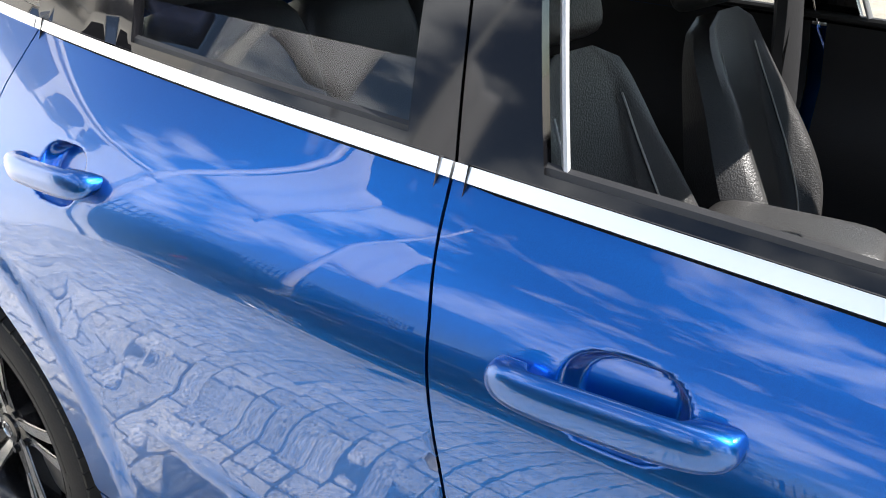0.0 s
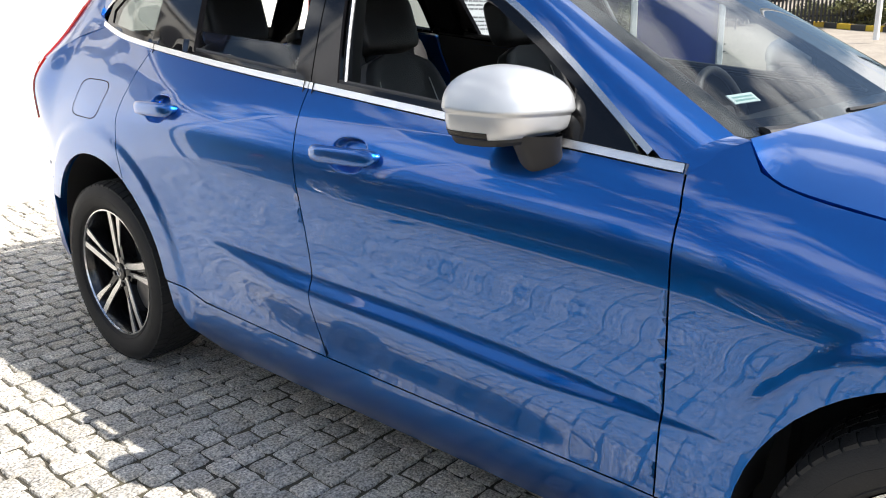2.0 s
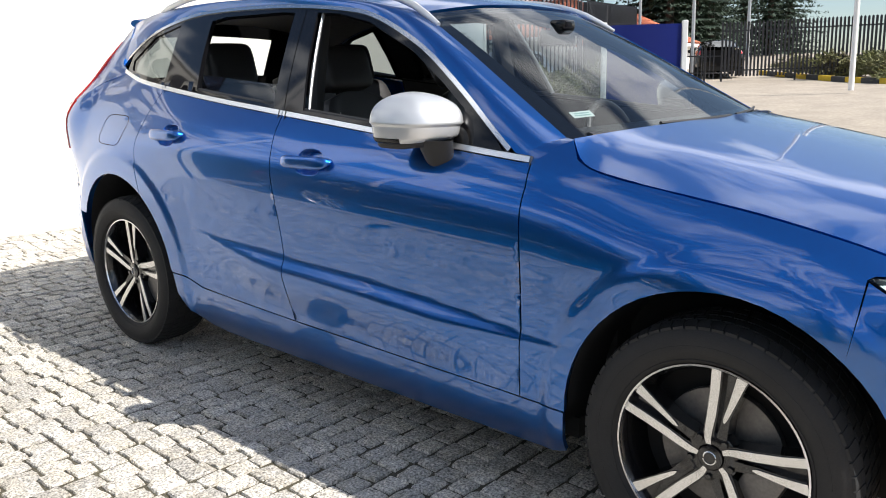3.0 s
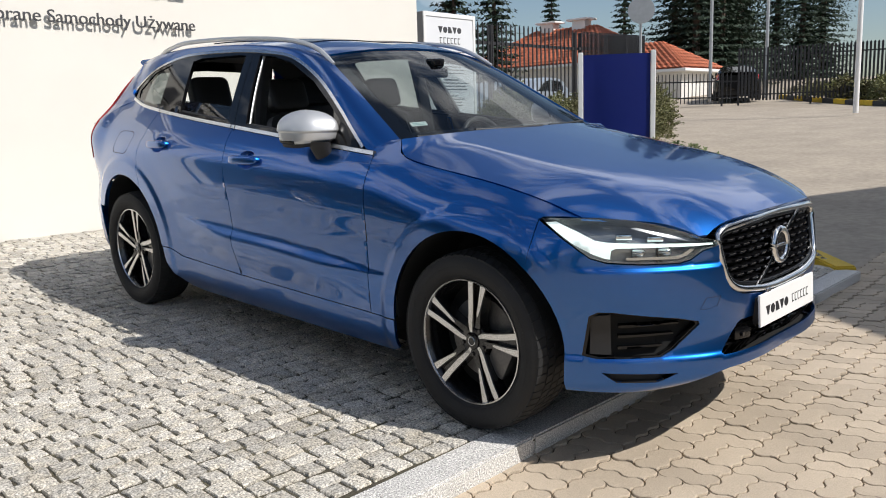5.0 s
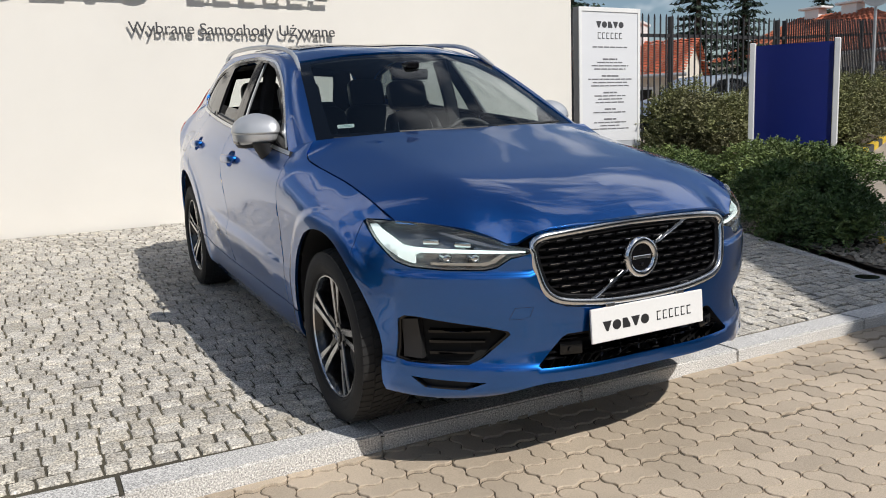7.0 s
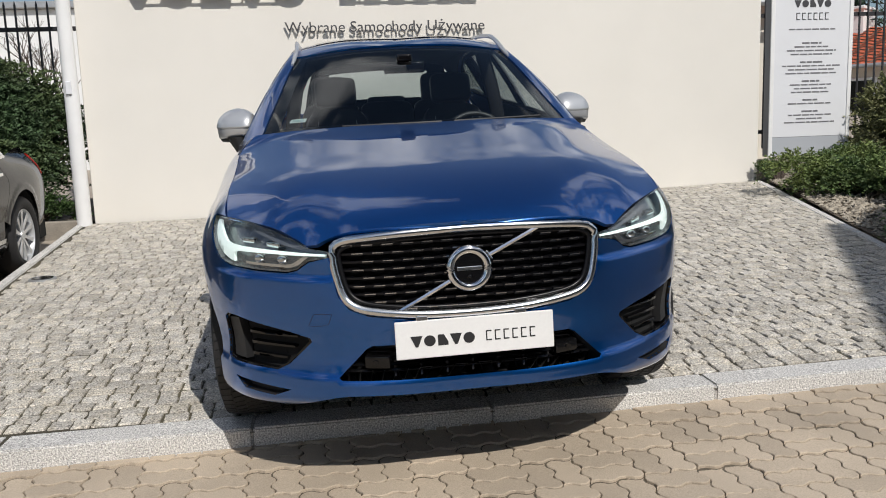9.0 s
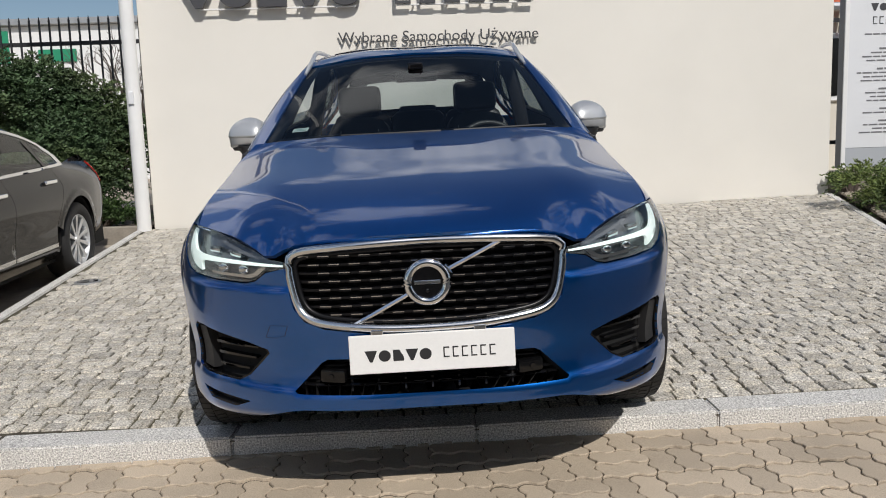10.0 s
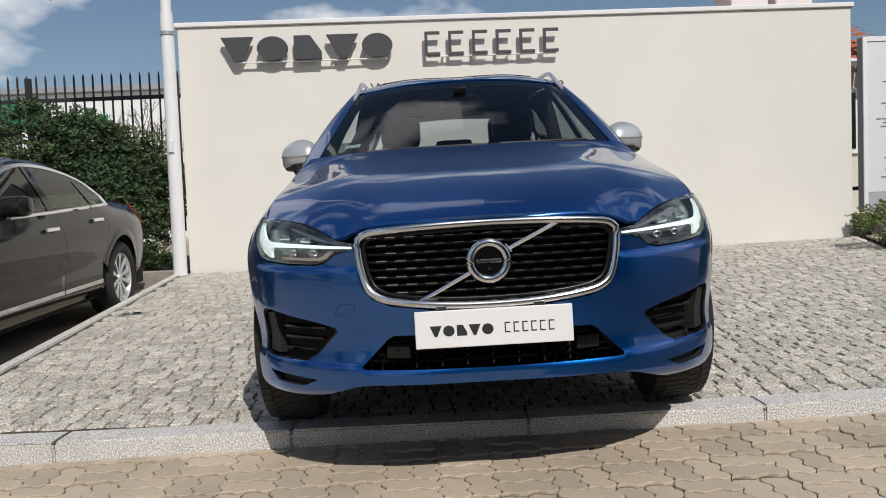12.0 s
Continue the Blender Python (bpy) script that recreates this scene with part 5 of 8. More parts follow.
def brand_blocks(parent, x0, width, height, count, heavy, m, mt, depth):
    """A brand word as a row of plain blocks."""
    w = width / count
    for i in range(count):
        bm = bmesh.new()
        a, b = x0 + i * w + w * 0.06, x0 + (i + 1) * w - w * 0.06
        if heavy:
            k = i % 5
            hh = height / 2
            if k in (0, 3):    # wedge
                pts = [(a + 0.34 * w, -hh), (b - 0.34 * w, -hh), (b + 0.02 * w, hh), (a - 0.02 * w, hh)]
            elif k == 2:       # block
                pts = [(a + 0.06 * w, -hh), (b - 0.04 * w, -hh), (b - 0.04 * w, -hh * 0.35), (b - 0.35 * w, hh), (a + 0.06 * w, hh)]
            else:              # disc
                pts = [((a + b) / 2 + (b - a) / 2 * math.cos(q), hh * math.sin(q)) for q in np.linspace(0, 2 * math.pi, 29)[:-1]]
            add_prism(bm, pts, -depth, 0, 0, m)
        else:
            a, b = a + 0.1 * w, b - 0.14 * w
            t = height * 0.12
            add_prism(bm, [(a, -height / 2), (b, -height / 2), (b, -height / 2 + t), (a, -height / 2 + t)], -depth, 0, 0, m)
            add_prism(bm, [(a, height / 2 - t), (b, height / 2 - t), (b, height / 2), (a, height / 2)], -depth, 0, 0, m)
            add_prism(bm, [(a, -height / 2 + t), (a + t, -height / 2 + t), (a + t, height / 2 - t), (a, height / 2 - t)], -depth, 0, 0, m)
        part("brand_block", bm, mt, parent)


M_INK = plain("dark_ink", (0.02, 0.02, 0.022), 0.5)
brand_blocks(plate, -0.215, 0.215, 0.036, 5, True, Matrix.Translation((0, -0.0058, -0.006)), M_INK, 0.0012)
brand_blocks(plate, 0.03, 0.175, 0.034, 6, False, Matrix.Translation((0, -0.0058, -0.004)), M_INK, 0.0012)

# door mirrors
for sgn in (-1, 1):
    mirror = thing("door_mirror", "", "", None)
    for k in ("label", "category"):
        if k in mirror:
            del mirror[k]
    mirror.parent = car
    n, m = 28, 20
    C = np.array((0.905, -0.425, 1.150))

    def shell_pt(u, h, grow=1.0):
        """Rounded mirror head: u round, h from -1 at the flat base to 1 at the crown."""
        c, s_ = math.cos(u), math.sin(u)
        e = 0.66
        px = math.copysign(abs(c) ** e, c) * 0.104
        py = math.copysign(abs(s_) ** e, s_) * (0.128 if s_ < 0 else 0.082)
        if h >= 0:
            rad = (1 - h ** 3.0) ** 0.58
            z = 0.104 * h
        else:
            rad = 1 - 0.07 * h * h - 0.05 * float(np_step(-0.9, -1.0, np.array([h]))[0])
            z = 0.040 * h - 0.010 * c * -h
        step_ = 0.006 * float(np_step(0.10, 0.02, np.array([h]))[0])
        px, py = px * (1 - step_ / 0.1), py * (1 - step_ / 0.1)
        return C + np.array((px * rad * grow - 0.016 * max(0, h), py * rad * grow + 0.45 * px * rad + 0.012 * max(0, h), z))
    levels_ = list(np.linspace(-1, -0.15, 6)) + list(np.linspace(-0.05, 0.15, 6)) + [math.sin(q) for q in np.linspace(0.25, math.pi / 2, 16)]
    n = 40
    top = np.array([[shell_pt(2 * math.pi * i / n, h) for h in levels_] for i in range(n + 1)])
    top[-1] = top[0]
    cap = Shell().grid(top, sgn=sgn, flip=False).done("mirror_cap", M_SILVER, mirror, "matt silver mirror cap")
    # black tray closing the head from below
    bm = bmesh.new()
    rings = []
    for k_, dz in ((0.985, 0.0), (0.98, -0.007), (0.90, -0.016), (0.60, -0.020), (0.02, -0.020)):
        row = [shell_pt(2 * math.pi * i / n, -1.0, k_) for i in range(n)]
        rings.append([bm.verts.new((sgn * p[0], p[1], p[2] + dz)) for p in row])
    for p, q in zip(rings, rings[1:]):
        for i in range(n):
            bm.faces.new((p[i], p[(i + 1) % n], q[(i + 1) % n], q[i]))
    bmesh.ops.recalc_face_normals(bm, faces=bm.faces[:])
    part("mirror_base", bm, M_PLASTIC, mirror, "black mirror underside", smooth=True)
    # indicator strip low on the outer corner
    ind = np.array([[shell_pt(u, h, 1.012) for h in np.linspace(-1.0, -0.68, 5)] for u in np.linspace(-0.45, 0.85, 18)])
    Shell().grid(ind, sgn=sgn).done("side_indicator", M_GLOSS, mirror, "smoked indicator strip")
    bm = bmesh.new()
    f0 = [(0.895, -0.515), (0.925, -0.465), (0.90, -0.42), (0.865, -0.43), (0.86, -0.50)]
    rings = []
    for dz, shift, sc in ((1.112, 0.012, 1.25), (1.08, 0.002, 1.15), (1.04, -0.018, 1.05), (1.008, -0.032, 0.98), (0.992, -0.045, 0.75)):
        cx, cy = 0.889, -0.466
        rings.append([bm.verts.new((sgn * (cx + (x - cx) * sc + shift), cy + (y - cy) * sc - 0.045, dz)) for x, y in smooth_line(f0, 4, True)])
    for a, b in zip(rings, rings[1:]):
        for i in range(len(a)):
            bm.faces.new((a[i], a[(i + 1) % len(a)], b[(i + 1) % len(a)], b[i]))
    bm.faces.new(rings[-1])
    bmesh.ops.recalc_face_normals(bm, faces=bm.faces[:])
    part("mirror_foot", bm, M_PLASTIC, mirror, "black mirror foot", smooth=True)
    bm = bmesh.new()
    add_prism(bm, [(-0.058, -0.042), (0.058, -0.042), (0.054, 0.042), (-0.05, 0.042)], 0.0, 0.006, 0.002, Matrix.Translation((sgn * C[0], C[1] + 0.066, C[2] + 0.02)) @ Matrix.Rotation(sgn * 0.42, 4, "Z"))
    part("mirror_glass", bm, M_BRIGHT, mirror)

    # door handles
    for (hy, hz), door in zip(HANDLES, (front_doors[0 if sgn < 0 else 1], rear_doors[0 if sgn < 0 else 1])):
        bm = bmesh.new()
        rings = []
        for t in np.sin(np.linspace(-math.pi / 2, math.pi / 2, 31)):
            y = hy + 0.126 * t
            z = hz + 0.004 - 0.004 * t - 0.003
            px = herm(np.array([-1.0, -0.62, 0.62, 1.0]), np.array([on_body(sy(hy + 0.128 * q), hz)[0] for q in (-1, -0.62, 0.62, 1)]), np.array([t]))[0, 0]
            outw = 0.006 + 0.026 * math.sqrt(max(0.0, 1 - t ** 4))
            half_h = 0.0225 * (1 - 0.14 * abs(t) ** 3) * math.sqrt(max(0.05, 1 - abs(t) ** 10))
            thick = 0.010
            ring_ = []
            for q in range(16):
                an = 2 * math.pi * q / 16
                ca, sa = math.cos(an), math.sin(an)
                ca, sa = math.copysign(abs(ca) ** 0.8, ca), math.copysign(abs(sa) ** 0.8, sa)
                ring_.append(bm.verts.new((sgn * (px + outw - 0.004 + ca * thick * (1 if ca > 0 else (0.9 if abs(t) < 0.66 else 2.8))), y, z + sa * half_h - 0.003 * ca)))
            rings.append(ring_)
        for a, b in zip(rings, rings[1:]):
            for i in range(16):
                bm.faces.new((a[i], a[(i + 1) % 16], b[(i + 1) % 16], b[i]))
        bm.faces.new(rings[0])
        bm.faces.new(rings[-1])
        bmesh.ops.recalc_face_normals(bm, faces=bm.faces[:])
        part("door_handle", bm, M_PAINT, door, "body-coloured pull handle", smooth=True)

# fuel flap seam on the near quarter
fc = np.array((sy(1.535), 1.030))
flap = [(fc[0] + 0.125 * math.copysign(abs(math.cos(t)) ** 0.45, math.cos(t)), fc[1] + 0.068 * math.copysign(abs(math.sin(t)) ** 0.45, math.sin(t))) for t in np.linspace(0, 2 * math.pi, 41)[:-1]]
flap_in = [tuple(fc + (np.array(p) - fc) * np.array((0.972, 0.955))) for p in flap]
Shell().region(body, flap, 0.02, [flap_in], (), 0.0, -1, lift=0.0006).done("fuel_flap_seam", M_UNDER, quarters[0], "seam of the round-cornered fuel flap")

# inner linings that close the body
bm = bmesh.new()
add_box(bm, (-0.80, -1.0, 0.235), (0.80, 1.0, 0.30))
add_box(bm, (-0.58, -1.95, 0.235), (0.58, -1.0, 0.30))
add_box(bm, (-0.58, 1.0, 0.235), (0.58, 2.10, 0.30))
part("floor_pan", bm, M_UNDER, car, "black underbody")
bm = bmesh.new()
add_box(bm, (-0.62, -2.10, 0.30), (0.62, -1.02, 0.80))
add_box(bm, (-0.70, -1.06, 0.30), (0.70, -1.00, 1.06))
add_box(bm, (-0.46, -2.12, 0.30), (0.46, -1.90, 0.315))
part("engine_bay", bm, M_UNDER, car)
for a in (ARCH_F, ARCH_R):
    for sgn in (-1, 1):
        bm = bmesh.new()
        prof = [(a[0] + math.cos(t) * (a[2] + 0.006), a[1] + math.sin(t) * (a[3] + 0.006)) for t in np.linspace(0.0, math.pi, 30)]
        r0 = [bm.verts.new((sgn * (on_body(sy(y), max(z, 0.30))[0] - 0.03), y, z)) for y, z in prof]
        r1 = [bm.verts.new((sgn * 0.60, y, z)) for y, z in prof]
        for i in range(len(prof) - 1):
            bm.faces.new((r0[i], r0[i + 1], r1[i + 1], r1[i]))
        bm.faces.new(r1)
        part("wheel_arch_liner", bm, M_PLASTIC, car, "black wheel arch liner", smooth=True)

# tray that closes the nose from below
bm = bmesh.new()
for sgn in (-1, 1):
    row = []
    for s_ in np.linspace(S_NOSE, sy(-1.87), 18):
        p = body_in(0.012)(np.array([[s_, chin_z(s_) + 0.016]]))[0]
        row.append((bm.verts.new((sgn * p[0], p[1], p[2])), bm.verts.new((sgn * min(p[0], 0.56), -1.84, 0.295))))
    for a, b in zip(row, row[1:]):
        bm.faces.new((a[0], b[0], b[1], a[1]))
part("undertray", bm, M_UNDER, car, "black tray under the nose")

# ---- the blue car: wheels ----
M_DISC = mat("brake_steel", (0.16, 0.155, 0.15), 0.45, metal=0.7, var=0.15, scale=30, grain=0.1)


def lathe(bm, prof, seg, axis_x=0.0):
    """Turn a profile of (x, r) round the x axis."""
    rings = [[bm.verts.new((x, r * math.cos(2 * math.pi * i / seg), r * math.sin(2 * math.pi * i / seg))) for i in range(seg)] for x, r in prof]
    for a, b in zip(rings, rings[1:]):
        for i in range(seg):
            bm.faces.new((a[i], a[(i + 1) % seg], b[(i + 1) % seg], b[i]))
    return rings


def build_wheel(turn):
    """A wheel with its outer face towards -x, its hub at the origin."""
    w = thing("wheel", "", "", None)
    for k in ("label", "category"):
        if k in w:
            del w[k]
    R0, W = TYRE_R, 0.117
    bm = bmesh.new()
    prof = [(-0.085, 0.252), (-0.100, 0.258), (-0.112, 0.275), (-0.119, 0.30), (-0.117, 0.325), (-0.108, 0.345), (-0.094, R0 - 0.007), (-0.070, R0 - 0.003), (0, R0 - 0.001), (0.070, R0 - 0.003), (0.094, R0 - 0.007), (0.112, 0.335), (0.117, 0.30), (0.09, 0.25)]
    lathe(bm, prof, 72)
    bmesh.ops.recalc_face_normals(bm, faces=bm.faces[:])
    for f in bm.faces:
        f.smooth = True
    tyre = part("tyre", bm, M_TYRE, w, "black winter tyre with deep tread")
    tyre.data.set_sharp_from_angle(angle=radians(40))
    # tread blocks
    bm = bmesh.new()
    for i in range(64):
        an = 2 * math.pi * i / 64
        for j, (x0, x1, sk) in enumerate(((-0.107, -0.066, 0.0), (-0.060, -0.022, 0.25), (-0.016, 0.020, 0.5), (0.026, 0.062, 0.25), (0.068, 0.107, 0.0))):
            ang = an + 2 * math.pi / 64 * sk
            drop = 0.010 if j in (0, 4) else 0.0
            m = Matrix.Rotation(ang, 4, "X")
            vs = []
            for x, r in ((x0, R0 - (drop if j == 0 else 0)), (x1, R0 - (drop if j == 4 else 0))):
                for q in (-1, 1):
                    hw = R0 * math.pi / 64 * 0.80
                    vs.append(bm.verts.new(m @ Vector((x, q * hw + (x - (x0 + x1) / 2) * 0.25, r + 0.001))))
            lows = [bm.verts.new(Vector(v.co) - (m @ Vector((0, 0, 0.012)))) for v in vs]
            a, b, c, d = vs[0], vs[1], vs[3], vs[2]
            e, f, g, h = lows[0], lows[1], lows[3], lows[2]
            for q in ((a, b, c, d), (a, e, f, b), (b, f, g, c), (c, g, h, d), (d, h, e, a)):
                bm.faces.new(q)
    part("tread", bm, M_TYRE, tyre, "deep black tread blocks")["kind"] = "stuff"
    for nm, r in (("sidewall_ring", 0.306), ("sidewall_bead", 0.268)):
        bm = bmesh.new()
        add_tube(bm, [(-0.1172 if r > 0.3 else -0.1085, r * math.cos(t), r * math.sin(t)) for t in np.linspace(0, 2 * math.pi, 49)[:-1]], 0.0022, 5, closed=True)
        part(nm, bm, M_TYRE, tyre, smooth=True)
    bm = bmesh.new()
    lathe(bm, [(-0.094, 0.254), (-0.101, 0.2545), (-0.1015, 0.2495), (-0.094, 0.2465)], 72)
    part("rim_lip", bm, M_RIM_CUT, w, "machined silver rim edge", smooth=True)
    bm = bmesh.new()
    lathe(bm, [(-0.096, 0.2475), (-0.085, 0.240), (-0.06, 0.232), (0.05, 0.225), (0.09, 0.24)], 72)
    part("rim_barrel", bm, M_RIM, w, smooth=True)
    bm = bmesh.new()
    lathe(bm, [(-0.012, 0.004), (-0.012, 0.165), (0.01, 0.165)], 40)
    part("brake_disc", bm, M_DISC, w, "grey brake disc", smooth=True)
    bm = bmesh.new()
    rounded(bm, (0.07, 0.10, 0.15), Matrix.Rotation(radians(25), 4, "X") @ Matrix.Translation((-0.02, -0.13, 0.0)), 0.2, 2)
    part("brake_caliper", bm, M_DISC, w, smooth=True)
    bm = bmesh.new()
    lathe(bm, [(0.02, 0.235), (0.021, 0.001)], 32)
    part("rim_back", bm, M_UNDER, w)
    bm = bmesh.new()
    lathe(bm, [(-0.04, 0.075), (-0.068, 0.068), (-0.074, 0.055), (-0.075, 0.036), (-0.066, 0.034)], 40)
    part("hub", bm, M_RIM, w, smooth=True)
    bm = bmesh.new()
    lathe(bm, [(-0.070, 0.0335), (-0.080, 0.032), (-0.083, 0.022), (-0.083, 0.0005)], 28)
    part("hub_cap", bm, M_RIM, w, "black centre cap with a pale ring", smooth=True)
    bm = bmesh.new()
    add_tube(bm, [(-0.0835, 0.017 * math.cos(t), 0.017 * math.sin(t)) for t in np.linspace(0, 2 * math.pi, 25)[:-1]], 0.0022, 5, closed=True)
    part("cap_ring", bm, M_RIM_CUT, w, smooth=True)

    def face_x(r):
        """Depth of the spokes' face at a radius."""
        return -0.074 - 0.020 * min(1, max(0, (r - 0.05) / 0.19)) ** 0.8

    for i in range(5):
        base = Matrix.Rotation(radians(-turn - 72 * i), 4, "X")

        def plate(name, rows, front, back, mt, label=""):
            """A blade from rows of (radius, centre, half-width)."""
            bm = bmesh.new()
            out = [(r, o + w) for r, o, w in rows] + [(r, o - w) for r, o, w in rows[::-1]]
            f = [bm.verts.new(base @ Vector((face_x(math.hypot(r, o)) + front, o, r))) for r, o in out]
            b = [bm.verts.new(base @ Vector((face_x(math.hypot(r, o)) + back, o, r))) for r, o in out]
            k = len(rows)
            for p in range(k - 1):
                bm.faces.new((f[p], f[p + 1], f[2 * k - 2 - p], f[2 * k - 1 - p]))
            for p in range(len(out)):
                q = (p + 1) % len(out)
                bm.faces.new((f[q], f[p], b[p], b[q]))
            bmesh.ops.recalc_face_normals(bm, faces=bm.faces[:])
            return part(name, bm, mt, w, label)

        # black casting: two ribs and the recessed web between them
        plate("spoke", [(0.040, 0.012, 0.016), (0.07, 0.012, 0.0145), (0.12, 0.006, 0.0145), (0.19, 0.001, 0.0145), (0.2465, 0.0, 0.0145)], 0.003, 0.058, M_RIM, "gloss black twin spoke")
        plate("spoke_rib", [(0.055, -0.022, 0.014), (0.09, -0.027, 0.011), (0.12, -0.031, 0.010), (0.165, -0.045, 0.0115), (0.205, -0.057, 0.0145), (0.2365, -0.066, 0.0175)], 0.003, 0.058, M_RIM)
        plate("spoke_web", [(0.045, -0.006, 0.022), (0.09, -0.010, 0.018), (0.13, -0.016, 0.020), (0.19, -0.026, 0.030), (0.236, -0.034, 0.036)], 0.022, 0.050, M_RIM)
        plate("spoke_face", [(0.034, 0.010, 0.0065), (0.05, 0.013, 0.0085), (0.075, 0.0115, 0.0100), (0.12, 0.006, 0.0115), (0.19, 0.001, 0.0118), (0.2475, 0.0, 0.0122)], -0.001, 0.004, M_RIM_CUT, "machined silver spoke face")
        plate("spoke_face", [(0.106, -0.0275, 0.0012), (0.118, -0.0305, 0.0055), (0.165, -0.0455, 0.0085), (0.205, -0.057, 0.0115), (0.2385, -0.0665, 0.0145)], -0.001, 0.004, M_RIM_CUT, "machined silver spoke face")
        bm = bmesh.new()
        p = base @ Matrix.Rotation(radians(36), 4, "X") @ Vector((-0.066, 0, 0.056))
        add_cyl(bm, p, p + Vector((-0.014, 0, 0)), 0.0105, 0.0085, 6)
        part("wheel_bolt", bm, M_RIM, w)
    return w


wheel = build_wheel(-1.3)
wheel.parent = car
wheel.matrix_basis = Matrix.Translation((-0.806, HUB_F, TYRE_R - 0.006))
for x, y, turn, spin in ((-0.806, HUB_R, 0, -2), (0.806, HUB_F, 180, 40), (0.806, HUB_R, 180, 8)):
    copy_thing(wheel, Matrix.Translation((x, y, TYRE_R - 0.006)) @ Matrix.Rotation(radians(turn), 4, "Z") @ Matrix.Rotation(radians(spin), 4, "X"))

# ---- the blue car: cabin ----
M_LEATHER = mat("black_leather", (0.036, 0.035, 0.035), 0.38, spec=0.6, var=0.12, scale=9, grain=0.1, grain_scale=260, bump=0.25, bump_scale=260)
M_TRIM = mat("dark_cabin_trim", (0.014, 0.014, 0.016), 0.6, var=0.08, scale=9, grain=0.08, grain_scale=300, bump=0.15, bump_scale=300)
M_STITCH = plain("pale_stitching", (0.5, 0.5, 0.47), 0.7)
M_BELT = mat("seat_belt_web", (0.03, 0.03, 0.032), 0.7, var=0.05, grain=0.1)


def pad_block(bm, lo, hi, m, puff=0.02, r=0.05, n=8):
    """An upholstered block: soft edges and a slightly domed face."""
    lo, hi = np.array(lo, float), np.array(hi, float)
    c, h = (lo + hi) / 2, (hi - lo) / 2
    had = set(bm.verts)
    res = bmesh.ops.create_cube(bm, size=2.0)
    es = list({e for v in res["verts"] for e in v.link_edges})
    bmesh.ops.subdivide_edges(bm, edges=es, cuts=n, use_grid_fill=True)
    vs = [v for v in bm.verts if v not in had]
    for v in vs:
        p = np.array(v.co)
        q = np.sign(p) * np.abs(p)
        big = (np.abs(q) ** 6).sum() ** (1 / 6)
        q = q / max(big, 1e-6) * np.abs(p).max()
        v.co = Vector(c + q * h)
    bmesh.ops.transform(bm, matrix=m, verts=vs)
    return vs


def seat(x, y, front=True):
    s = thing("seat", "", "", None)
    for k in ("label", "category"):
        if k in s:
            del s[k]
    s.parent = car
    s.matrix_basis = Matrix.Translation((x, y, 0))
    s["label"] = "black leather sports seat with pale stitching"
    tilt = Matrix.Translation((0, 0.18, 0.62)) @ Matrix.Rotation(radians(-19), 4, "X")
    I = Matrix.Identity(4)
    bm = bmesh.new()
    pad_block(bm, (-0.20, -0.34, 0.47), (0.20, 0.20, 0.63), I)
    part("cushion", bm, M_LEATHER, s, smooth=True)
    for q in (-1, 1):
        bm = bmesh.new()
        pad_block(bm, (q * 0.235 - 0.055, -0.33, 0.45), (q * 0.235 + 0.055, 0.18, 0.665), I)
        part("cushion_bolster", bm, M_LEATHER, s, smooth=True)
    # winged backrest: wide at the waist, narrow at the shoulders, raised side bolsters
    zs = np.linspace(0, 1, 22)
    half_w = herm(np.array([0, 0.22, 0.45, 0.7, 0.88, 0.97, 1.0]), np.array([0.215, 0.262, 0.258, 0.215, 0.19, 0.145, 0.07]), zs)[:, 0]
    thick = herm(np.array([0, 0.3, 0.7, 1.0]), np.array([0.085, 0.10, 0.075, 0.03]), zs)[:, 0]
    wing = herm(np.array([0, 0.25, 0.6, 0.85, 1.0]), np.array([0.05, 0.075, 0.045, 0.012, 0.0]), zs)[:, 0]
    bm = bmesh.new()
    rings, edge_pts = [], {-1: [], 1: []}
    for hw, th, wg, zz in zip(half_w, thick, wing, zs):
        ring_ = []
        for u in np.linspace(-1, 1, 25):
            au = abs(u)
            lift = float(np_step(0.52, 0.74, au) * (1 - 0.6 * np_step(0.86, 1.0, au)))
            ring_.append((u * hw, -0.035 - wg * lift + 0.03 * float(np_step(0.9, 1.0, au)), 0.0 + 0.62 * zz))
        for u in np.linspace(1, -1, 13)[1:-1]:
            ring_.append((u * hw * 0.97, th * math.sqrt(max(0.0, 1 - u * u * 0.9)), 0.62 * zz))
        rings.append([bm.verts.new(tilt @ Vector(p)) for p in ring_])
        for q in (-1, 1):
            edge_pts[q].append((q * hw * 0.60, -0.037 - wg * 0.35, 0.62 * zz))
    for a, b in zip(rings, rings[1:]):
        for i in range(len(a)):
            bm.faces.new((a[i], a[(i + 1) % len(a)], b[(i + 1) % len(a)], b[i]))
    bm.faces.new(rings[0])
    bm.faces.new(rings[-1])
    bmesh.ops.recalc_face_normals(bm, faces=bm.faces[:])
    part("backrest", bm, M_LEATHER, s, smooth=True)
    for q in (-1, 1):
        bm = bmesh.new()
        add_tube(bm, [tilt @ Vector(p) for p in edge_pts[q][1:19]], 0.0020, 5)
        part("stitching", bm, M_STITCH, s, "pale seam stitching")
    bm = bmesh.new()
    pad_block(bm, (-0.13, -0.045, 0.635), (0.13, 0.055, 0.82), tilt)
    part("headrest", bm, M_LEATHER, s, smooth=True)
    return s


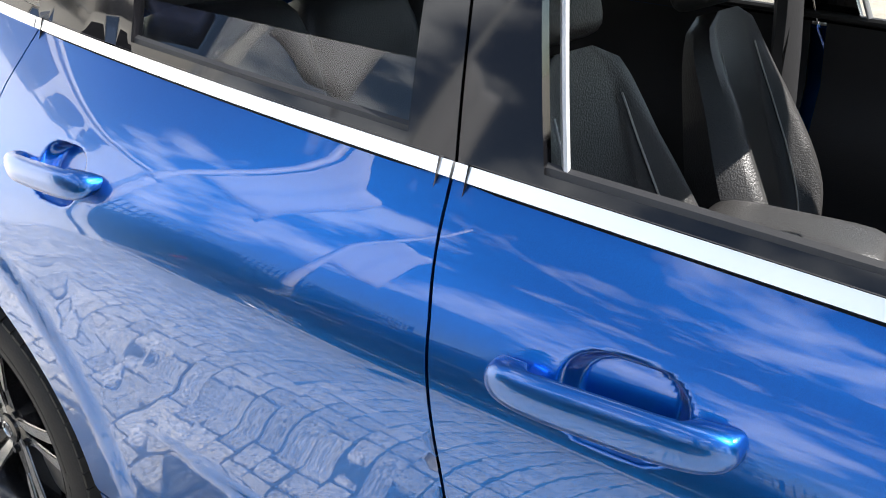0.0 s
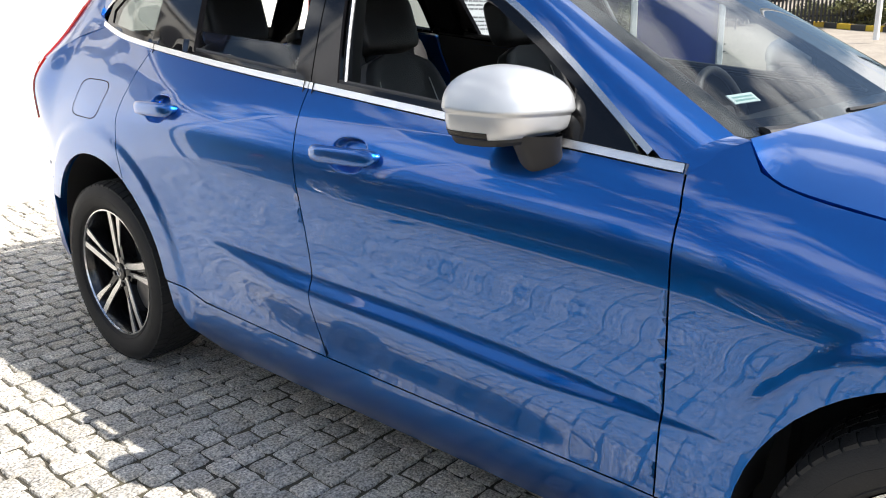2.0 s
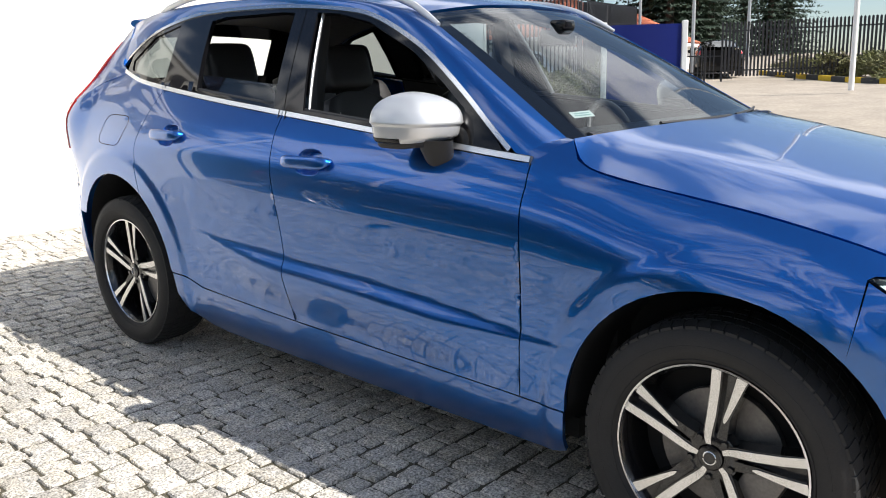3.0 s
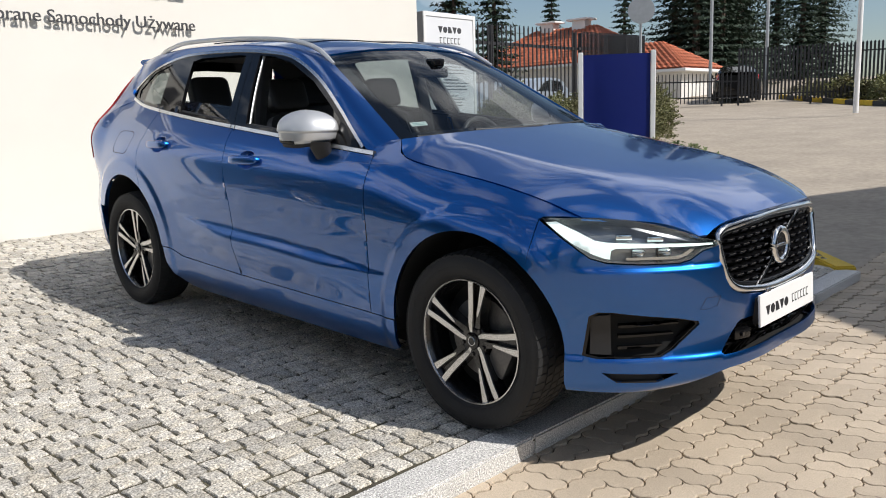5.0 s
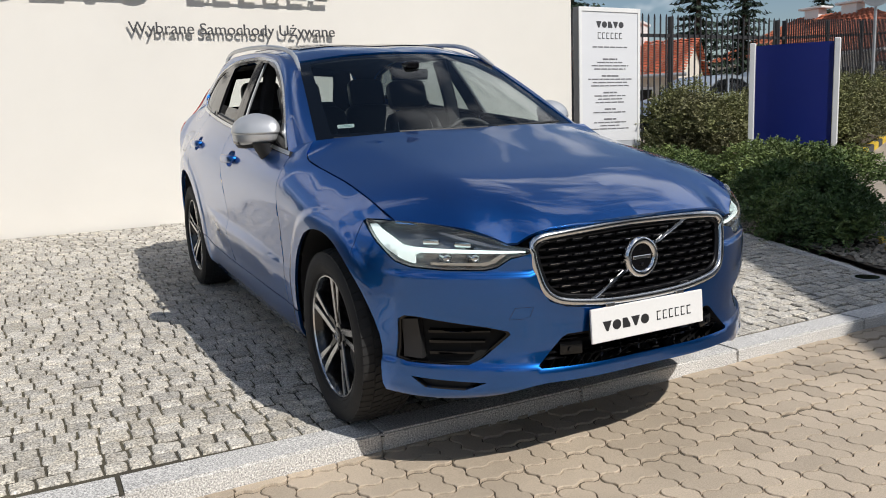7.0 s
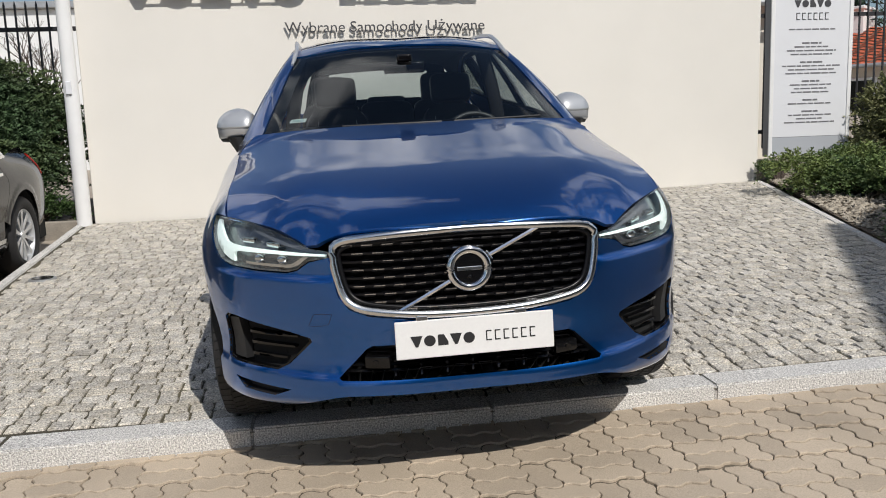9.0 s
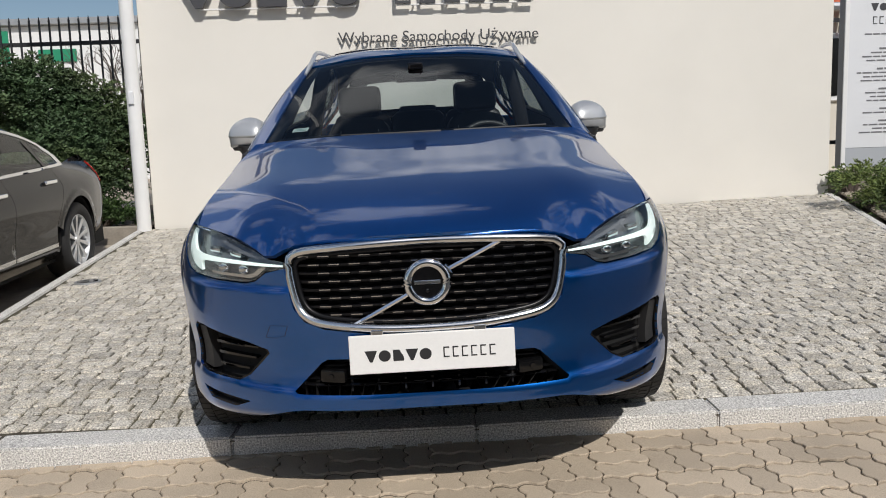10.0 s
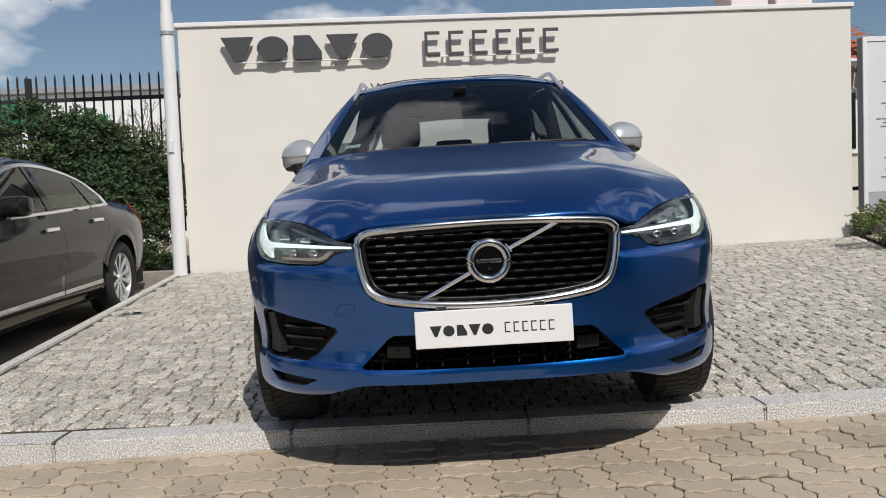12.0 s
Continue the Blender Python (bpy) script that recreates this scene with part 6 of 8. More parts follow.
seat(-0.37, 0.06)
seat(0.37, 0.06)
bench = thing("rear_bench", "", "", None)
for k in ("label", "category"):
    if k in bench:
        del bench[k]
bench.parent = car
tilt_r = Matrix.Translation((0, 1.06, 0.62)) @ Matrix.Rotation(radians(-17), 4, "X")
bm = bmesh.new()
pad_block(bm, (-0.66, 0.60, 0.45), (0.66, 1.12, 0.64), Matrix.Identity(4))
part("cushion", bm, M_LEATHER, bench, smooth=True)
for x in (-0.40, 0.0, 0.40):
    bm = bmesh.new()
    w = 0.215 if x else 0.205
    pad_block(bm, (x - w, -0.08, -0.04), (x + w, 0.08, 0.635), tilt_r)
    part("backrest", bm, M_LEATHER, bench, smooth=True)
    bm = bmesh.new()
    hgt = 0.215 if x else 0.05
    pad_block(bm, (x - 0.135, -0.05, 0.620), (x + 0.135, 0.05, 0.620 + hgt), tilt_r)
    part("headrest", bm, M_LEATHER, bench, smooth=True)
# dashboard with a screen and vents
bm = bmesh.new()
prof = [(-1.02, 1.06), (-0.80, 1.085), (-0.62, 1.07), (-0.52, 1.02), (-0.50, 0.93), (-0.58, 0.75), (-0.98, 0.70)]
ra_, rb_ = [], []
for y, z in prof:
    ra_.append(bm.verts.new((-0.70, y, z)))
    rb_.append(bm.verts.new((0.70, y, z)))
for i in range(len(prof)):
    j = (i + 1) % len(prof)
    bm.faces.new((ra_[i], ra_[j], rb_[j], rb_[i]))
bm.faces.new(ra_)
bm.faces.new(rb_)
bmesh.ops.recalc_face_normals(bm, faces=bm.faces[:])
bmesh.ops.bevel(bm, geom=bm.edges[:], offset=0.02, segments=3, affect="EDGES")
dash = part("dashboard", bm, M_TRIM, car, "dark soft dashboard", smooth=True)
bm = bmesh.new()
add_box(bm, (-0.09, -0.505, 0.80), (0.09, -0.485, 1.02), 0.006)
part("centre_screen", bm, M_GLOSS, dash)
bm = bmesh.new()
pad_block(bm, (-0.12, -0.52, 0.50), (0.12, 0.30, 0.68), Matrix.Identity(4))
part("centre_console", bm, M_TRIM, car, smooth=True)
bm = bmesh.new()
pad_block(bm, (-0.105, -0.06, 0.66), (0.105, 0.30, 0.885), Matrix.Identity(4))
part("armrest", bm, M_LEATHER, car, "black leather armrest", smooth=True)
bm = bmesh.new()
sw = Matrix.Translation((0.37, -0.42, 0.99)) @ Matrix.Rotation(radians(68), 4, "X")
add_tube(bm, [sw @ Vector((0.185 * math.cos(t), 0.185 * math.sin(t), 0)) for t in np.linspace(0, 2 * math.pi, 37)[:-1]], 0.015, 10, closed=True)
steering = part("steering_wheel", bm, M_LEATHER, car, "black leather steering wheel", smooth=True)
bm = bmesh.new()
pad_block(bm, (-0.075, -0.065, -0.045), (0.075, 0.055, 0.02), sw)
for a in (0.05, math.pi - 0.05, -math.pi / 2):
    add_tube(bm, [sw @ Vector((r * math.cos(a), r * math.sin(a), -0.012)) for r in (0.06, 0.12, 0.182)], 0.012, 8, flat=1.5)
part("wheel_boss", bm, M_TRIM, steering, smooth=True)
bm = bmesh.new()
rounded(bm, (0.22, 0.03, 0.06), Matrix.Translation((0.0, -0.36, 1.425)), 0.4, 3)
rounded(bm, (0.08, 0.07, 0.04), Matrix.Translation((0.0, -0.38, 1.475)), 0.3, 3)
part("rear_view_mirror", bm, M_PIANO, car, "black rear-view mirror", smooth=True)
# headliner under the roof
hl = Shell()
for sgn in (-1, 1):
    hl.grid(RP - np.array([0, 0, 0.035]), flip=True, sgn=sgn)
    hl.grid(CR - np.array([0.03, 0, 0.02]), flip=False, sgn=sgn)
M_HEAD = mat("charcoal_headliner", (0.05, 0.05, 0.052), 0.9, var=0.05, grain=0.05)
hl.done("headliner", M_HEAD, car, "charcoal headliner")
# door linings, set inside the skin
for sgn in (-1, 1):
    for y0, y1, nm in ((-0.84, 0.29, "front_door_lining"), (0.33, 1.22, "rear_door_lining")):
        L = []
        for z_k in np.linspace(0, 1, 10):
            row = []
            for y in np.linspace(y0, y1, 14):
                z = 0.34 + (belt_z(y) + 0.012 - 0.34) * z_k
                x = on_body(sy(y), min(z, belt_z(y) - 0.01))[0] - 0.045 - 0.055 * (1 - z_k) - (0.03 if 0.5 < z_k < 0.72 else 0) + (0.02 if z_k > 0.95 else 0)
                row.append((x, y, z))
            L.append(row)
        Shell().grid(np.array(L), flip=False, sgn=sgn, flange=0.02).done(nm, M_TRIM, car, "dark door lining")
    # belt-line seal beside the open window
    bm = bmesh.new()
    add_tube(bm, [tuple(gh(np.array([[y, belt_z(y) + 0.024]]))[0] * (sgn, 1, 1) - np.array((sgn * 0.018, 0, 0))) for y in np.linspace(-0.6, 1.05, 20)], 0.011, 8)
    part("window_seal", bm, M_PLASTIC, car, "black rubber window seal", smooth=True)
    # grey run channel at the rear of the front window
    bm = bmesh.new()
    add_tube(bm, [tuple(gh(np.array([[0.186 + 0.130 * t, belt_z(0.18) + 0.026 + (1.51 - belt_z(0.18)) * t]]))[0] * (sgn, 1, 1) - np.array((sgn * 0.016, 0, 0))) for t in np.linspace(0, 1, 10)], 0.009, 8, flat=0.55)
    part("window_channel", bm, M_STEEL, car, "pale grey window channel", smooth=True)
    # seat belt from the pillar
    bm = bmesh.new()
    pts = [(sgn * 0.60, 0.36, 1.40), (sgn * 0.63, 0.35, 1.10), (sgn * 0.64, 0.33, 0.80), (sgn * 0.64, 0.31, 0.55)]
    add_tube(bm, through_pts(pts, 10), 0.004, 6, flat=6.0)
    part("seat_belt", bm, M_BELT, car, "black seat belt")
    bm = bmesh.new()
    add_tube(bm, through_pts([(sgn * 0.655, 0.33, 0.30), (sgn * 0.665, 0.33, 0.85), (sgn * 0.64, 0.345, 1.18), (sgn * 0.565, 0.37, 1.52)], 12), 0.045, 8, flat=0.6)
    part("pillar_trim", bm, M_TRIM, car, smooth=True)
# load bay and lower closures
bm = bmesh.new()
add_box(bm, (-0.62, 1.38, 0.30), (0.62, 2.10, 0.98))
part("load_cover", bm, M_TRIM, car, "dark load cover")
bm = bmesh.new()
add_box(bm, (-0.885, -0.98, 0.30), (0.885, 1.0, 0.36))
add_box(bm, (-0.60, 1.0, 0.30), (0.60, 1.40, 0.36))
part("cabin_floor", bm, M_TRIM, car)
# windscreen sticker: plain bars
st = thing("windscreen_sticker", "pale green registration sticker inside the windscreen", "sticker")
i_, j_ = 4, 15
c = WP[i_, j_]
du, dv = WP[i_, j_ + 1] - WP[i_, j_ - 1], WP[i_ + 1, j_] - WP[i_ - 1, j_]
du, dv = du / np.linalg.norm(du), dv / np.linalg.norm(dv)
nn = np.cross(du, dv)
dv = np.cross(nn, du)
mm = Matrix(((-du[0], nn[0], -dv[0], -c[0]), (du[1], -nn[1], dv[1], c[1]), (du[2], -nn[2], dv[2], c[2]), (0, 0, 0, 1)))
st.matrix_world = CAR_M @ mm @ Matrix.Translation((0, 0.014, 0.012))
M_STICK = plain("sticker_paper", (0.62, 0.72, 0.70), 0.5)
M_STICK_B = plain("sticker_print", (0.25, 0.42, 0.40), 0.6)
bm = bmesh.new()
add_box(bm, (-0.04, -0.001, -0.016), (0.04, 0.001, 0.016))
part("paper", bm, M_STICK, st)
for z in (-0.007, 0.004):
    bm = bmesh.new()
    add_box(bm, (-0.03, -0.002, z - 0.002), (0.03, -0.0012, z + 0.003))
    add_box(bm, (-0.03, 0.0012, z - 0.002), (0.03, 0.002, z + 0.003))
    part("printed_bar", bm, M_STICK_B, st)
# wipers
for x0, x1 in ((-0.36, 0.10), (0.16, 0.60)):
    bm = bmesh.new()
    add_tube(bm, [(x, -1.035 + 0.02 * abs(x) + 0.10 * (x / 0.6) ** 2, 1.152) for x in np.linspace(x0, x1, 8)], 0.006, 6)
    part("wiper", bm, M_PLASTIC, car, "black wiper", smooth=True)
bm = bmesh.new()
add_tube(bm, [(x, -1.045 + 0.15 * (abs(x) / 0.7) ** 2.2, 1.126) for x in np.linspace(-0.66, 0.66, 25)], 0.014, 8, flat=1.8)
part("scuttle", bm, M_PLASTIC, car, "black scuttle below the screen", smooth=True)

# ---- lettering on the wall, signs, poles ----
letters = thing("wall_lettering", "dark grey raised brand blocks and small words on the wall", "sign", WALL_M)


def wall_x(x):
    return (x - WALL_A.x) / math.cos(WALL_TURN)


brand_blocks(letters, wall_x(-2.55), 1.99, 0.27, 5, True, Matrix.Translation((0, -0.075, 2.715)), M_LETTER, 0.05)
brand_blocks(letters, wall_x(-0.26), 1.64, 0.27, 6, False, Matrix.Translation((0, -0.075, 2.715)), M_LETTER, 0.035)
for a, b in ((-2.35, -0.65), (-0.2, 1.3)):
    bm = bmesh.new()
    add_box(bm, (wall_x(a), -0.085, 2.562), (wall_x(b), -0.06, 2.578), 0.003)
    for k in range(4):
        x = wall_x(a + (b - a) * (k + 0.5) / 4)
        add_box(bm, (x - 0.01, -0.07, 2.562), (x + 0.01, 0.0, 2.575))
    part("mounting_rail", bm, M_CAP, letters, "pale mounting rail")


def text_mesh(words, size, depth, mt, parent, m, label="", width=None):
    cu = bpy.data.curves.new("words", "FONT")
    cu.body, cu.size, cu.extrude = words, size, depth
    cu.resolution_u = 4
    tmp = new("words", cu)
    bpy.context.view_layer.update()
    me = bpy.data.meshes.new_from_object(tmp.evaluated_get(bpy.context.evaluated_depsgraph_get()))
    bpy.data.objects.remove(tmp)
    me.materials.clear()
    me.materials.append(mt)
    xs_ = [v.co.x for v in me.vertices]
    if width:
        k = width / (max(xs_) - min(xs_))
        x0 = min(xs_)
        for v in me.vertices:
            v.co.x = (v.co.x - x0) * k
    # each word by itself
    gaps = words.split(" ")
    bm_all = bmesh.new()
    bm_all.from_mesh(me)
    seen, lumps = set(), []
    for v in bm_all.verts:
        if v in seen:
            continue
        stack, lump = [v], []
        seen.add(v)
        while stack:
            q = stack.pop()
            lump.append(q)
            for e in q.link_edges:
                o = e.other_vert(q)
                if o not in seen:
                    seen.add(o)
                    stack.append(o)
        lumps.append((min(q.co.x for q in lump), max(q.co.x for q in lump), lump))
    lumps.sort(key=lambda q: q[0])
    jumps = sorted(range(1, len(lumps)), key=lambda i: max(q[1] for q in lumps[:i]) - lumps[i][0])[:len(gaps) - 1]
    cuts = [0] + sorted(jumps) + [len(lumps)]
    for a, b in zip(cuts, cuts[1:]):
        mine = {v for q in lumps[a:b] for v in q[2]}
        index = {v: i for i, v in enumerate(mine)}
        me_w = bpy.data.meshes.new("word")
        me_w.from_pydata([tuple(v.co) for v in mine], [], [tuple(index[v] for v in f.verts) for f in bm_all.faces if f.verts[0] in mine])
        me_w.materials.append(mt)
        ob = new("word", me_w)
        ob.parent = parent
        ob.matrix_basis = m
        if label:
            ob["label"] = label


text_mesh("Wybrane Samochody U\u017cywane", 0.165, 0.008, M_LETTER, letters, Matrix.Translation((wall_x(-0.86), -0.055, 2.178)) @ Matrix.Rotation(radians(90), 4, "X"), "small raised dark words", 2.24)

# white information pylon beside the wall
pylon = thing("information_sign", "white framed information panel on a concrete plinth", "sign", Matrix.Translation((4.97, 4.70, 0)) @ Matrix.Rotation(radians(1.5), 4, "Z"))
SW = 1.10
bm = bmesh.new()
add_box(bm, (0, 0, 0.58), (SW, 0.12, 2.66), 0.006)
part("casing", bm, mat("grey_sign_casing", (0.20, 0.20, 0.21), 0.4, var=0.05, scale=4, grain=0), pylon, "dark grey casing")
bm = bmesh.new()
for lo, hi in (((0, -0.02, 0.58), (0.05, 0, 2.66)), ((SW - 0.05, -0.02, 0.58), (SW, 0, 2.66)), ((0.05, -0.02, 2.60), (SW - 0.05, 0, 2.66))):
    add_box(bm, lo, hi, 0.003)
part("frame", bm, M_WHITE, pylon, "white aluminium frame")
bm = bmesh.new()
add_box(bm, (0.05, -0.008, 0.82), (SW - 0.05, -0.001, 2.60))
part("panel", bm, M_SIGN, pylon, "pale printed panel")
bm = bmesh.new()
add_box(bm, (0.05, -0.008, 0.58), (SW - 0.05, -0.001, 0.815))
part("lower_panel", bm, mat("grey_panel", (0.42, 0.44, 0.47), 0.35, var=0.02, scale=3, grain=0), pylon, "grey lower panel")
bm = bmesh.new()
add_box(bm, (-0.06, -0.06, 0.20), (SW + 0.06, 0.2, 0.55), 0.01)
part("plinth", bm, M_CONC, pylon, "rough concrete plinth")
brand_blocks(pylon, 0.30, 0.50, 0.085, 5, True, Matrix.Translation((0, -0.0085, 2.43)), M_LETTER, 0.003)
brand_blocks(pylon, 0.32, 0.46, 0.085, 6, False, Matrix.Translation((0, -0.0085, 2.28)), M_LETTER, 0.003)
M_PRINT = plain("grey_print", (0.16, 0.16, 0.17), 0.6)
rows_ = [(2.125, 0.62, 0.016), (1.96, 0.26, 0.02), (1.915, 0.46, 0.016), (1.87, 0.66, 0.016), (1.825, 0.56, 0.016), (1.73, 0.30, 0.02), (1.685, 0.78, 0.016), (1.64, 0.62, 0.016), (1.595, 0.68, 0.016),
         (1.50, 0.24, 0.02), (1.455, 0.56, 0.016), (1.41, 0.44, 0.016), (1.365, 0.52, 0.016), (1.27, 0.20, 0.02), (1.225, 0.60, 0.016), (1.13, 0.22, 0.02), (1.085, 0.58, 0.016), (1.04, 0.36, 0.016), (0.995, 0.68, 0.016)]
for z, w, h in rows_:
    bm = bmesh.new()
    x = SW / 2 - w / 2
    while x < SW / 2 + w / 2 - 0.02:
        ww_ = rng.uniform(0.05, 0.14)
        ww_ = min(ww_, SW / 2 + w / 2 - x)
        add_box(bm, (x, -0.011, z - h / 2), (x + ww_, -0.0085, z + h / 2))
        x += ww_ + 0.015
    part("print_line", bm, M_PRINT, pylon)

# blue sign board in the planting
blue = thing("blue_sign", "deep blue sign board with pale side posts", "sign", Matrix.Translation((7.13, 2.95, 0)) @ Matrix.Rotation(radians(-56), 4, "Z"))
bm = bmesh.new()
a = [bm.verts.new((x, -0.02 - 0.05 * (1 - (x / 0.47) ** 2), z)) for z in (0.55, 2.02) for x in np.linspace(-0.47, 0.47, 13)]
for i in range(12):
    bm.faces.new((a[i], a[i + 1], a[13 + i + 1], a[13 + i]))
bmesh.ops.solidify(bm, geom=bm.faces[:], thickness=0.05)
part("board", bm, M_BLUE_SIGN, blue, "deep blue curved face", smooth=True)
for sgn in (-1, 1):
    bm = bmesh.new()
    add_box(bm, (sgn * 0.51 - 0.035, -0.05, 0.1), (sgn * 0.51 + 0.035, 0.05, 2.06), 0.008)
    part("side_post", bm, M_WHITE, blue, "pale side post")

# flag poles and a flag
for x, y in ((-3.13, 4.36), (-6.05, 4.75)):
    pole = thing("flagpole", "white tapered flagpole standing beside the wall", "flagpole", Matrix.Translation((x, y, 0.15)), group="flagpoles")
    bm = bmesh.new()
    add_cyl(bm, (0, 0, 0), (0, 0, 3.0), 0.078, 0.072, 24)
    add_cyl(bm, (0, 0, 2.98), (0, 0, 8.5), 0.060, 0.04, 20)
    part("mast", bm, M_WHITE, pole, smooth=True)
    bm = bmesh.new()
    add_cyl(bm, (0, 0, 2.75), (0, 0, 2.79), 0.082, 0.082, 20)
    part("collar", bm, M_STEEL, pole, smooth=True)
    bm = bmesh.new()
    add_box(bm, (-0.03, -0.10, 1.42), (0.03, -0.07, 1.56), 0.008)
    part("cleat_box", bm, M_SIGN, pole, "small pale halyard box")
    bm = bmesh.new()
    n_f = 16
    sheet = [[bm.verts.new((-0.10 - 1.25 * i / n_f, 0.10 * math.sin(i * 0.9) * i / n_f, 3.35 - 0.45 * i / n_f * 0.2 + 2.6 * j / 10 + 0.05 * math.sin(i * 0.7))) for j in range(11)] for i in range(n_f + 1)]
    for i in range(n_f):
        for j in range(10):
            bm.faces.new((sheet[i][j], sheet[i + 1][j], sheet[i + 1][j + 1], sheet[i][j + 1]))
    flag = tagged(part("flag", bm, mat("white_flag_cloth", (0.7, 0.7, 0.72), 0.8, var=0.04, grain=0.02), None, smooth=True), "pale cloth flag hanging from a flagpole", "flag", group="flags")
    flag.matrix_world = Matrix.Translation((x, y, 0.15))
    sol = flag.modifiers.new("thick", "SOLIDIFY")
    sol.thickness = 0.004
# low drain lids in the setts
for x, y in ((-2.65, 1.55), (3.02, -1.10)):
    lid = thing("ground_light", "round steel ground light set in the setts", "light", Matrix.Translation((x, y, pad_z(x, y) + 0.004)), group="ground lights")
    bm = bmesh.new()
    add_cyl(bm, (0, 0, -0.03), (0, 0, 0.004), 0.105, 0.10, 28)
    part("rim", bm, M_STEEL, lid, smooth=True)
    bm = bmesh.new()
    add_cyl(bm, (0, 0, 0.0), (0, 0, 0.007), 0.078, 0.078, 28)
    part("lens", bm, M_GLOSS, lid)

# ---- the dark saloon beside the pad ----
B_PLAN = np.array([(0, -2.42), (0.5, -2.34), (0.76, -2.15), (0.87, -1.85), (0.915, -1.47), (0.925, -0.8), (0.925, 0), (0.925, 0.9), (0.92, 1.47), (0.885, 2.0), (0.80, 2.33), (0.55, 2.47), (0, 2.53)])
B_S = np.concatenate([[0], np.cumsum(np.linalg.norm(np.diff(B_PLAN, axis=0), axis=1))])
B_S -= B_S[6]
_bs = np.linspace(B_S[0], B_S[-1], 2000)
_bp = herm(B_S, B_PLAN, _bs)
bsy = lambda y: float(np.interp(y, _bp[:, 1], _bs))
B_LV = [(B_S[0], (0.2, 0.34, 0.5, 0.66, 0.80), (0.12, 0.03, 0.0, 0.03, 0.12)),
        (bsy(-1.85), (0.2, 0.34, 0.5, 0.70, 0.88), (0.12, 0.03, 0.0, 0.02, 0.13)),
        (bsy(-0.8), (0.2, 0.34, 0.52, 0.76, 0.97), (0.12, 0.03, 0.018, 0.0, 0.115)),
        (bsy(0.2), (0.2, 0.34, 0.52, 0.78, 1.00), (0.12, 0.03, 0.02, 0.0, 0.11)),
        (bsy(1.2), (0.2, 0.34, 0.54, 0.82, 1.05), (0.12, 0.03, 0.018, 0.004, 0.13)),
        (bsy(1.9), (0.22, 0.36, 0.56, 0.84, 1.08), (0.12, 0.03, 0.0, 0.01, 0.19)),
        (B_S[-1], (0.24, 0.38, 0.58, 0.85, 1.08), (0.15, 0.04, 0.0, 0.03, 0.12))]
BL_S, BL_Z, BL_O = np.array([r[0] for r in B_LV]), np.array([r[1] for r in B_LV]), np.array([r[2] for r in B_LV])
B_ARCH = [(-1.47, 0.345, 0.385, 0.385), (1.47, 0.345, 0.385, 0.385)]


def b_body(uv):
    s, z = uv[:, 0], uv[:, 1]
    c = herm(B_S, B_PLAN, s)
    t = herm(B_S, B_PLAN, s + 0.004) - herm(B_S, B_PLAN, s - 0.004)
    t /= np.linalg.norm(t, axis=1)[:, None]
    nrm = np.stack([t[:, 1], -t[:, 0]], 1)
    off = herm_rows(herm(BL_S, BL_Z, s), herm(BL_S, BL_O, s), z)
    for a in B_ARCH:
        d = arch_far(c[:, 1], z, a)
        off = off - 0.008 * (1 - np_step(0.03, 0.07, d))
    p = c - nrm * off[:, None]
    return np.stack([p[:, 0], p[:, 1], z], 1)


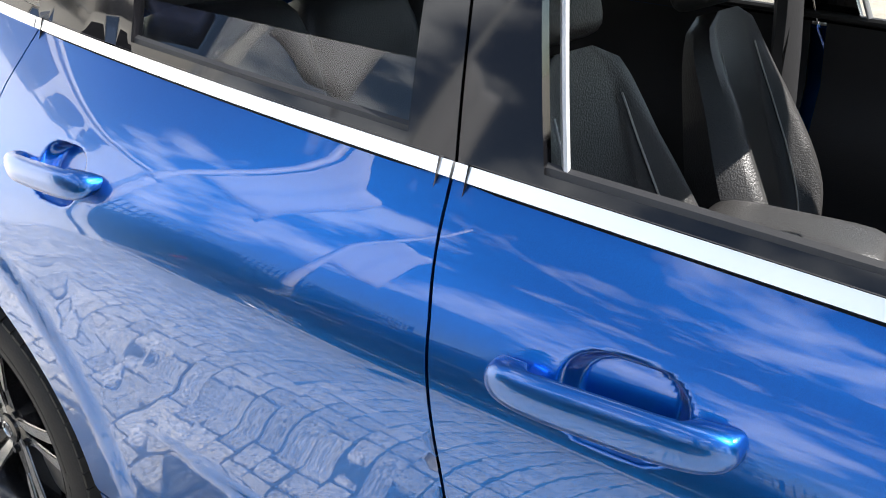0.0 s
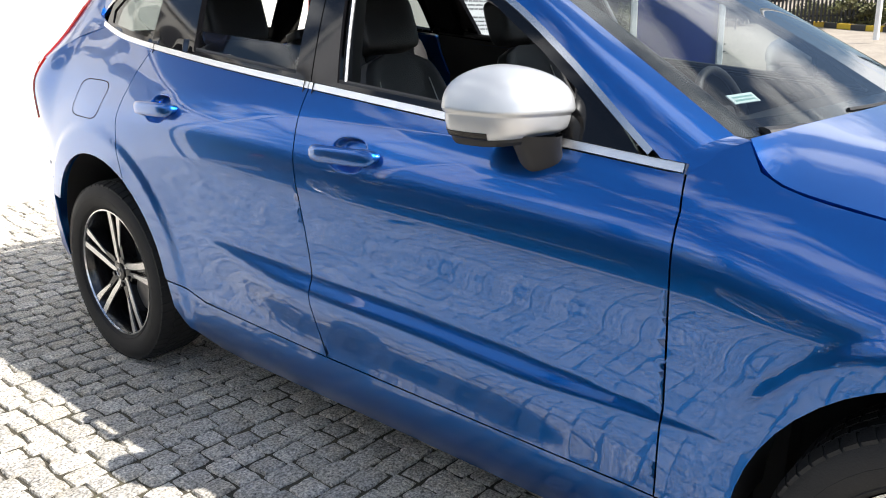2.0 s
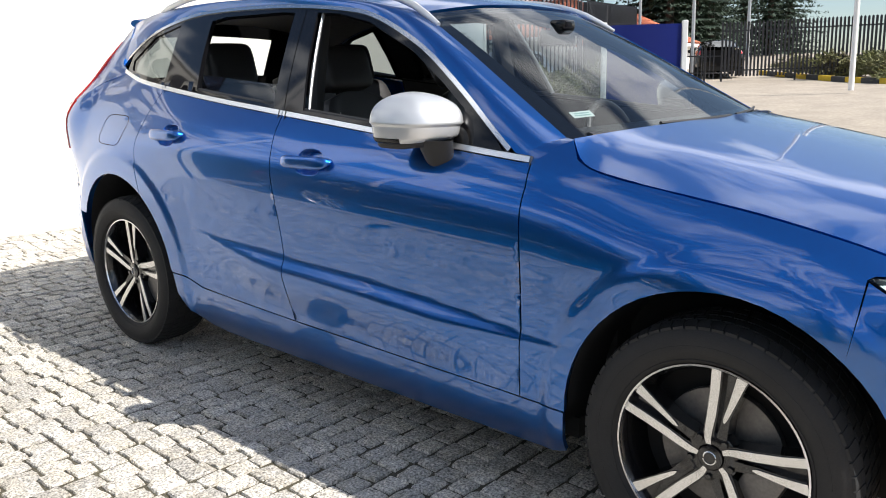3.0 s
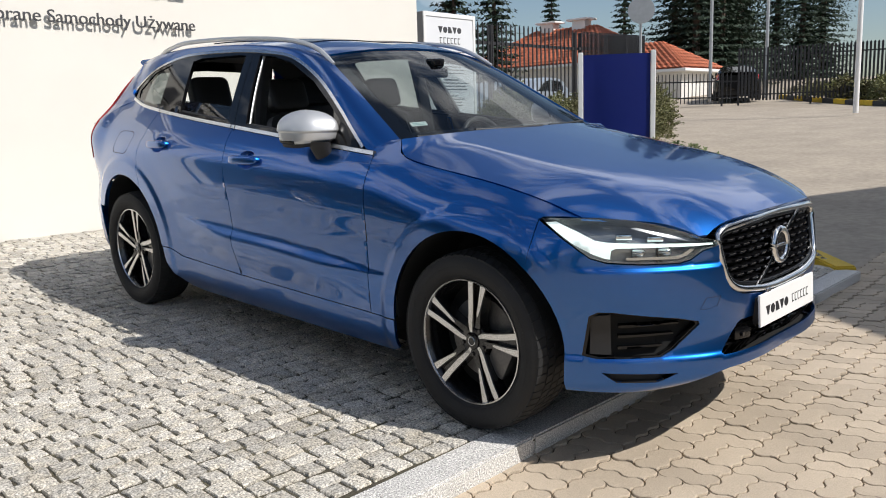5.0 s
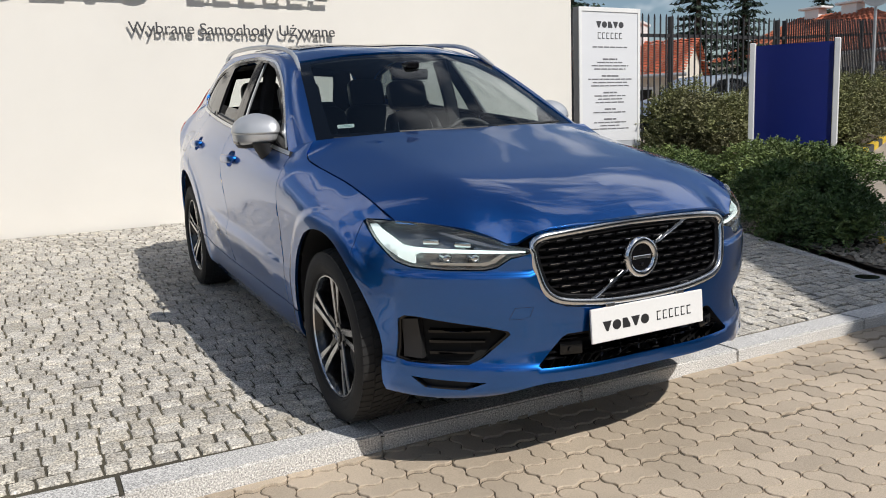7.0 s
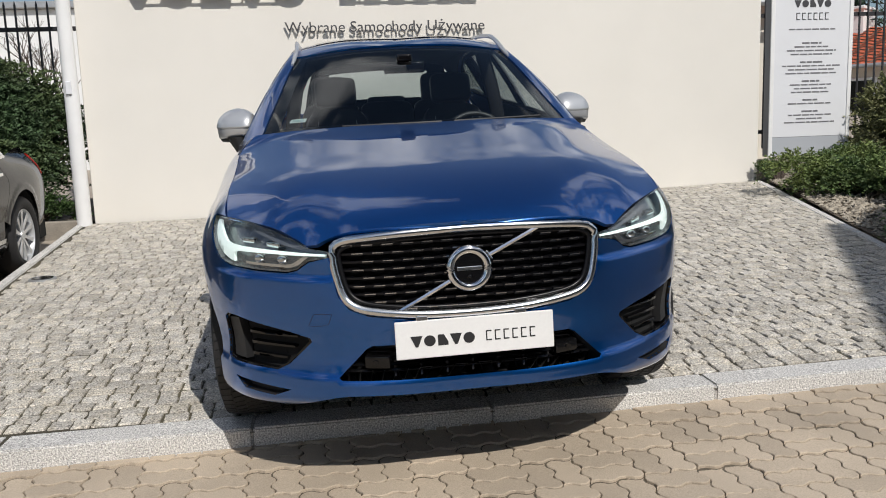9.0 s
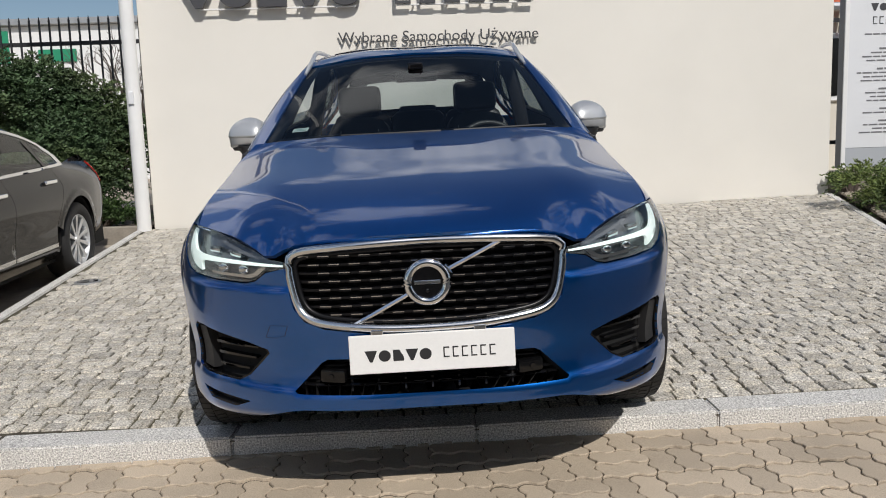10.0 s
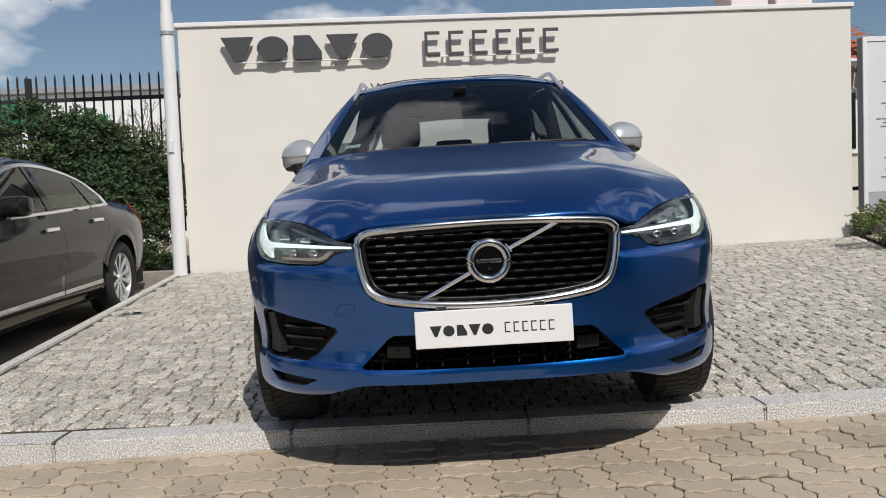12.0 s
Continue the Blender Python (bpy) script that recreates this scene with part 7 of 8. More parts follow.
M_DARK = plain("dark_grey_metallic_paint", (0.012, 0.0118, 0.0115), 0.07, 0.0, coat=0.0, spec=0.32)
saloon = thing("saloon_car", "dark grey metallic saloon car parked beside the pad", "car")
b_belt = lambda y: 0.955 + 0.045 * (y + 0.8) / 2.2 + 0.01 * max(0, y - 1.0)
B_DM, B_DR, B_FR = 0.30, 1.18, -0.82
for sgn in (1, -1):
    def bpanel(nm, poly, res=0.05, mt=None, label="", lift=0.0):
        return Shell().region(b_body, [(bsy(y), z) for y, z in poly], res, (), (), 0.01, sgn, lift=lift).done(nm, mt or M_DARK, saloon, label)
    arc = lambda a, t0, t1: [(a[0] + math.cos(t) * a[2], a[1] + math.sin(t) * a[3]) for t in np.linspace(t0, t1, 18)]
    top = lambda y0, y1, n=8: [(y, b_belt(y)) for y in np.linspace(y0, y1, n)]
    bpanel("fender", [(B_FR - 0.003, 0.36)] + [(B_FR - 0.003, b_belt(B_FR))] + [(-1.3, 0.95), (-1.9, 0.87), (-2.05, 0.6), (-1.88, 0.4)] + arc(B_ARCH[0], math.pi - 0.1, 0.05) + [(-1.06, 0.36)], 0.03)
    fd = bpanel("front_door", [(B_FR, 0.36)] + top(B_FR, B_DM - 0.002) + [(B_DM - 0.03, 0.6), (B_DM - 0.06, 0.36)])
    rd_ = bpanel("rear_door", [(B_DM - 0.055, 0.36), (B_DM - 0.025, 0.6)] + top(B_DM + 0.003, B_DR, 6) + [(B_DR + 0.01, 0.85), (1.12, 0.70), (1.02, 0.52), (0.99, 0.36)])
    bpanel("quarter_panel", [(B_DR + 0.005, b_belt(B_DR)), (1.6, 1.03), (2.0, 1.06), (2.2, 1.06), (2.3, 0.8), (2.3, 0.55), (2.0, 0.42)] + arc(B_ARCH[1], 0.1, math.pi - 0.35) + [(1.03, 0.52), (1.125, 0.70), (B_DR + 0.015, 0.85)], 0.03)
    bpanel("sill", [(-1.06, 0.352), (1.05, 0.352), (1.05, 0.24), (-1.06, 0.24)])
    for y0, y1 in ((-0.80, 0.235), (0.25, 1.0)):
        bpanel("chrome_strip", [(y0, 0.385), (y1, 0.385), (y1, 0.352), (y0, 0.352)], 0.06, M_CHROME, "bright chrome door strip", 0.006)
    bpanel("rear_bumper", [(1.90, 0.42), (2.3, 0.55), (2.3, 0.79), (2.45, 0.79), (2.52, 0.4), (2.2, 0.30), (1.93, 0.3)], 0.06)
    bpanel("tail_light", [(2.16, 1.0), (2.32, 1.0), (2.40, 0.82), (2.25, 0.80)], 0.05, M_TAIL, "red tail light", 0.006)
    # side glass and its bright frame
    bx = lambda y: b_body(np.array([[bsy(y), b_belt(y)]]))[0][0]

    def b_gh(uv):
        y, z = uv[:, 0], uv[:, 1]
        x0 = np.interp(y, np.linspace(-0.9, 1.9, 15), [bx(v) for v in np.linspace(-0.9, 1.9, 15)])
        d = z - (0.955 + 0.045 * (y + 0.8) / 2.2)
        return np.stack([x0 - 0.50 * d - 0.25 * d * d, y, z], 1)
    d_top = through_pts([(-0.74, 0.965), (-0.35, 1.20), (0.0, 1.335), (0.35, 1.375), (0.75, 1.345), (1.15, 1.245), (1.50, 1.06)], 40)
    lower_ = [(y, b_belt(y)) for y in np.linspace(1.50, -0.74, 30)]
    outline = [tuple(p) for p in d_top[:-1]] + lower_
    inner = [tuple(p - np.array((0, 0.028)) + np.array((0.02 if p[0] < 0 else -0.035, 0)) * (1 if p[1] < 1.2 else 0)) for p in d_top[2:-2]] + [(y, b_belt(y) + 0.022) for y in np.linspace(1.40, -0.66, 30)]
    Shell().region(b_gh, outline, 0.05, [inner], (), 0.006, sgn, lift=0.004).done("window_trim", M_CHROME, saloon, "bright chrome window surround")
    Shell().region(b_gh, inner, 0.08, (), (), 0.004, sgn).done("side_glass", M_GLASS, saloon, "clear greenish side glass").visible_shadow = False
    for y0, w_ in ((0.30, 0.05), (1.10, 0.03)):
        zt = 1.36 if y0 < 1 else 1.24
        Shell().region(b_gh, [(y0 - w_, b_belt(y0) + 0.02), (y0 + w_, b_belt(y0) + 0.02), (y0 + w_ + 0.03 - (0.12 if y0 > 1 else 0), zt - 0.015), (y0 - w_ + 0.03 - (0.12 if y0 > 1 else 0), zt - 0.01)], 0.05, (), (), 0.004, sgn, lift=0.006).done("pillar", M_PIANO, saloon)
    e_line = through_pts([(0.72, -0.95, 0.985), (0.56, -0.35, 1.24), (0.50, 0.05, 1.365), (0.50, 0.5, 1.415), (0.50, 1.0, 1.36), (0.52, 1.45, 1.21), (0.58, 1.85, 1.09)], 40)
    d3 = b_gh(d_top)
    yy_ = d3[0, 1] + (d3[-1, 1] - d3[0, 1]) * np.linspace(0, 1, 40)
    lo_ = np.stack([np.interp(yy_, d3[:, 1], d3[:, i]) for i in range(3)], 1)
    yy2 = np.linspace(e_line[0, 1], e_line[-1, 1], 40)
    up_ = np.stack([np.interp(yy2, e_line[:, 1], e_line[:, i]) for i in range(3)], 1)
    Shell().grid(np.stack([lo_ * (1 - w) + up_ * w + np.array([0.01, 0, 0.01]) * math.sin(math.pi * w) for w in np.linspace(0, 1, 6)]), flip=True, sgn=sgn, flange=0.01).done("roof_side", M_DARK, saloon)
    mid_ = through_pts([(0, -1.05, 1.0), (0, -0.4, 1.27), (0, 0.0, 1.40), (0, 0.5, 1.445), (0, 1.0, 1.40), (0, 1.5, 1.24), (0, 1.95, 1.10)], 40)
    Shell().grid(np.stack([mid_ * (1 - w) + up_ * w + np.array([0, 0, 0.02]) * math.sin(math.pi * w) for w in np.linspace(0, 1, 8)]), flip=False, sgn=sgn).done("roof", M_DARK, saloon)
    deck = [[(w * (0.60 - 0.02 * t), 1.93 + 0.50 * t, 1.10 - 0.025 * t + 0.02 * (1 - w * w)) for t in np.linspace(0, 1, 6)] for w in np.linspace(0, 1.28, 8)]
    Shell().grid(np.array(deck), flip=False, sgn=sgn).done("boot_lid", M_DARK, saloon)
    bon = [[(w * (0.74 - 0.05 * t), -1.0 - 1.25 * t, 0.985 - 0.10 * t ** 1.5 + 0.03 * (1 - w * w)) for t in np.linspace(0, 1, 10)] for w in np.linspace(0, 1.06, 8)]
    Shell().grid(np.array(bon), flip=True, sgn=sgn).done("hood", M_DARK, saloon)
    bpanel("front_bumper", [(-2.06, 0.86), (-2.40, 0.80), (-2.42, 0.3), (-1.9, 0.28), (-1.88, 0.4), (-2.05, 0.6)], 0.06)
    # handles and mirror
    for hy, door in ((0.10, fd), (0.98, rd_)):
        p = b_body(np.array([[bsy(hy), 0.865 + 0.03 * (hy > 0.5)]]))[0]
        bm = bmesh.new()
        rounded(bm, (0.03, 0.22, 0.032), Matrix.Translation((sgn * (p[0] + 0.016), hy, p[2])), 0.4, 3)
        part("door_handle", bm, M_BRIGHT, door, "bright chrome handle", smooth=True)
    bm = bmesh.new()
    rounded(bm, (0.21, 0.15, 0.14), Matrix.Translation((sgn * 0.955, -0.52, 1.06)), 0.45, 4)
    add_box(bm, (min(sgn * 0.80, sgn * 0.90), -0.55, 0.965), (max(sgn * 0.80, sgn * 0.90), -0.47, 1.0), 0.01)
    part("door_mirror", bm, M_DARK, saloon, "dark door mirror", smooth=True)
    for a in B_ARCH:
        bm = bmesh.new()
        prof = [(a[0] + math.cos(t) * (a[2] + 0.006), a[1] + math.sin(t) * (a[3] + 0.006)) for t in np.linspace(-0.2, math.pi + 0.2, 24)]
        r0 = [bm.verts.new((sgn * 0.89, y, z)) for y, z in prof]
        r1 = [bm.verts.new((sgn * 0.62, y, z)) for y, z in prof]
        for i in range(len(prof) - 1):
            bm.faces.new((r0[i], r0[i + 1], r1[i + 1], r1[i]))
        bm.faces.new(r1)
        part("wheel_arch_liner", bm, M_UNDER, saloon)
bm = bmesh.new()
add_box(bm, (-0.80, -2.2, 0.20), (0.80, 2.3, 0.36))
add_box(bm, (-0.72, -2.1, 0.36), (0.72, -0.9, 0.80))
add_box(bm, (-0.72, 1.75, 0.36), (0.72, 2.3, 0.98))
part("floor_pan", bm, M_UNDER, saloon)
M_CREAM = mat("cream_leather", (0.55, 0.52, 0.45), 0.5, var=0.05, grain=0.05, bump=0.1)
for x, y in ((-0.38, 0.12), (0.38, 0.12), (-0.38, 1.02), (0.38, 1.02)):
    bm = bmesh.new()
    tl_ = Matrix.Translation((x, y + 0.18, 0.50)) @ Matrix.Rotation(radians(-22), 4, "X")
    pad_block(bm, (-0.24, -0.07, 0), (0.24, 0.07, 0.58), tl_)
    pad_block(bm, (-0.13, -0.05, 0.60), (0.13, 0.05, 0.78), tl_)
    pad_block(bm, (-0.25, -0.42, -0.1), (0.25, 0.05, 0.06), Matrix.Translation((x, y + 0.18, 0.50)))
    part("seat", bm, M_CREAM, saloon, "cream leather seat", smooth=True)


def plain_wheel(r=0.335):
    w = new("wheel")
    bm = bmesh.new()
    lathe(bm, [(-0.09, 0.225), (-0.11, 0.25), (-0.115, 0.29), (-0.105, r - 0.015), (-0.085, r), (0.085, r), (0.105, r - 0.015), (0.115, 0.28), (0.09, 0.22)], 56)
    bmesh.ops.recalc_face_normals(bm, faces=bm.faces[:])
    part("tyre", bm, M_TYRE, w, "black tyre", smooth=True)
    bm = bmesh.new()
    lathe(bm, [(-0.095, 0.228), (-0.100, 0.222), (-0.085, 0.212), (-0.02, 0.205)], 48)
    part("rim", bm, M_SILVER, w, "silver alloy rim", smooth=True)
    bm = bmesh.new()
    lathe(bm, [(-0.0, 0.21), (0.001, 0.001)], 24)
    part("rim_back", bm, M_UNDER, w)
    for i in range(10):
        base = Matrix.Rotation(2 * math.pi * i / 10, 4, "X")
        bm = bmesh.new()
        out = [(0.03, -0.014), (0.12, -0.016), (0.215, -0.030), (0.215, 0.018), (0.12, 0.012), (0.03, 0.014)]
        f = [bm.verts.new(base @ Vector((-0.070 - 0.02 * (q / 0.215), o, q))) for q, o in out]
        b = [bm.verts.new(base @ Vector((-0.030, o, q))) for q, o in out]
        bm.faces.new(f)
        for p in range(6):
            bm.faces.new((f[(p + 1) % 6], f[p], b[p], b[(p + 1) % 6]))
        bmesh.ops.recalc_face_normals(bm, faces=bm.faces[:])
        part("spoke", bm, M_SILVER, w, "silver spoke")
    bm = bmesh.new()
    lathe(bm, [(-0.05, 0.05), (-0.082, 0.042), (-0.086, 0.001)], 24)
    part("hub_cap", bm, M_SILVER, w, smooth=True)
    return w


bw = plain_wheel()
bw.parent = saloon
bw.matrix_basis = Matrix.Translation((-0.80, -1.47, 0.335))
for x, y, turn in ((-0.80, 1.47, 0), (0.80, -1.47, 180), (0.80, 1.47, 180)):
    copy_thing(bw, Matrix.Translation((x, y, 0.335)) @ Matrix.Rotation(radians(turn), 4, "Z"))
saloon.matrix_world = Matrix.Translation((-3.95, 1.03, -0.085)) @ Matrix.Rotation(radians(2.1), 4, "X") @ Matrix.Rotation(radians(1.0), 4, "Z")
far_car = copy_thing(saloon, Matrix.Translation((30.6, 12.0, 1.55)) @ Matrix.Rotation(radians(118), 4, "Z"))
far_car["label"] = "dark car waiting beside the far gate"

# ---- planting, fences, houses, trees ----
M_JUNIPER = mat("juniper_foliage", (0.055, 0.098, 0.040), 0.7, var=0.3, scale=3.0, grain=0.3, grain_scale=30, rnd=0.35, island=True, warm=(0.088, 0.125, 0.046))
M_JUN_B = mat("bright_juniper_foliage", (0.070, 0.120, 0.034), 0.7, var=0.3, scale=3.0, grain=0.3, grain_scale=30, rnd=0.35, island=True, warm=(0.155, 0.20, 0.055))
M_HEDGE = mat("hedge_foliage", (0.17, 0.18, 0.068), 0.75, var=0.3, scale=2.5, grain=0.3, grain_scale=40, rnd=0.4, island=True, warm=(0.13, 0.12, 0.06))
M_GRASS = mat("ground_cover", (0.06, 0.11, 0.03), 0.7, var=0.3, scale=4, grain=0.2, rnd=0.4, island=True)
M_SPRUCE = mat("spruce_needles", (0.020, 0.040, 0.022), 0.8, var=0.3, scale=0.8, grain=0.2, grain_scale=6, rnd=0.3, island=True)
M_BARK = mat("bark", (0.09, 0.07, 0.055), 0.9, var=0.2, scale=10, grain=0.3, grain_scale=60, bump=0.5)
M_TWIG = mat("bare_twigs", (0.11, 0.09, 0.075), 0.9, var=0.2, scale=10)
prng = np.random.RandomState(5)


def bush(name, label, centre, size, count, mt, needle=0.05, arch=0.5, per=9, seed=1, bare=0.12):
    """A shrub of arching sprays, each a stem with many small leaves; uneven outline with gaps."""
    r = np.random.RandomState(seed)
    v, f = [], []
    cx, cy, cz = centre
    lumps = r.uniform(-1, 1, (9, 3)) * (0.75, 0.75, 0.35) + (0, 0, 0.25)
    for _ in range(count):
        l = lumps[r.randint(9)]
        d = r.normal(size=3)
        d /= np.linalg.norm(d)
        d[2] = abs(d[2]) * 0.9 - 0.25
        rad = 0.48 * r.uniform(0.65, 1.08)
        p = l + d * rad
        base = np.array((cx + p[0] * size[0], cy + p[1] * size[1], cz + max(0.03, (p[2] + 0.15)) * size[2]))
        out = np.array((d[0] * size[0], d[1] * size[1], 0.35 + d[2] * 0.5))
        out = out / np.linalg.norm(out) + r.normal(size=3) * 0.35
        out /= np.linalg.norm(out)
        length = needle * per * r.uniform(0.35, 0.75)
        side = np.cross(out, (0, 0, 1))
        side /= max(1e-6, np.linalg.norm(side))
        for k in range(per):
            t = k / per
            q = base + out * length * t - np.array((0, 0, arch * length * t * t))
            for sd in (-1, 1):
                tip = q + (out * 0.6 + side * sd * 0.8 + r.normal(size=3) * 0.35) * needle * (1.1 - 0.5 * t)
                w = np.cross(tip - q, r.normal(size=3))
                w = w / max(1e-6, np.linalg.norm(w)) * needle * 0.24
                b = len(v)
                mid = (q + tip) / 2
                v += [tuple(q), tuple(mid + w), tuple(tip), tuple(mid - w)]
                f.append((b, b + 1, b + 2, b + 3))
    b = thing(name, label, "shrub", group="shrubs")
    mesh_ob("foliage", v, f, mt, b)["kind"] = "stuff"
    bm = bmesh.new()
    for _ in range(14):
        d = r.normal(size=3)
        d[2] = abs(d[2]) * 0.6 + 0.3
        d /= np.linalg.norm(d)
        p0 = Vector((cx + d[0] * 0.06, cy + d[1] * 0.06, cz - 0.03))
        p1 = Vector((cx + d[0] * size[0] * 0.7, cy + d[1] * size[1] * 0.7, cz + d[2] * size[2] * 0.7))
        add_tube(bm, [p0, (p0 + p1) / 2 + Vector((0, 0, 0.05)), p1], [0.02, 0.012, 0.004], 5)
    part("stems", bm, M_BARK, b)
    return b


bed_z = lambda x, y: road_z(x, y) + 0.11 + 0.13 * sstep(0.5, 4.5, y) * (1 - 0.5 * sstep(6, 12, x))
# planted bed between pad, painted kerb and fence
kx = lambda y: float(np.interp(y, PAINTED[:, 1], PAINTED[:, 0]))
bed = bed_sheet("planting_bed", "brown soil bed strewn with gravel beside the pad", "soil", M_SOIL, lambda y: right_x(min(y, 4.6)) + 0.07, lambda y: kx(min(y, 12.0)) - 0.02 if y > -1.6 else right_x(y) + 0.1, -1.52, 7.0,
                lambda x, y: max(bed_z(x, y) if y > 4 or x > 6 else min(bed_z(x, y), pad_z(right_x(min(y, 4.6)), min(y, 4.6)) + 0.02) , road_z(x, y) + 0.05), 30, 26)
left_bed = bed_sheet("planting_strip", "brown soil strip behind a concrete edge", "soil", M_SOIL, lambda y: -14.0, lambda y: -3.06, 4.44, 7.5, lambda x, y: 0.20 + 0.06 * math.sin(x * 1.3) * math.sin(y * 2), 30, 8)
back_bed = bed_sheet("back_lawn", "rough ground behind the display wall", "ground", M_SOIL, lambda y: -3.06, lambda y: 5.2, 4.80, 7.5, lambda x, y: 0.16, 6, 4)
bm = bmesh.new()
add_box(bm, (-14, 4.36, -0.3), (-3.14, 4.46, 0.225), 0.012)
tagged(part("retaining_edge", bm, M_CONC), "rough concrete edging of the planting strip", "edging", kind="structure")
# gravel on the bed
gv_, gf_ = [], []
for _ in range(2600):
    y = prng.uniform(-1.4, 4.6)
    x = right_x(y) + 0.09 + abs(prng.normal()) * 0.45
    if x > kx(y) - 0.1:
        continue
    z = min(bed_z(x, y), pad_z(right_x(y), y) + 0.02)
    s = prng.uniform(0.012, 0.032)
    b = len(gv_)
    o = prng.normal(size=(6, 3)) * 0.25
    for d, q in zip(((1, 0, 0), (-1, 0, 0), (0, 1, 0), (0, -1, 0), (0, 0, 0.7), (0, 0, -0.5)), o):
        gv_.append((x + (d[0] + q[0]) * s, y + (d[1] + q[1]) * s, z + 0.008 + (d[2] + q[2] * 0.5) * s))
    for a, c, d in ((0, 2, 4), (2, 1, 4), (1, 3, 4), (3, 0, 4), (2, 0, 5), (1, 2, 5), (3, 1, 5), (0, 3, 5)):
        gf_.append((b + a, b + c, b + d))
tagged(mesh_ob("gravel", gv_, gf_, M_GRAVEL), "loose brown and grey gravel on the bed", "gravel", kind="stuff")

# spreading junipers by the kerb and further shrubs towards the fence
for i, (x, y, sx_, sy_, sz_, n) in enumerate(((5.20, 1.45, 0.75, 0.70, 0.66, 3000), (6.0, 2.4, 0.7, 0.6, 0.42, 1900), (4.95, 3.1, 0.55, 0.6, 0.42, 1100), (5.7, 3.9, 0.7, 0.5, 0.40, 1100), (4.62, 0.80, 0.62, 0.55, 0.62, 2900), (4.08, 0.18, 0.52, 0.48, 0.52, 2400), (3.86, -0.26, 0.38, 0.36, 0.38, 1400))):
    bush("juniper", "bright green spreading juniper on the gravel bed", (x, y, bed_z(x, y) - 0.05), (sx_, sy_, sz_), n, M_JUN_B, 0.038, 0.5, 9, 20 + i)
for i, (x, y, sx_, sy_, sz_, n) in enumerate(((6.7, 4.5, 0.85, 0.55, 1.0, 2200), (7.7, 4.8, 0.9, 0.55, 1.1, 1600), (8.9, 4.8, 0.9, 0.6, 1.1, 1500), (10.1, 4.75, 0.9, 0.6, 1.05, 1500), (11.3, 5.3, 0.9, 0.6, 1.1, 1300), (9.9, 4.2, 0.8, 0.5, 0.9, 1300), (12.6, 6.0, 0.9, 0.6, 1.1, 1200))):
    bush("hedge_shrub", "brownish green twiggy shrub below the fence", (x, y, bed_z(x, y)), (sx_, sy_, sz_), n, M_HEDGE, 0.05, 0.2, 8, 40 + i)
# tall junipers behind the saloon
for i, (x, y, sx_, sy_, sz_, n) in enumerate(((-3.95, 5.15, 1.05, 0.62, 1.78, 3600), (-5.4, 5.15, 1.0, 0.65, 1.85, 3000), (-6.8, 5.15, 1.0, 0.65, 1.8, 2400), (-8.3, 5.2, 1.0, 0.6, 1.8, 1600), (-9.8, 5.2, 1.0, 0.6, 1.7, 1200))):
    bush("tall_juniper", "tall dense green juniper against the fence", (x, y, 0.50), (sx_, sy_, sz_ * 0.95), n, M_JUNIPER, 0.050, 0.55, 9, 60 + i)
bush("ground_cover", "low leafy green plants below the junipers", (-3.75, 4.72, 0.2), (0.5, 0.2, 0.32), 500, M_GRASS, 0.035, 0.3, 6, 81)
bush("ground_cover", "low leafy green plants below the junipers", (-4.7, 4.75, 0.2), (0.6, 0.2, 0.30), 450, M_GRASS, 0.035, 0.3, 6, 82)
bush("ground_cover", "low weeds at the foot of the sign", (4.98, 4.50, 0.33), (0.25, 0.12, 0.22), 160, M_GRASS, 0.03, 0.3, 6, 83)


def fence(name, label, a, b, z0, z1, step=0.125, bar=0.02, posts=2.5):
    """Palisade fence from a to b: posts, two rails and upright bars with pointed tops."""
    f = thing(name, label, "fence", group="fences")
    a, b = Vector(a), Vector(b)
    d = b - a
    n = d.length
    d.normalize()
    turn = Matrix.Translation((a.x, a.y, 0)) @ Matrix.Rotation(math.atan2(d.y, d.x), 4, "Z")
    slope = (b.z - a.z) / n
    k = int(n / step)
    me = None
    for i in range(k):
        x = i * step
        if me is None:
            bm = bmesh.new()
            add_box(bm, (-bar / 2, -bar / 2, z0), (bar / 2, bar / 2, z1), 0)
            add_prism(bm, [(-bar / 2, z1), (bar / 2, z1), (0, z1 + 0.05)], -bar / 2, bar / 2)
            ob = part("bar", bm, M_FENCE, f)
            me = ob.data
        else:
            ob = new("bar", me)
            ob.parent = f
        ob.matrix_basis = turn @ Matrix.Translation((x, 0, a.z + slope * x))
    for z in (z0 + 0.22, z1 - 0.28):
        bm = bmesh.new()
        add_box(bm, (0, 0.012, z - 0.025), (n, 0.05, z + 0.025), 0, turn @ Matrix.Rotation(-math.atan(slope), 4, "Y") @ Matrix.Translation((0, 0, a.z)))
        part("rail", bm, M_FENCE, f)
    for i in range(int(n / posts) + 1):
        x = min(n, i * posts)
        bm = bmesh.new()
        add_box(bm, (x - 0.035, 0.0, z0 - 0.3 + a.z + slope * x), (x + 0.035, 0.07, z1 + 0.02 + a.z + slope * x), 0.004, turn)
        part("post", bm, M_FENCE, f)
    return f


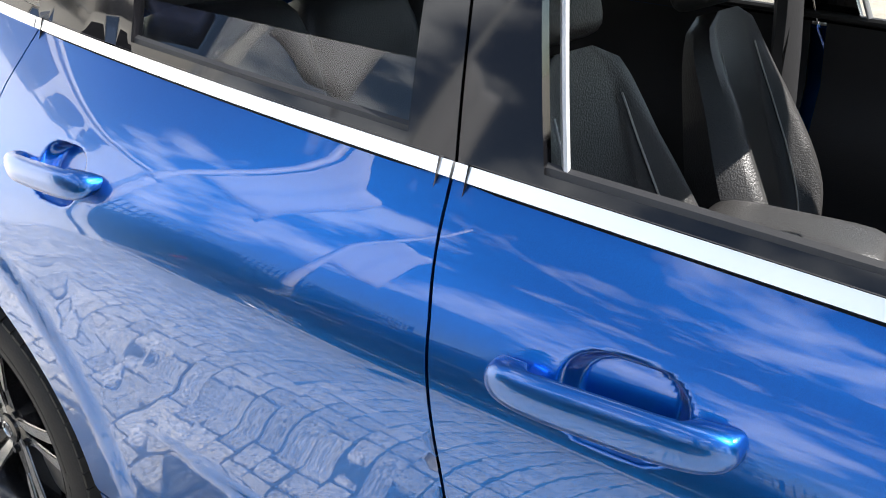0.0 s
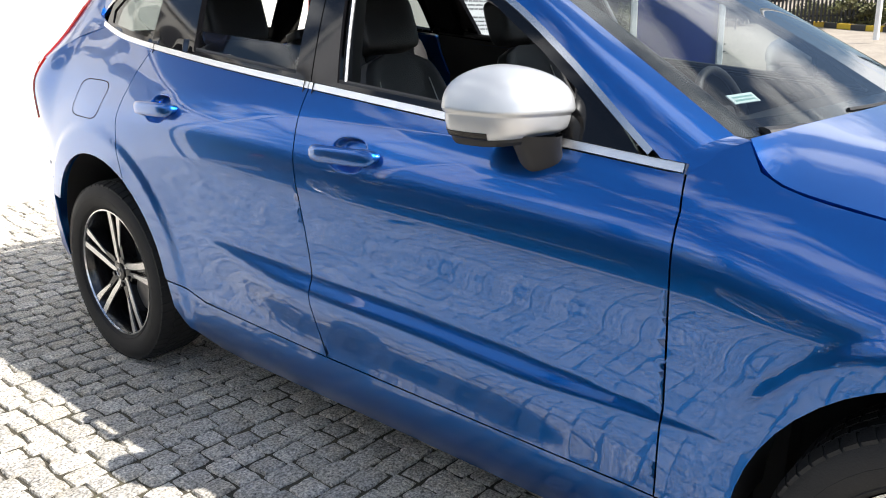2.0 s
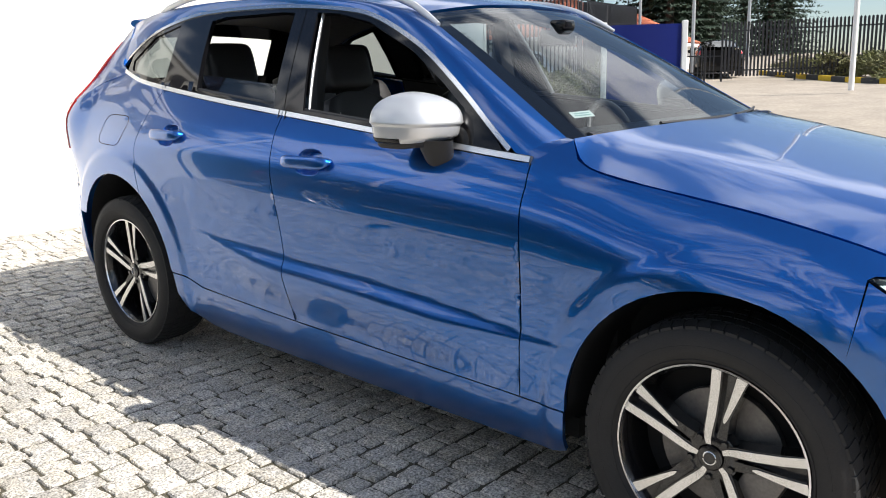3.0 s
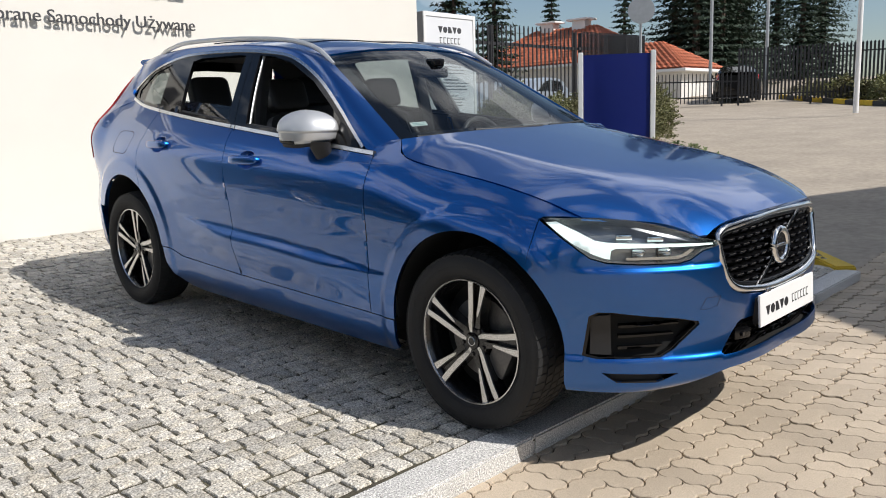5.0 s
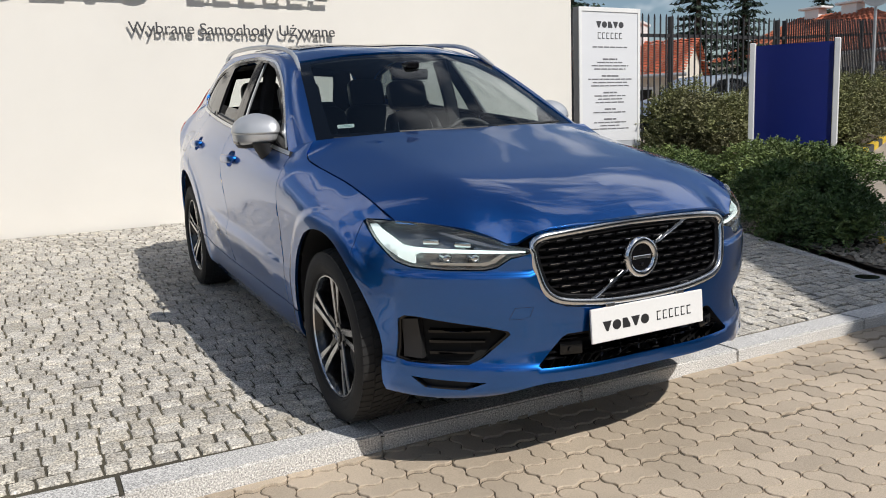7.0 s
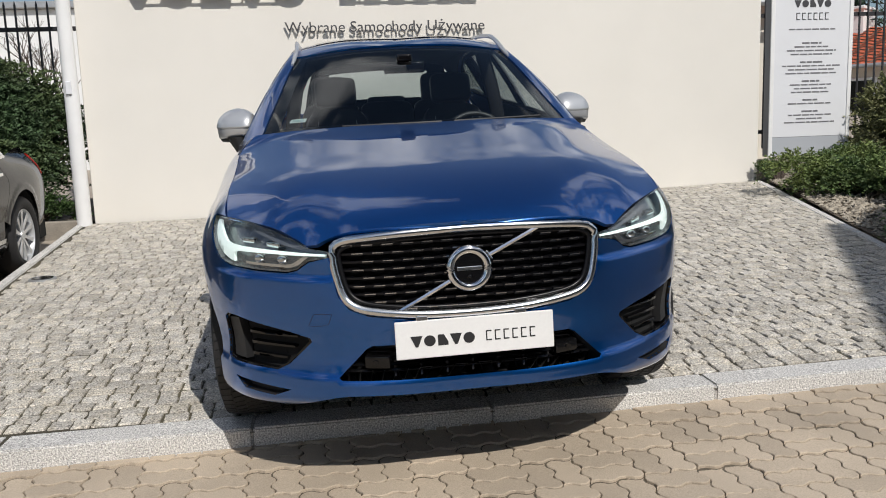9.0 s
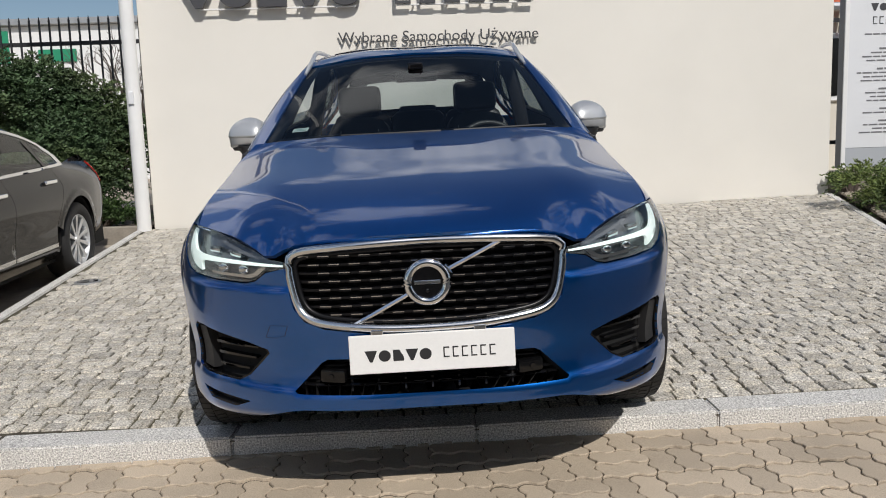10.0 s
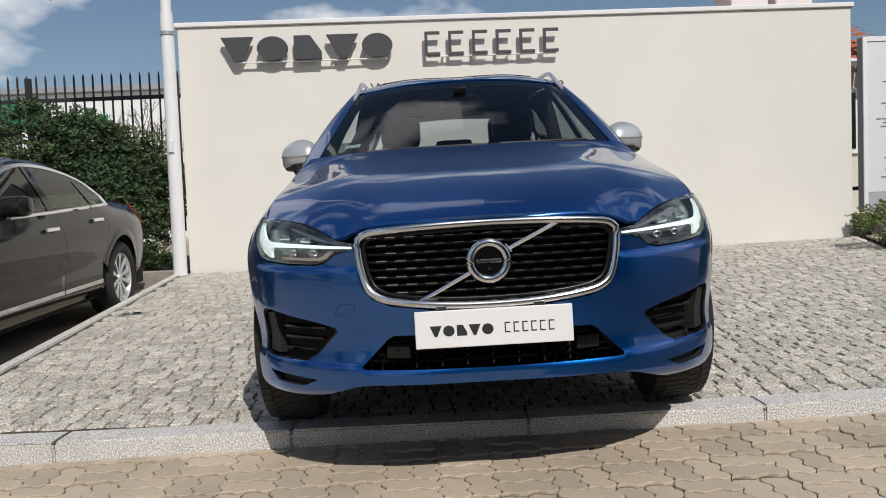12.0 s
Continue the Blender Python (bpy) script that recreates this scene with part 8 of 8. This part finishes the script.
fence("fence", "black steel palisade fence behind the shrubs", (5.0, 5.55, 0), (10.2, 5.67, 0.02), 0.65, 2.68)
fence("fence", "black steel palisade fence behind the shrubs", (10.2, 5.67, 0.02), (17.5, 8.6, 0.56), 0.65, 2.68)
fence("fence", "black steel palisade fence behind the junipers", (-10.5, 5.95, 0), (-3.0, 5.85, 0.0), 0.65, 2.72)
fence("fence", "black steel palisade fence across the yard's far end", (24.5, 15.2, 1.5), (27.0, 10.2, 1.42), 0.0, 1.1, 0.14, 0.035)
fence("gate", "black barred sliding gate at the far end", (27.0, 10.2, 1.42), (29.6, 3.2, 1.45), 0.08, 1.98, 0.125, 0.07)


def house(m, w, d, h, rise, label):
    hs_ = thing("house", label, "house", m)
    wallm = mat("pale_house_render", (0.62, 0.58, 0.50), 0.9, var=0.05, scale=1.0, grain=0.03)
    bm = bmesh.new()
    add_box(bm, (0, 0, -1.5), (w, d, h))
    part("wall", bm, wallm, hs_, "pale rendered wall")
    roofm = mat("red_roof_tile", (0.42, 0.10, 0.045), 0.75, var=0.15, scale=1.5, grain=0.15, grain_scale=8, rnd=0.12, island=True)
    # rows of tiles on both slopes
    v, f = [], []
    rows_n = 14
    for side in (0, 1):
        for i in range(rows_n):
            t0, t1 = i / rows_n, (i + 1.15) / rows_n
            cols = int(w / 0.5) + 2
            for j in range(cols):
                x0, x1 = -0.5 + j * 0.5, -0.5 + (j + 0.97) * 0.5
                b = len(v)
                for t, lift in ((t0, 0.07), (min(t1, 1.0), 0.02)):
                    y = (-0.5 + (d / 2 + 0.5) * t) if side == 0 else (d + 0.5 - (d / 2 + 0.5) * t)
                    z = h - 0.15 + (rise + 0.15) * t + lift
                    v += [(x0, y, z), ((x0 + x1) / 2, y, z + 0.05), (x1, y, z)]
                f += [(b, b + 1, b + 4, b + 3), (b + 1, b + 2, b + 5, b + 4)]
    tagged(mesh_ob("roof", v, f, roofm, hs_, "red clay tile roof"), kind="stuff")
    bm = bmesh.new()
    add_prism(bm, [(0, h), (d, h), (d / 2, h + rise - 0.1)], 0, w, 0, Matrix(((0, 1, 0, 0), (1, 0, 0, 0), (0, 0, 1, 0), (0, 0, 0, 1))))
    part("gable", bm, wallm, hs_)
    for x in (w * 0.25, w * 0.62):
        bm = bmesh.new()
        add_box(bm, (x, d * 0.42, h + rise * 0.5), (x + 0.8, d * 0.58, h + rise + 0.7), 0.02)
        add_box(bm, (x - 0.06, d * 0.40, h + rise + 0.7), (x + 0.86, d * 0.60, h + rise + 0.82), 0.02)
        part("chimney", bm, M_CAP, hs_, "pale chimney")
    for x in np.arange(1.0, w - 1.0, 2.2):
        win = thing("window", "", "", None)
        for k in ("label", "category"):
            if k in win:
                del win[k]
        win.parent = hs_
        bm = bmesh.new()
        add_box(bm, (x, -0.06, h - 1.7), (x + 1.0, 0.0, h - 0.5), 0.02)
        part("window_frame", bm, M_WHITE, win)
        bm = bmesh.new()
        add_box(bm, (x + 0.1, -0.075, h - 1.6), (x + 0.9, -0.062, h - 0.6))
        part("pane", bm, M_GLOSS, win)
    bm = bmesh.new()
    add_tube(bm, [(-0.4, -0.55, h - 0.12), (w + 0.4, -0.55, h - 0.12)], 0.07, 8)
    part("gutter", bm, M_STEEL, hs_)
    return hs_


house(Matrix.Translation((15.5, 24.4, 0)) @ Matrix.Rotation(math.atan2(-0.78, 0.62), 4, "Z"), 7.2, 8.5, 2.7, 1.5, "low pale house with a red tiled roof")
house(Matrix.Translation((5.6, 9.6, 0)) @ Matrix.Rotation(radians(6), 4, "Z"), 2.6, 5.0, 3.2, 1.4, "ochre outbuilding beyond the fence")


def hip_house(x0, x1, y0, y1, base, eave, ridge, ridge_y, label, chimneys=()):
    """A house with a hipped roof whose ridge runs along y, laid in lapped courses of tiles."""
    hs_ = thing("house", label, "house")
    wallm = mat("white_house_render", (0.66, 0.64, 0.60), 0.9, var=0.05, scale=1.0, grain=0.03)
    bm = bmesh.new()
    add_box(bm, (x0 + 0.4, y0 + 0.4, base - 1.0), (x1 - 0.4, y1 - 0.4, eave + 0.05))
    part("wall", bm, wallm, hs_, "pale rendered wall")
    xm = (x0 + x1) / 2
    ra_v, rb_v = np.array((xm, ridge_y[0], ridge)), np.array((xm, ridge_y[1], ridge))
    c00, c01, c10, c11 = np.array((x0, y0, eave)), np.array((x0, y1, eave)), np.array((x1, y0, eave)), np.array((x1, y1, eave))
    roofm = mat("red_clay_tile", (0.40, 0.115, 0.055), 0.75, var=0.18, scale=1.2, grain=0.15, grain_scale=8, rnd=0.16, island=True)
    v, f = [], []
    for p0, p1, q0, q1 in ((c01, c00, rb_v, ra_v), (c00, c10, ra_v, ra_v), (c10, c11, ra_v, rb_v), (c11, c01, rb_v, rb_v)):
        up = np.cross(p1 - p0, (q0 + q1) / 2 - p0)
        up = up / np.linalg.norm(up)
        rows_n = max(4, int(np.linalg.norm((q0 + q1 - p0 - p1) / 2) / 0.34))
        for i in range(rows_n):
            t0, t1 = i / rows_n, min(1.0, (i + 1.12) / rows_n)
            a0, a1 = p0 + (q0 - p0) * t0, p1 + (q1 - p1) * t0
            b0, b1 = p0 + (q0 - p0) * t1, p1 + (q1 - p1) * t1
            cols = max(1, int(np.linalg.norm(a1 - a0) / 0.30))
            for j in range(cols):
                u0, u1, um = j / cols, (j + 0.97) / cols, (j + 0.5) / cols
                b = len(v)
                v += [tuple(a0 + (a1 - a0) * u + up * l) for u, l in ((u0, 0.06), (um, 0.11), (u1, 0.06))]
                v += [tuple(b0 + (b1 - b0) * u + up * l) for u, l in ((u0, 0.015), (um, 0.065), (u1, 0.015))]
                f += [(b, b + 1, b + 4, b + 3), (b + 1, b + 2, b + 5, b + 4)]
    tagged(mesh_ob("roof", v, f, roofm, hs_, "red clay tile roof"), kind="stuff")
    bm = bmesh.new()
    deck = [bm.verts.new(tuple(p)) for p in (c00, c01, c11, c10, ra_v, rb_v)]
    for q in ((0, 1, 5, 4), (3, 4, 5, 2), (0, 4, 3), (1, 2, 5), (0, 3, 2, 1)):
        bm.faces.new([deck[i] for i in q])
    bmesh.ops.recalc_face_normals(bm, faces=bm.faces[:])
    part("roof_deck", bm, roofm, hs_)
    bm = bmesh.new()
    add_box(bm, (x0 - 0.06, y0 - 0.06, eave - 0.16), (x1 + 0.06, y1 + 0.06, eave - 0.01), 0.02)
    part("eaves_board", bm, M_CAP, hs_, "pale eaves board")
    for cy_ in chimneys:
        bm = bmesh.new()
        add_box(bm, (xm - 0.35, cy_ - 0.45, ridge - 0.8), (xm + 0.35, cy_ + 0.45, ridge + 0.35), 0.02)
        add_box(bm, (xm - 0.5, cy_ - 0.75, ridge + 0.35), (xm + 0.5, cy_ + 0.75, ridge + 0.47), 0.02)
        part("chimney", bm, M_CAP, hs_, "pale capped chimney")
    return hs_


hip_house(34.0, 42.0, 20.3, 31.5, 1.8, 3.9, 6.25, (23.9, 28.3), "pale house with a red hipped tile roof", (24.9, 27.2))
hip_house(33.6, 38.0, 15.9, 20.6, 1.8, 3.25, 4.75, (18.4, 20.5), "white low wing with a red hipped tile roof")


def spruce(x, y, z, h, r, seed):
    t = thing("spruce", "dark green spruce tree beyond the fence", "tree", Matrix.Translation((x, y, z)), group="spruces")
    rr = np.random.RandomState(seed)
    bm = bmesh.new()
    add_tube(bm, [(0, 0, 0), (0.05, 0, h * 0.5), (0, 0, h)], [h * 0.022, h * 0.013, 0.02], 7)
    part("trunk", bm, M_BARK, t)
    v, f = [], []
    levels = int(h * 2.6)
    for i in range(levels):
        k = i / levels
        zz = h * (0.05 + 0.93 * k)
        reach = r * (1 - k) ** 0.85 * rr.uniform(0.75, 1.1) + 0.12
        for _ in range(26):
            a = rr.uniform(0, 2 * math.pi)
            L = reach * rr.uniform(0.6, 1.1)
            steps = max(3, int(L / 0.20))
            for s in range(steps):
                q = (s + rr.uniform(0, 1)) / steps
                p = np.array((math.cos(a) * L * q, math.sin(a) * L * q, zz - 0.22 * L * q + 0.12 * L * q * q))
                w = 0.30 * (1.1 - 0.5 * q)
                d1 = np.array((math.cos(a + rr.normal() * 0.5), math.sin(a + rr.normal() * 0.5), -0.35 + rr.normal() * 0.3)) * w
                d2 = np.array((-math.sin(a), math.cos(a), rr.normal() * 0.5)) * w * 0.55
                b = len(v)
                v += [tuple(p - d2), tuple(p + d1 * 0.3 + d2 * 0.2), tuple(p + d2), tuple(p + d1)]
                f.append((b, b + 1, b + 2, b + 3))
    mesh_ob("crown", v, f, M_SPRUCE, t)["kind"] = "stuff"
    return t


for i, (x, y, h, r) in enumerate(((26.6, 24.5, 9.0, 2.2), (29.0, 24.0, 9.0, 2.0), (40.7, 20.4, 12.0, 2.4), (39.5, 18.4, 13.0, 2.6), (41.9, 18.1, 12.5, 2.6), (46.0, 18.9, 12.5, 3.0), (43.5, 20.5, 11.0, 2.8), (60.5, 22.6, 13.0, 3.2), (56.6, 19.2, 12.0, 2.8),
                                  (62.7, 20.0, 14.0, 3.2), (47.8, 28.1, 9.0, 1.8), (45.0, 32.3, 9.0, 1.6), (58.0, 25.0, 11.0, 3.0), (52.0, 21.5, 10.0, 2.8), (66.0, 8.0, 10.0, 3.2), (20.5, 26.0, 9.5, 2.4))):
    spruce(x, y, road_z(x, min(y, 16)) - 0.2, h, r, 100 + i)


def bare_tree(x, y, z, h, seed):
    t = thing("bare_tree", "bare twiggy tree beyond the fence", "tree", Matrix.Translation((x, y, z)), group="bare trees")
    rr = random.Random(seed)
    trunk, twigs = bmesh.new(), bmesh.new()

    def limb(p, d, length, rad, depth):
        e = p + d * length
        mid = (p + e) / 2 + Vector((rr.uniform(-1, 1), rr.uniform(-1, 1), 0)) * length * 0.06
        add_tube(trunk if depth < 2 else twigs, [p, mid, e], [rad, rad * 0.8, rad * 0.6], 5 if depth < 2 else 4)
        if depth >= 5:
            return
        for _ in range(3 if depth else 4):
            nd = (d + Vector((rr.uniform(-1, 1), rr.uniform(-1, 1), rr.uniform(-0.1, 0.7))) * 0.75).normalized()
            limb(p + (e - p) * rr.uniform(0.55, 1.0), nd, length * rr.uniform(0.55, 0.75), rad * 0.55, depth + 1)
    limb(Vector((0, 0, 0)), Vector((0, 0, 1)), h * 0.33, h * 0.018, 0)
    part("trunk", trunk, M_BARK, t)
    part("crown", twigs, M_TWIG, t)["kind"] = "stuff"
    return t


for i, (x, y, h) in enumerate(((-9.5, 13.0, 5.0), (-12.5, 15.0, 5.5), (-7.0, 15.5, 4.8), (-15.0, 12.0, 5.0))):
    bare_tree(x, y, 0.0, h, 200 + i)
# pale low building with a green band, far left beyond the fence
shed = thing("warehouse", "white and green warehouse beyond the fence", "building", Matrix.Translation((-22, 22, 0)))
bm = bmesh.new()
add_box(bm, (0, 0, 0), (16, 6, 5.0), 0.03)
part("wall", bm, M_WHITE, shed, "white cladding")
bm = bmesh.new()
add_box(bm, (-0.05, -0.06, 3.85), (9.1, -0.005, 4.85), 0.01)
add_box(bm, (10.0, -0.06, 3.85), (11.2, -0.005, 4.25), 0.01)
part("green_band", bm, plain("green_cladding", (0.02, 0.25, 0.13), 0.5), shed, "green cladding band")
bm = bmesh.new()
add_box(bm, (-0.2, -0.2, 5.0), (16.2, 6.2, 5.2), 0.02)
part("roof", bm, M_STEEL, shed)

# lamp post, sign post and mast
lamp_post = thing("street_lamp", "slim grey street lamp beside the gate", "street lamp", Matrix.Translation((27.0, 11.34, 1.5)))
bm = bmesh.new()
add_cyl(bm, (0, 0, 0), (0, 0, 7.5), 0.07, 0.045, 12)
part("pole", bm, M_STEEL, lamp_post, smooth=True)
bm = bmesh.new()
add_tube(bm, [(0, 0, 7.5), (-0.4, 0, 7.7), (-1.1, 0, 7.75)], 0.035, 8)
rounded(bm, (0.5, 0.18, 0.09), Matrix.Translation((-1.3, 0, 7.75)), 0.4, 2)
part("lamp_head", bm, M_STEEL, lamp_post, smooth=True)
copy_thing(lamp_post, Matrix.Translation((29.8, 10.35, 1.6)))
mast = thing("flagpole", "tall white mast standing by the far hedge", "flagpole", Matrix.Translation((21.3, 4.2, 1.0)), group="flagpoles")
bm = bmesh.new()
add_cyl(bm, (0, 0, 0), (0, 0, 9), 0.075, 0.05, 14)
part("mast", bm, M_WHITE, mast, smooth=True)
post = thing("road_sign", "round road sign seen from its grey back", "road sign", Matrix.Translation((13.9, 6.6, 0.55)))
bm = bmesh.new()
add_cyl(bm, (0, 0, 0), (0, 0, 3.4), 0.03, 0.03, 12)
part("pole", bm, M_STEEL, post, smooth=True)
bm = bmesh.new()
bmesh.ops.create_cone(bm, cap_ends=True, segments=32, radius1=0.30, radius2=0.30, depth=0.02, matrix=Matrix.Translation((-0.03, -0.03, 2.95)) @ Matrix.Rotation(radians(-57), 4, "Z") @ Matrix.Rotation(radians(90), 4, "X"))
part("disc", bm, M_STEEL, post, "grey sign back")
roof_lamp = thing("street_lamp", "street lamp showing over the wall", "street lamp", Matrix.Translation((-2.4, 14.0, 0)))
bm = bmesh.new()
add_cyl(bm, (0, 0, 0), (0, 0, 5.05), 0.05, 0.04, 10)
add_tube(bm, [(0, 0, 5.0), (-0.3, 0, 5.15), (-0.5, 0, 5.2)], 0.03, 6)
rounded(bm, (0.45, 0.16, 0.07), Matrix.Translation((-0.62, 0, 5.22)), 0.4, 2)
part("pole", bm, M_FENCE, roof_lamp, smooth=True)
# far island hedge with its painted kerb
isle = thing("island_kerb", "far island kerb painted yellow and black", "kerb", kind="structure")
pts = through_pts([(31.5, 10.5), (28.5, 7.8), (25.4, 4.6), (23.6, 1.5)], 15)
for i, (a, b) in enumerate(zip(pts[::-1], pts[::-1][1:])):
    kerb_block(isle, b, a, 0.18, road_z(*b) + 0.14, road_z(*a) + 0.14, 0.3, M_YELLOW if i % 2 else M_BLACKK, "kerb_stone", 0.015)
for i, (x, y) in enumerate(((30.5, 8.0), (29.0, 6.4), (27.6, 5.0), (26.4, 3.4), (25.6, 1.6))):
    bush("island_hedge", "low clipped green hedge on the far island", (x, y, road_z(x, y) + 0.05), (1.1, 1.1, 0.75), 700, M_HEDGE, 0.10, 0.2, 6, 140 + i)

# the showroom that stands behind the walk and shades the yard
ang = math.atan2(-0.9, -0.44)
show = thing("showroom", "grey panelled showroom with wide glass front", "building", Matrix.Translation((5.89, -5.01, -0.3)) @ Matrix.Rotation(ang, 4, "Z"))
M_PANEL = mat("grey_cladding", (0.30, 0.31, 0.33), 0.5, var=0.04, scale=1, grain=0)
bm = bmesh.new()
add_box(bm, (0, 0, 0), (22, 24, 7.3), 0.02)
part("wall", bm, M_PANEL, show, "grey cladding")
for i in range(7):
    bm = bmesh.new()
    add_box(bm, (0.6 + i * 3.0, -0.04, 0.3), (3.4 + i * 3.0, -0.005, 4.0), 0.01)
    part("window", bm, M_GLOSS, show, "dark showroom glass")
bm = bmesh.new()
add_box(bm, (0.0, 0.0, 7.3), (22.0, 24.0, 7.4), 0.02)
part("roof", bm, M_STEEL, show)
# trees across the yard that close the view behind the walk
for i, (x, y, h, r) in enumerate(((-16, -3, 8.5, 2.4), (-18, 3, 8.0, 2.3), (-17, -9, 9.0, 2.5), (-12, -17, 8.0, 2.4), (-20, 8, 8.5, 2.4), (-5, -24, 9.0, 2.6))):
    spruce(x, y, -0.3, h, r, 160 + i)
fence("fence", "black steel palisade fence across the yard", (-12.5, -14, -0.3), (-12.5, 4.0, 0.0), 0.2, 2.0, 0.14)

# ---- small cars parked beyond the fence ----
def hatchback(m, paint, label):
    """A compact hatchback, nose towards -x, standing on z = 0 of its own frame."""
    c = thing("hatchback_car", label, "car", m, group="parked cars")

    def slab(profile, half, taper):
        bm = bmesh.new()
        rings = []
        for y, k in ((-half, taper), (-half * 0.8, 1.0), (half * 0.8, 1.0), (half, taper)):
            mid = Vector((sum(p[0] for p in profile) / len(profile), 0, sum(p[1] for p in profile) / len(profile)))
            rings.append([bm.verts.new((mid.x + (x - mid.x) * k, y, mid.z + (z - mid.z) * k)) for x, z in profile])
        n = len(profile)
        for a, b in zip(rings, rings[1:]):
            for i in range(n):
                bm.faces.new((a[i], a[(i + 1) % n], b[(i + 1) % n], b[i]))
        bm.faces.new(rings[0])
        bm.faces.new(rings[-1])
        bmesh.ops.recalc_face_normals(bm, faces=bm.faces[:])
        return bm

    low = smooth_line([(-2.0, 0.35), (-1.98, 0.62), (-1.70, 0.82), (-1.0, 0.93), (0.2, 0.98), (1.4, 1.0), (1.92, 0.95), (2.0, 0.60), (1.95, 0.32), (0.0, 0.25)], 3, True)
    part("body", slab(low, 0.86, 0.93), paint, c, smooth=True)
    top = smooth_line([(-1.05, 0.90), (-0.35, 1.36), (0.2, 1.47), (1.1, 1.44), (1.65, 1.18), (1.85, 0.92), (0.4, 0.85)], 3, True)
    part("roof", slab(top, 0.74, 0.90), paint, c, smooth=True)
    for sgn in (-1, 1):
        for prof in ([(-0.80, 0.97), (-0.28, 1.30), (0.22, 1.37), (0.22, 0.98)], [(0.30, 0.98), (0.30, 1.37), (0.95, 1.35), (1.25, 1.20), (1.30, 1.0)]):
            bm = bmesh.new()
            add_prism(bm, prof, -0.005, 0.012, 0.002, Matrix.Translation((0, sgn * 0.735, 0)))
            part("side_window", bm, M_GLOSS, c)
        for x in (-1.25, 1.25):
            bm = bmesh.new()
            add_cyl(bm, (x, sgn * 0.66, 0.31), (x, sgn * 0.87, 0.31), 0.31, 0.31, 24)
            tyre_ = part("wheel", bm, M_TYRE, c, smooth=True)
            bm = bmesh.new()
            add_cyl(bm, (x, sgn * 0.865, 0.31), (x, sgn * 0.885, 0.31), 0.20, 0.18, 20)
            part("rim", bm, M_STEEL, tyre_)
        bm = bmesh.new()
        rounded(bm, (0.08, 0.22, 0.14), Matrix.Translation((1.90, sgn * 0.62, 0.86)), 0.3, 2)
        part("tail_light", bm, M_TAIL, c)
    return c


M_SCAR = plain("silver_blue_car_paint", (0.42, 0.48, 0.55), 0.3, 0.5, coat=0.8)
for x, y, turn, mt_, words_ in ((14.9, 12.5, 12, M_SCAR, "silver blue hatchback parked behind the fence"), (19.6, 14.4, 12, M_SCAR, "silver blue hatchback parked behind the fence")):
    hatchback(Matrix.Translation((x, y, road_z(x, y) - 0.03)) @ Matrix.Rotation(radians(turn), 4, "Z"), mt_, words_)

# ---- single stones and blocks nearest the walk ----
for k, (x, y, z, w, d, turn) in sett_singles:
    ob = new("sett", sett_meshes[k])
    ob.parent = pavement
    ob.matrix_basis = Matrix.Translation((x, y, z)) @ Matrix.Rotation(turn, 4, "Z") @ Matrix.Rotation(-0.0385 * -1, 4, "X") @ Matrix.Diagonal((w, d, 1, 1))
for kind_, x, y, z in pav_singles:
    ob = new("paver", PAVERS[kind_][2])
    ob.parent = road
    ob.matrix_basis = Matrix.Translation((x, y, z)) @ Matrix.Rotation(PTURN, 4, "Z") @ Matrix.Rotation(-0.02, 4, "Y")
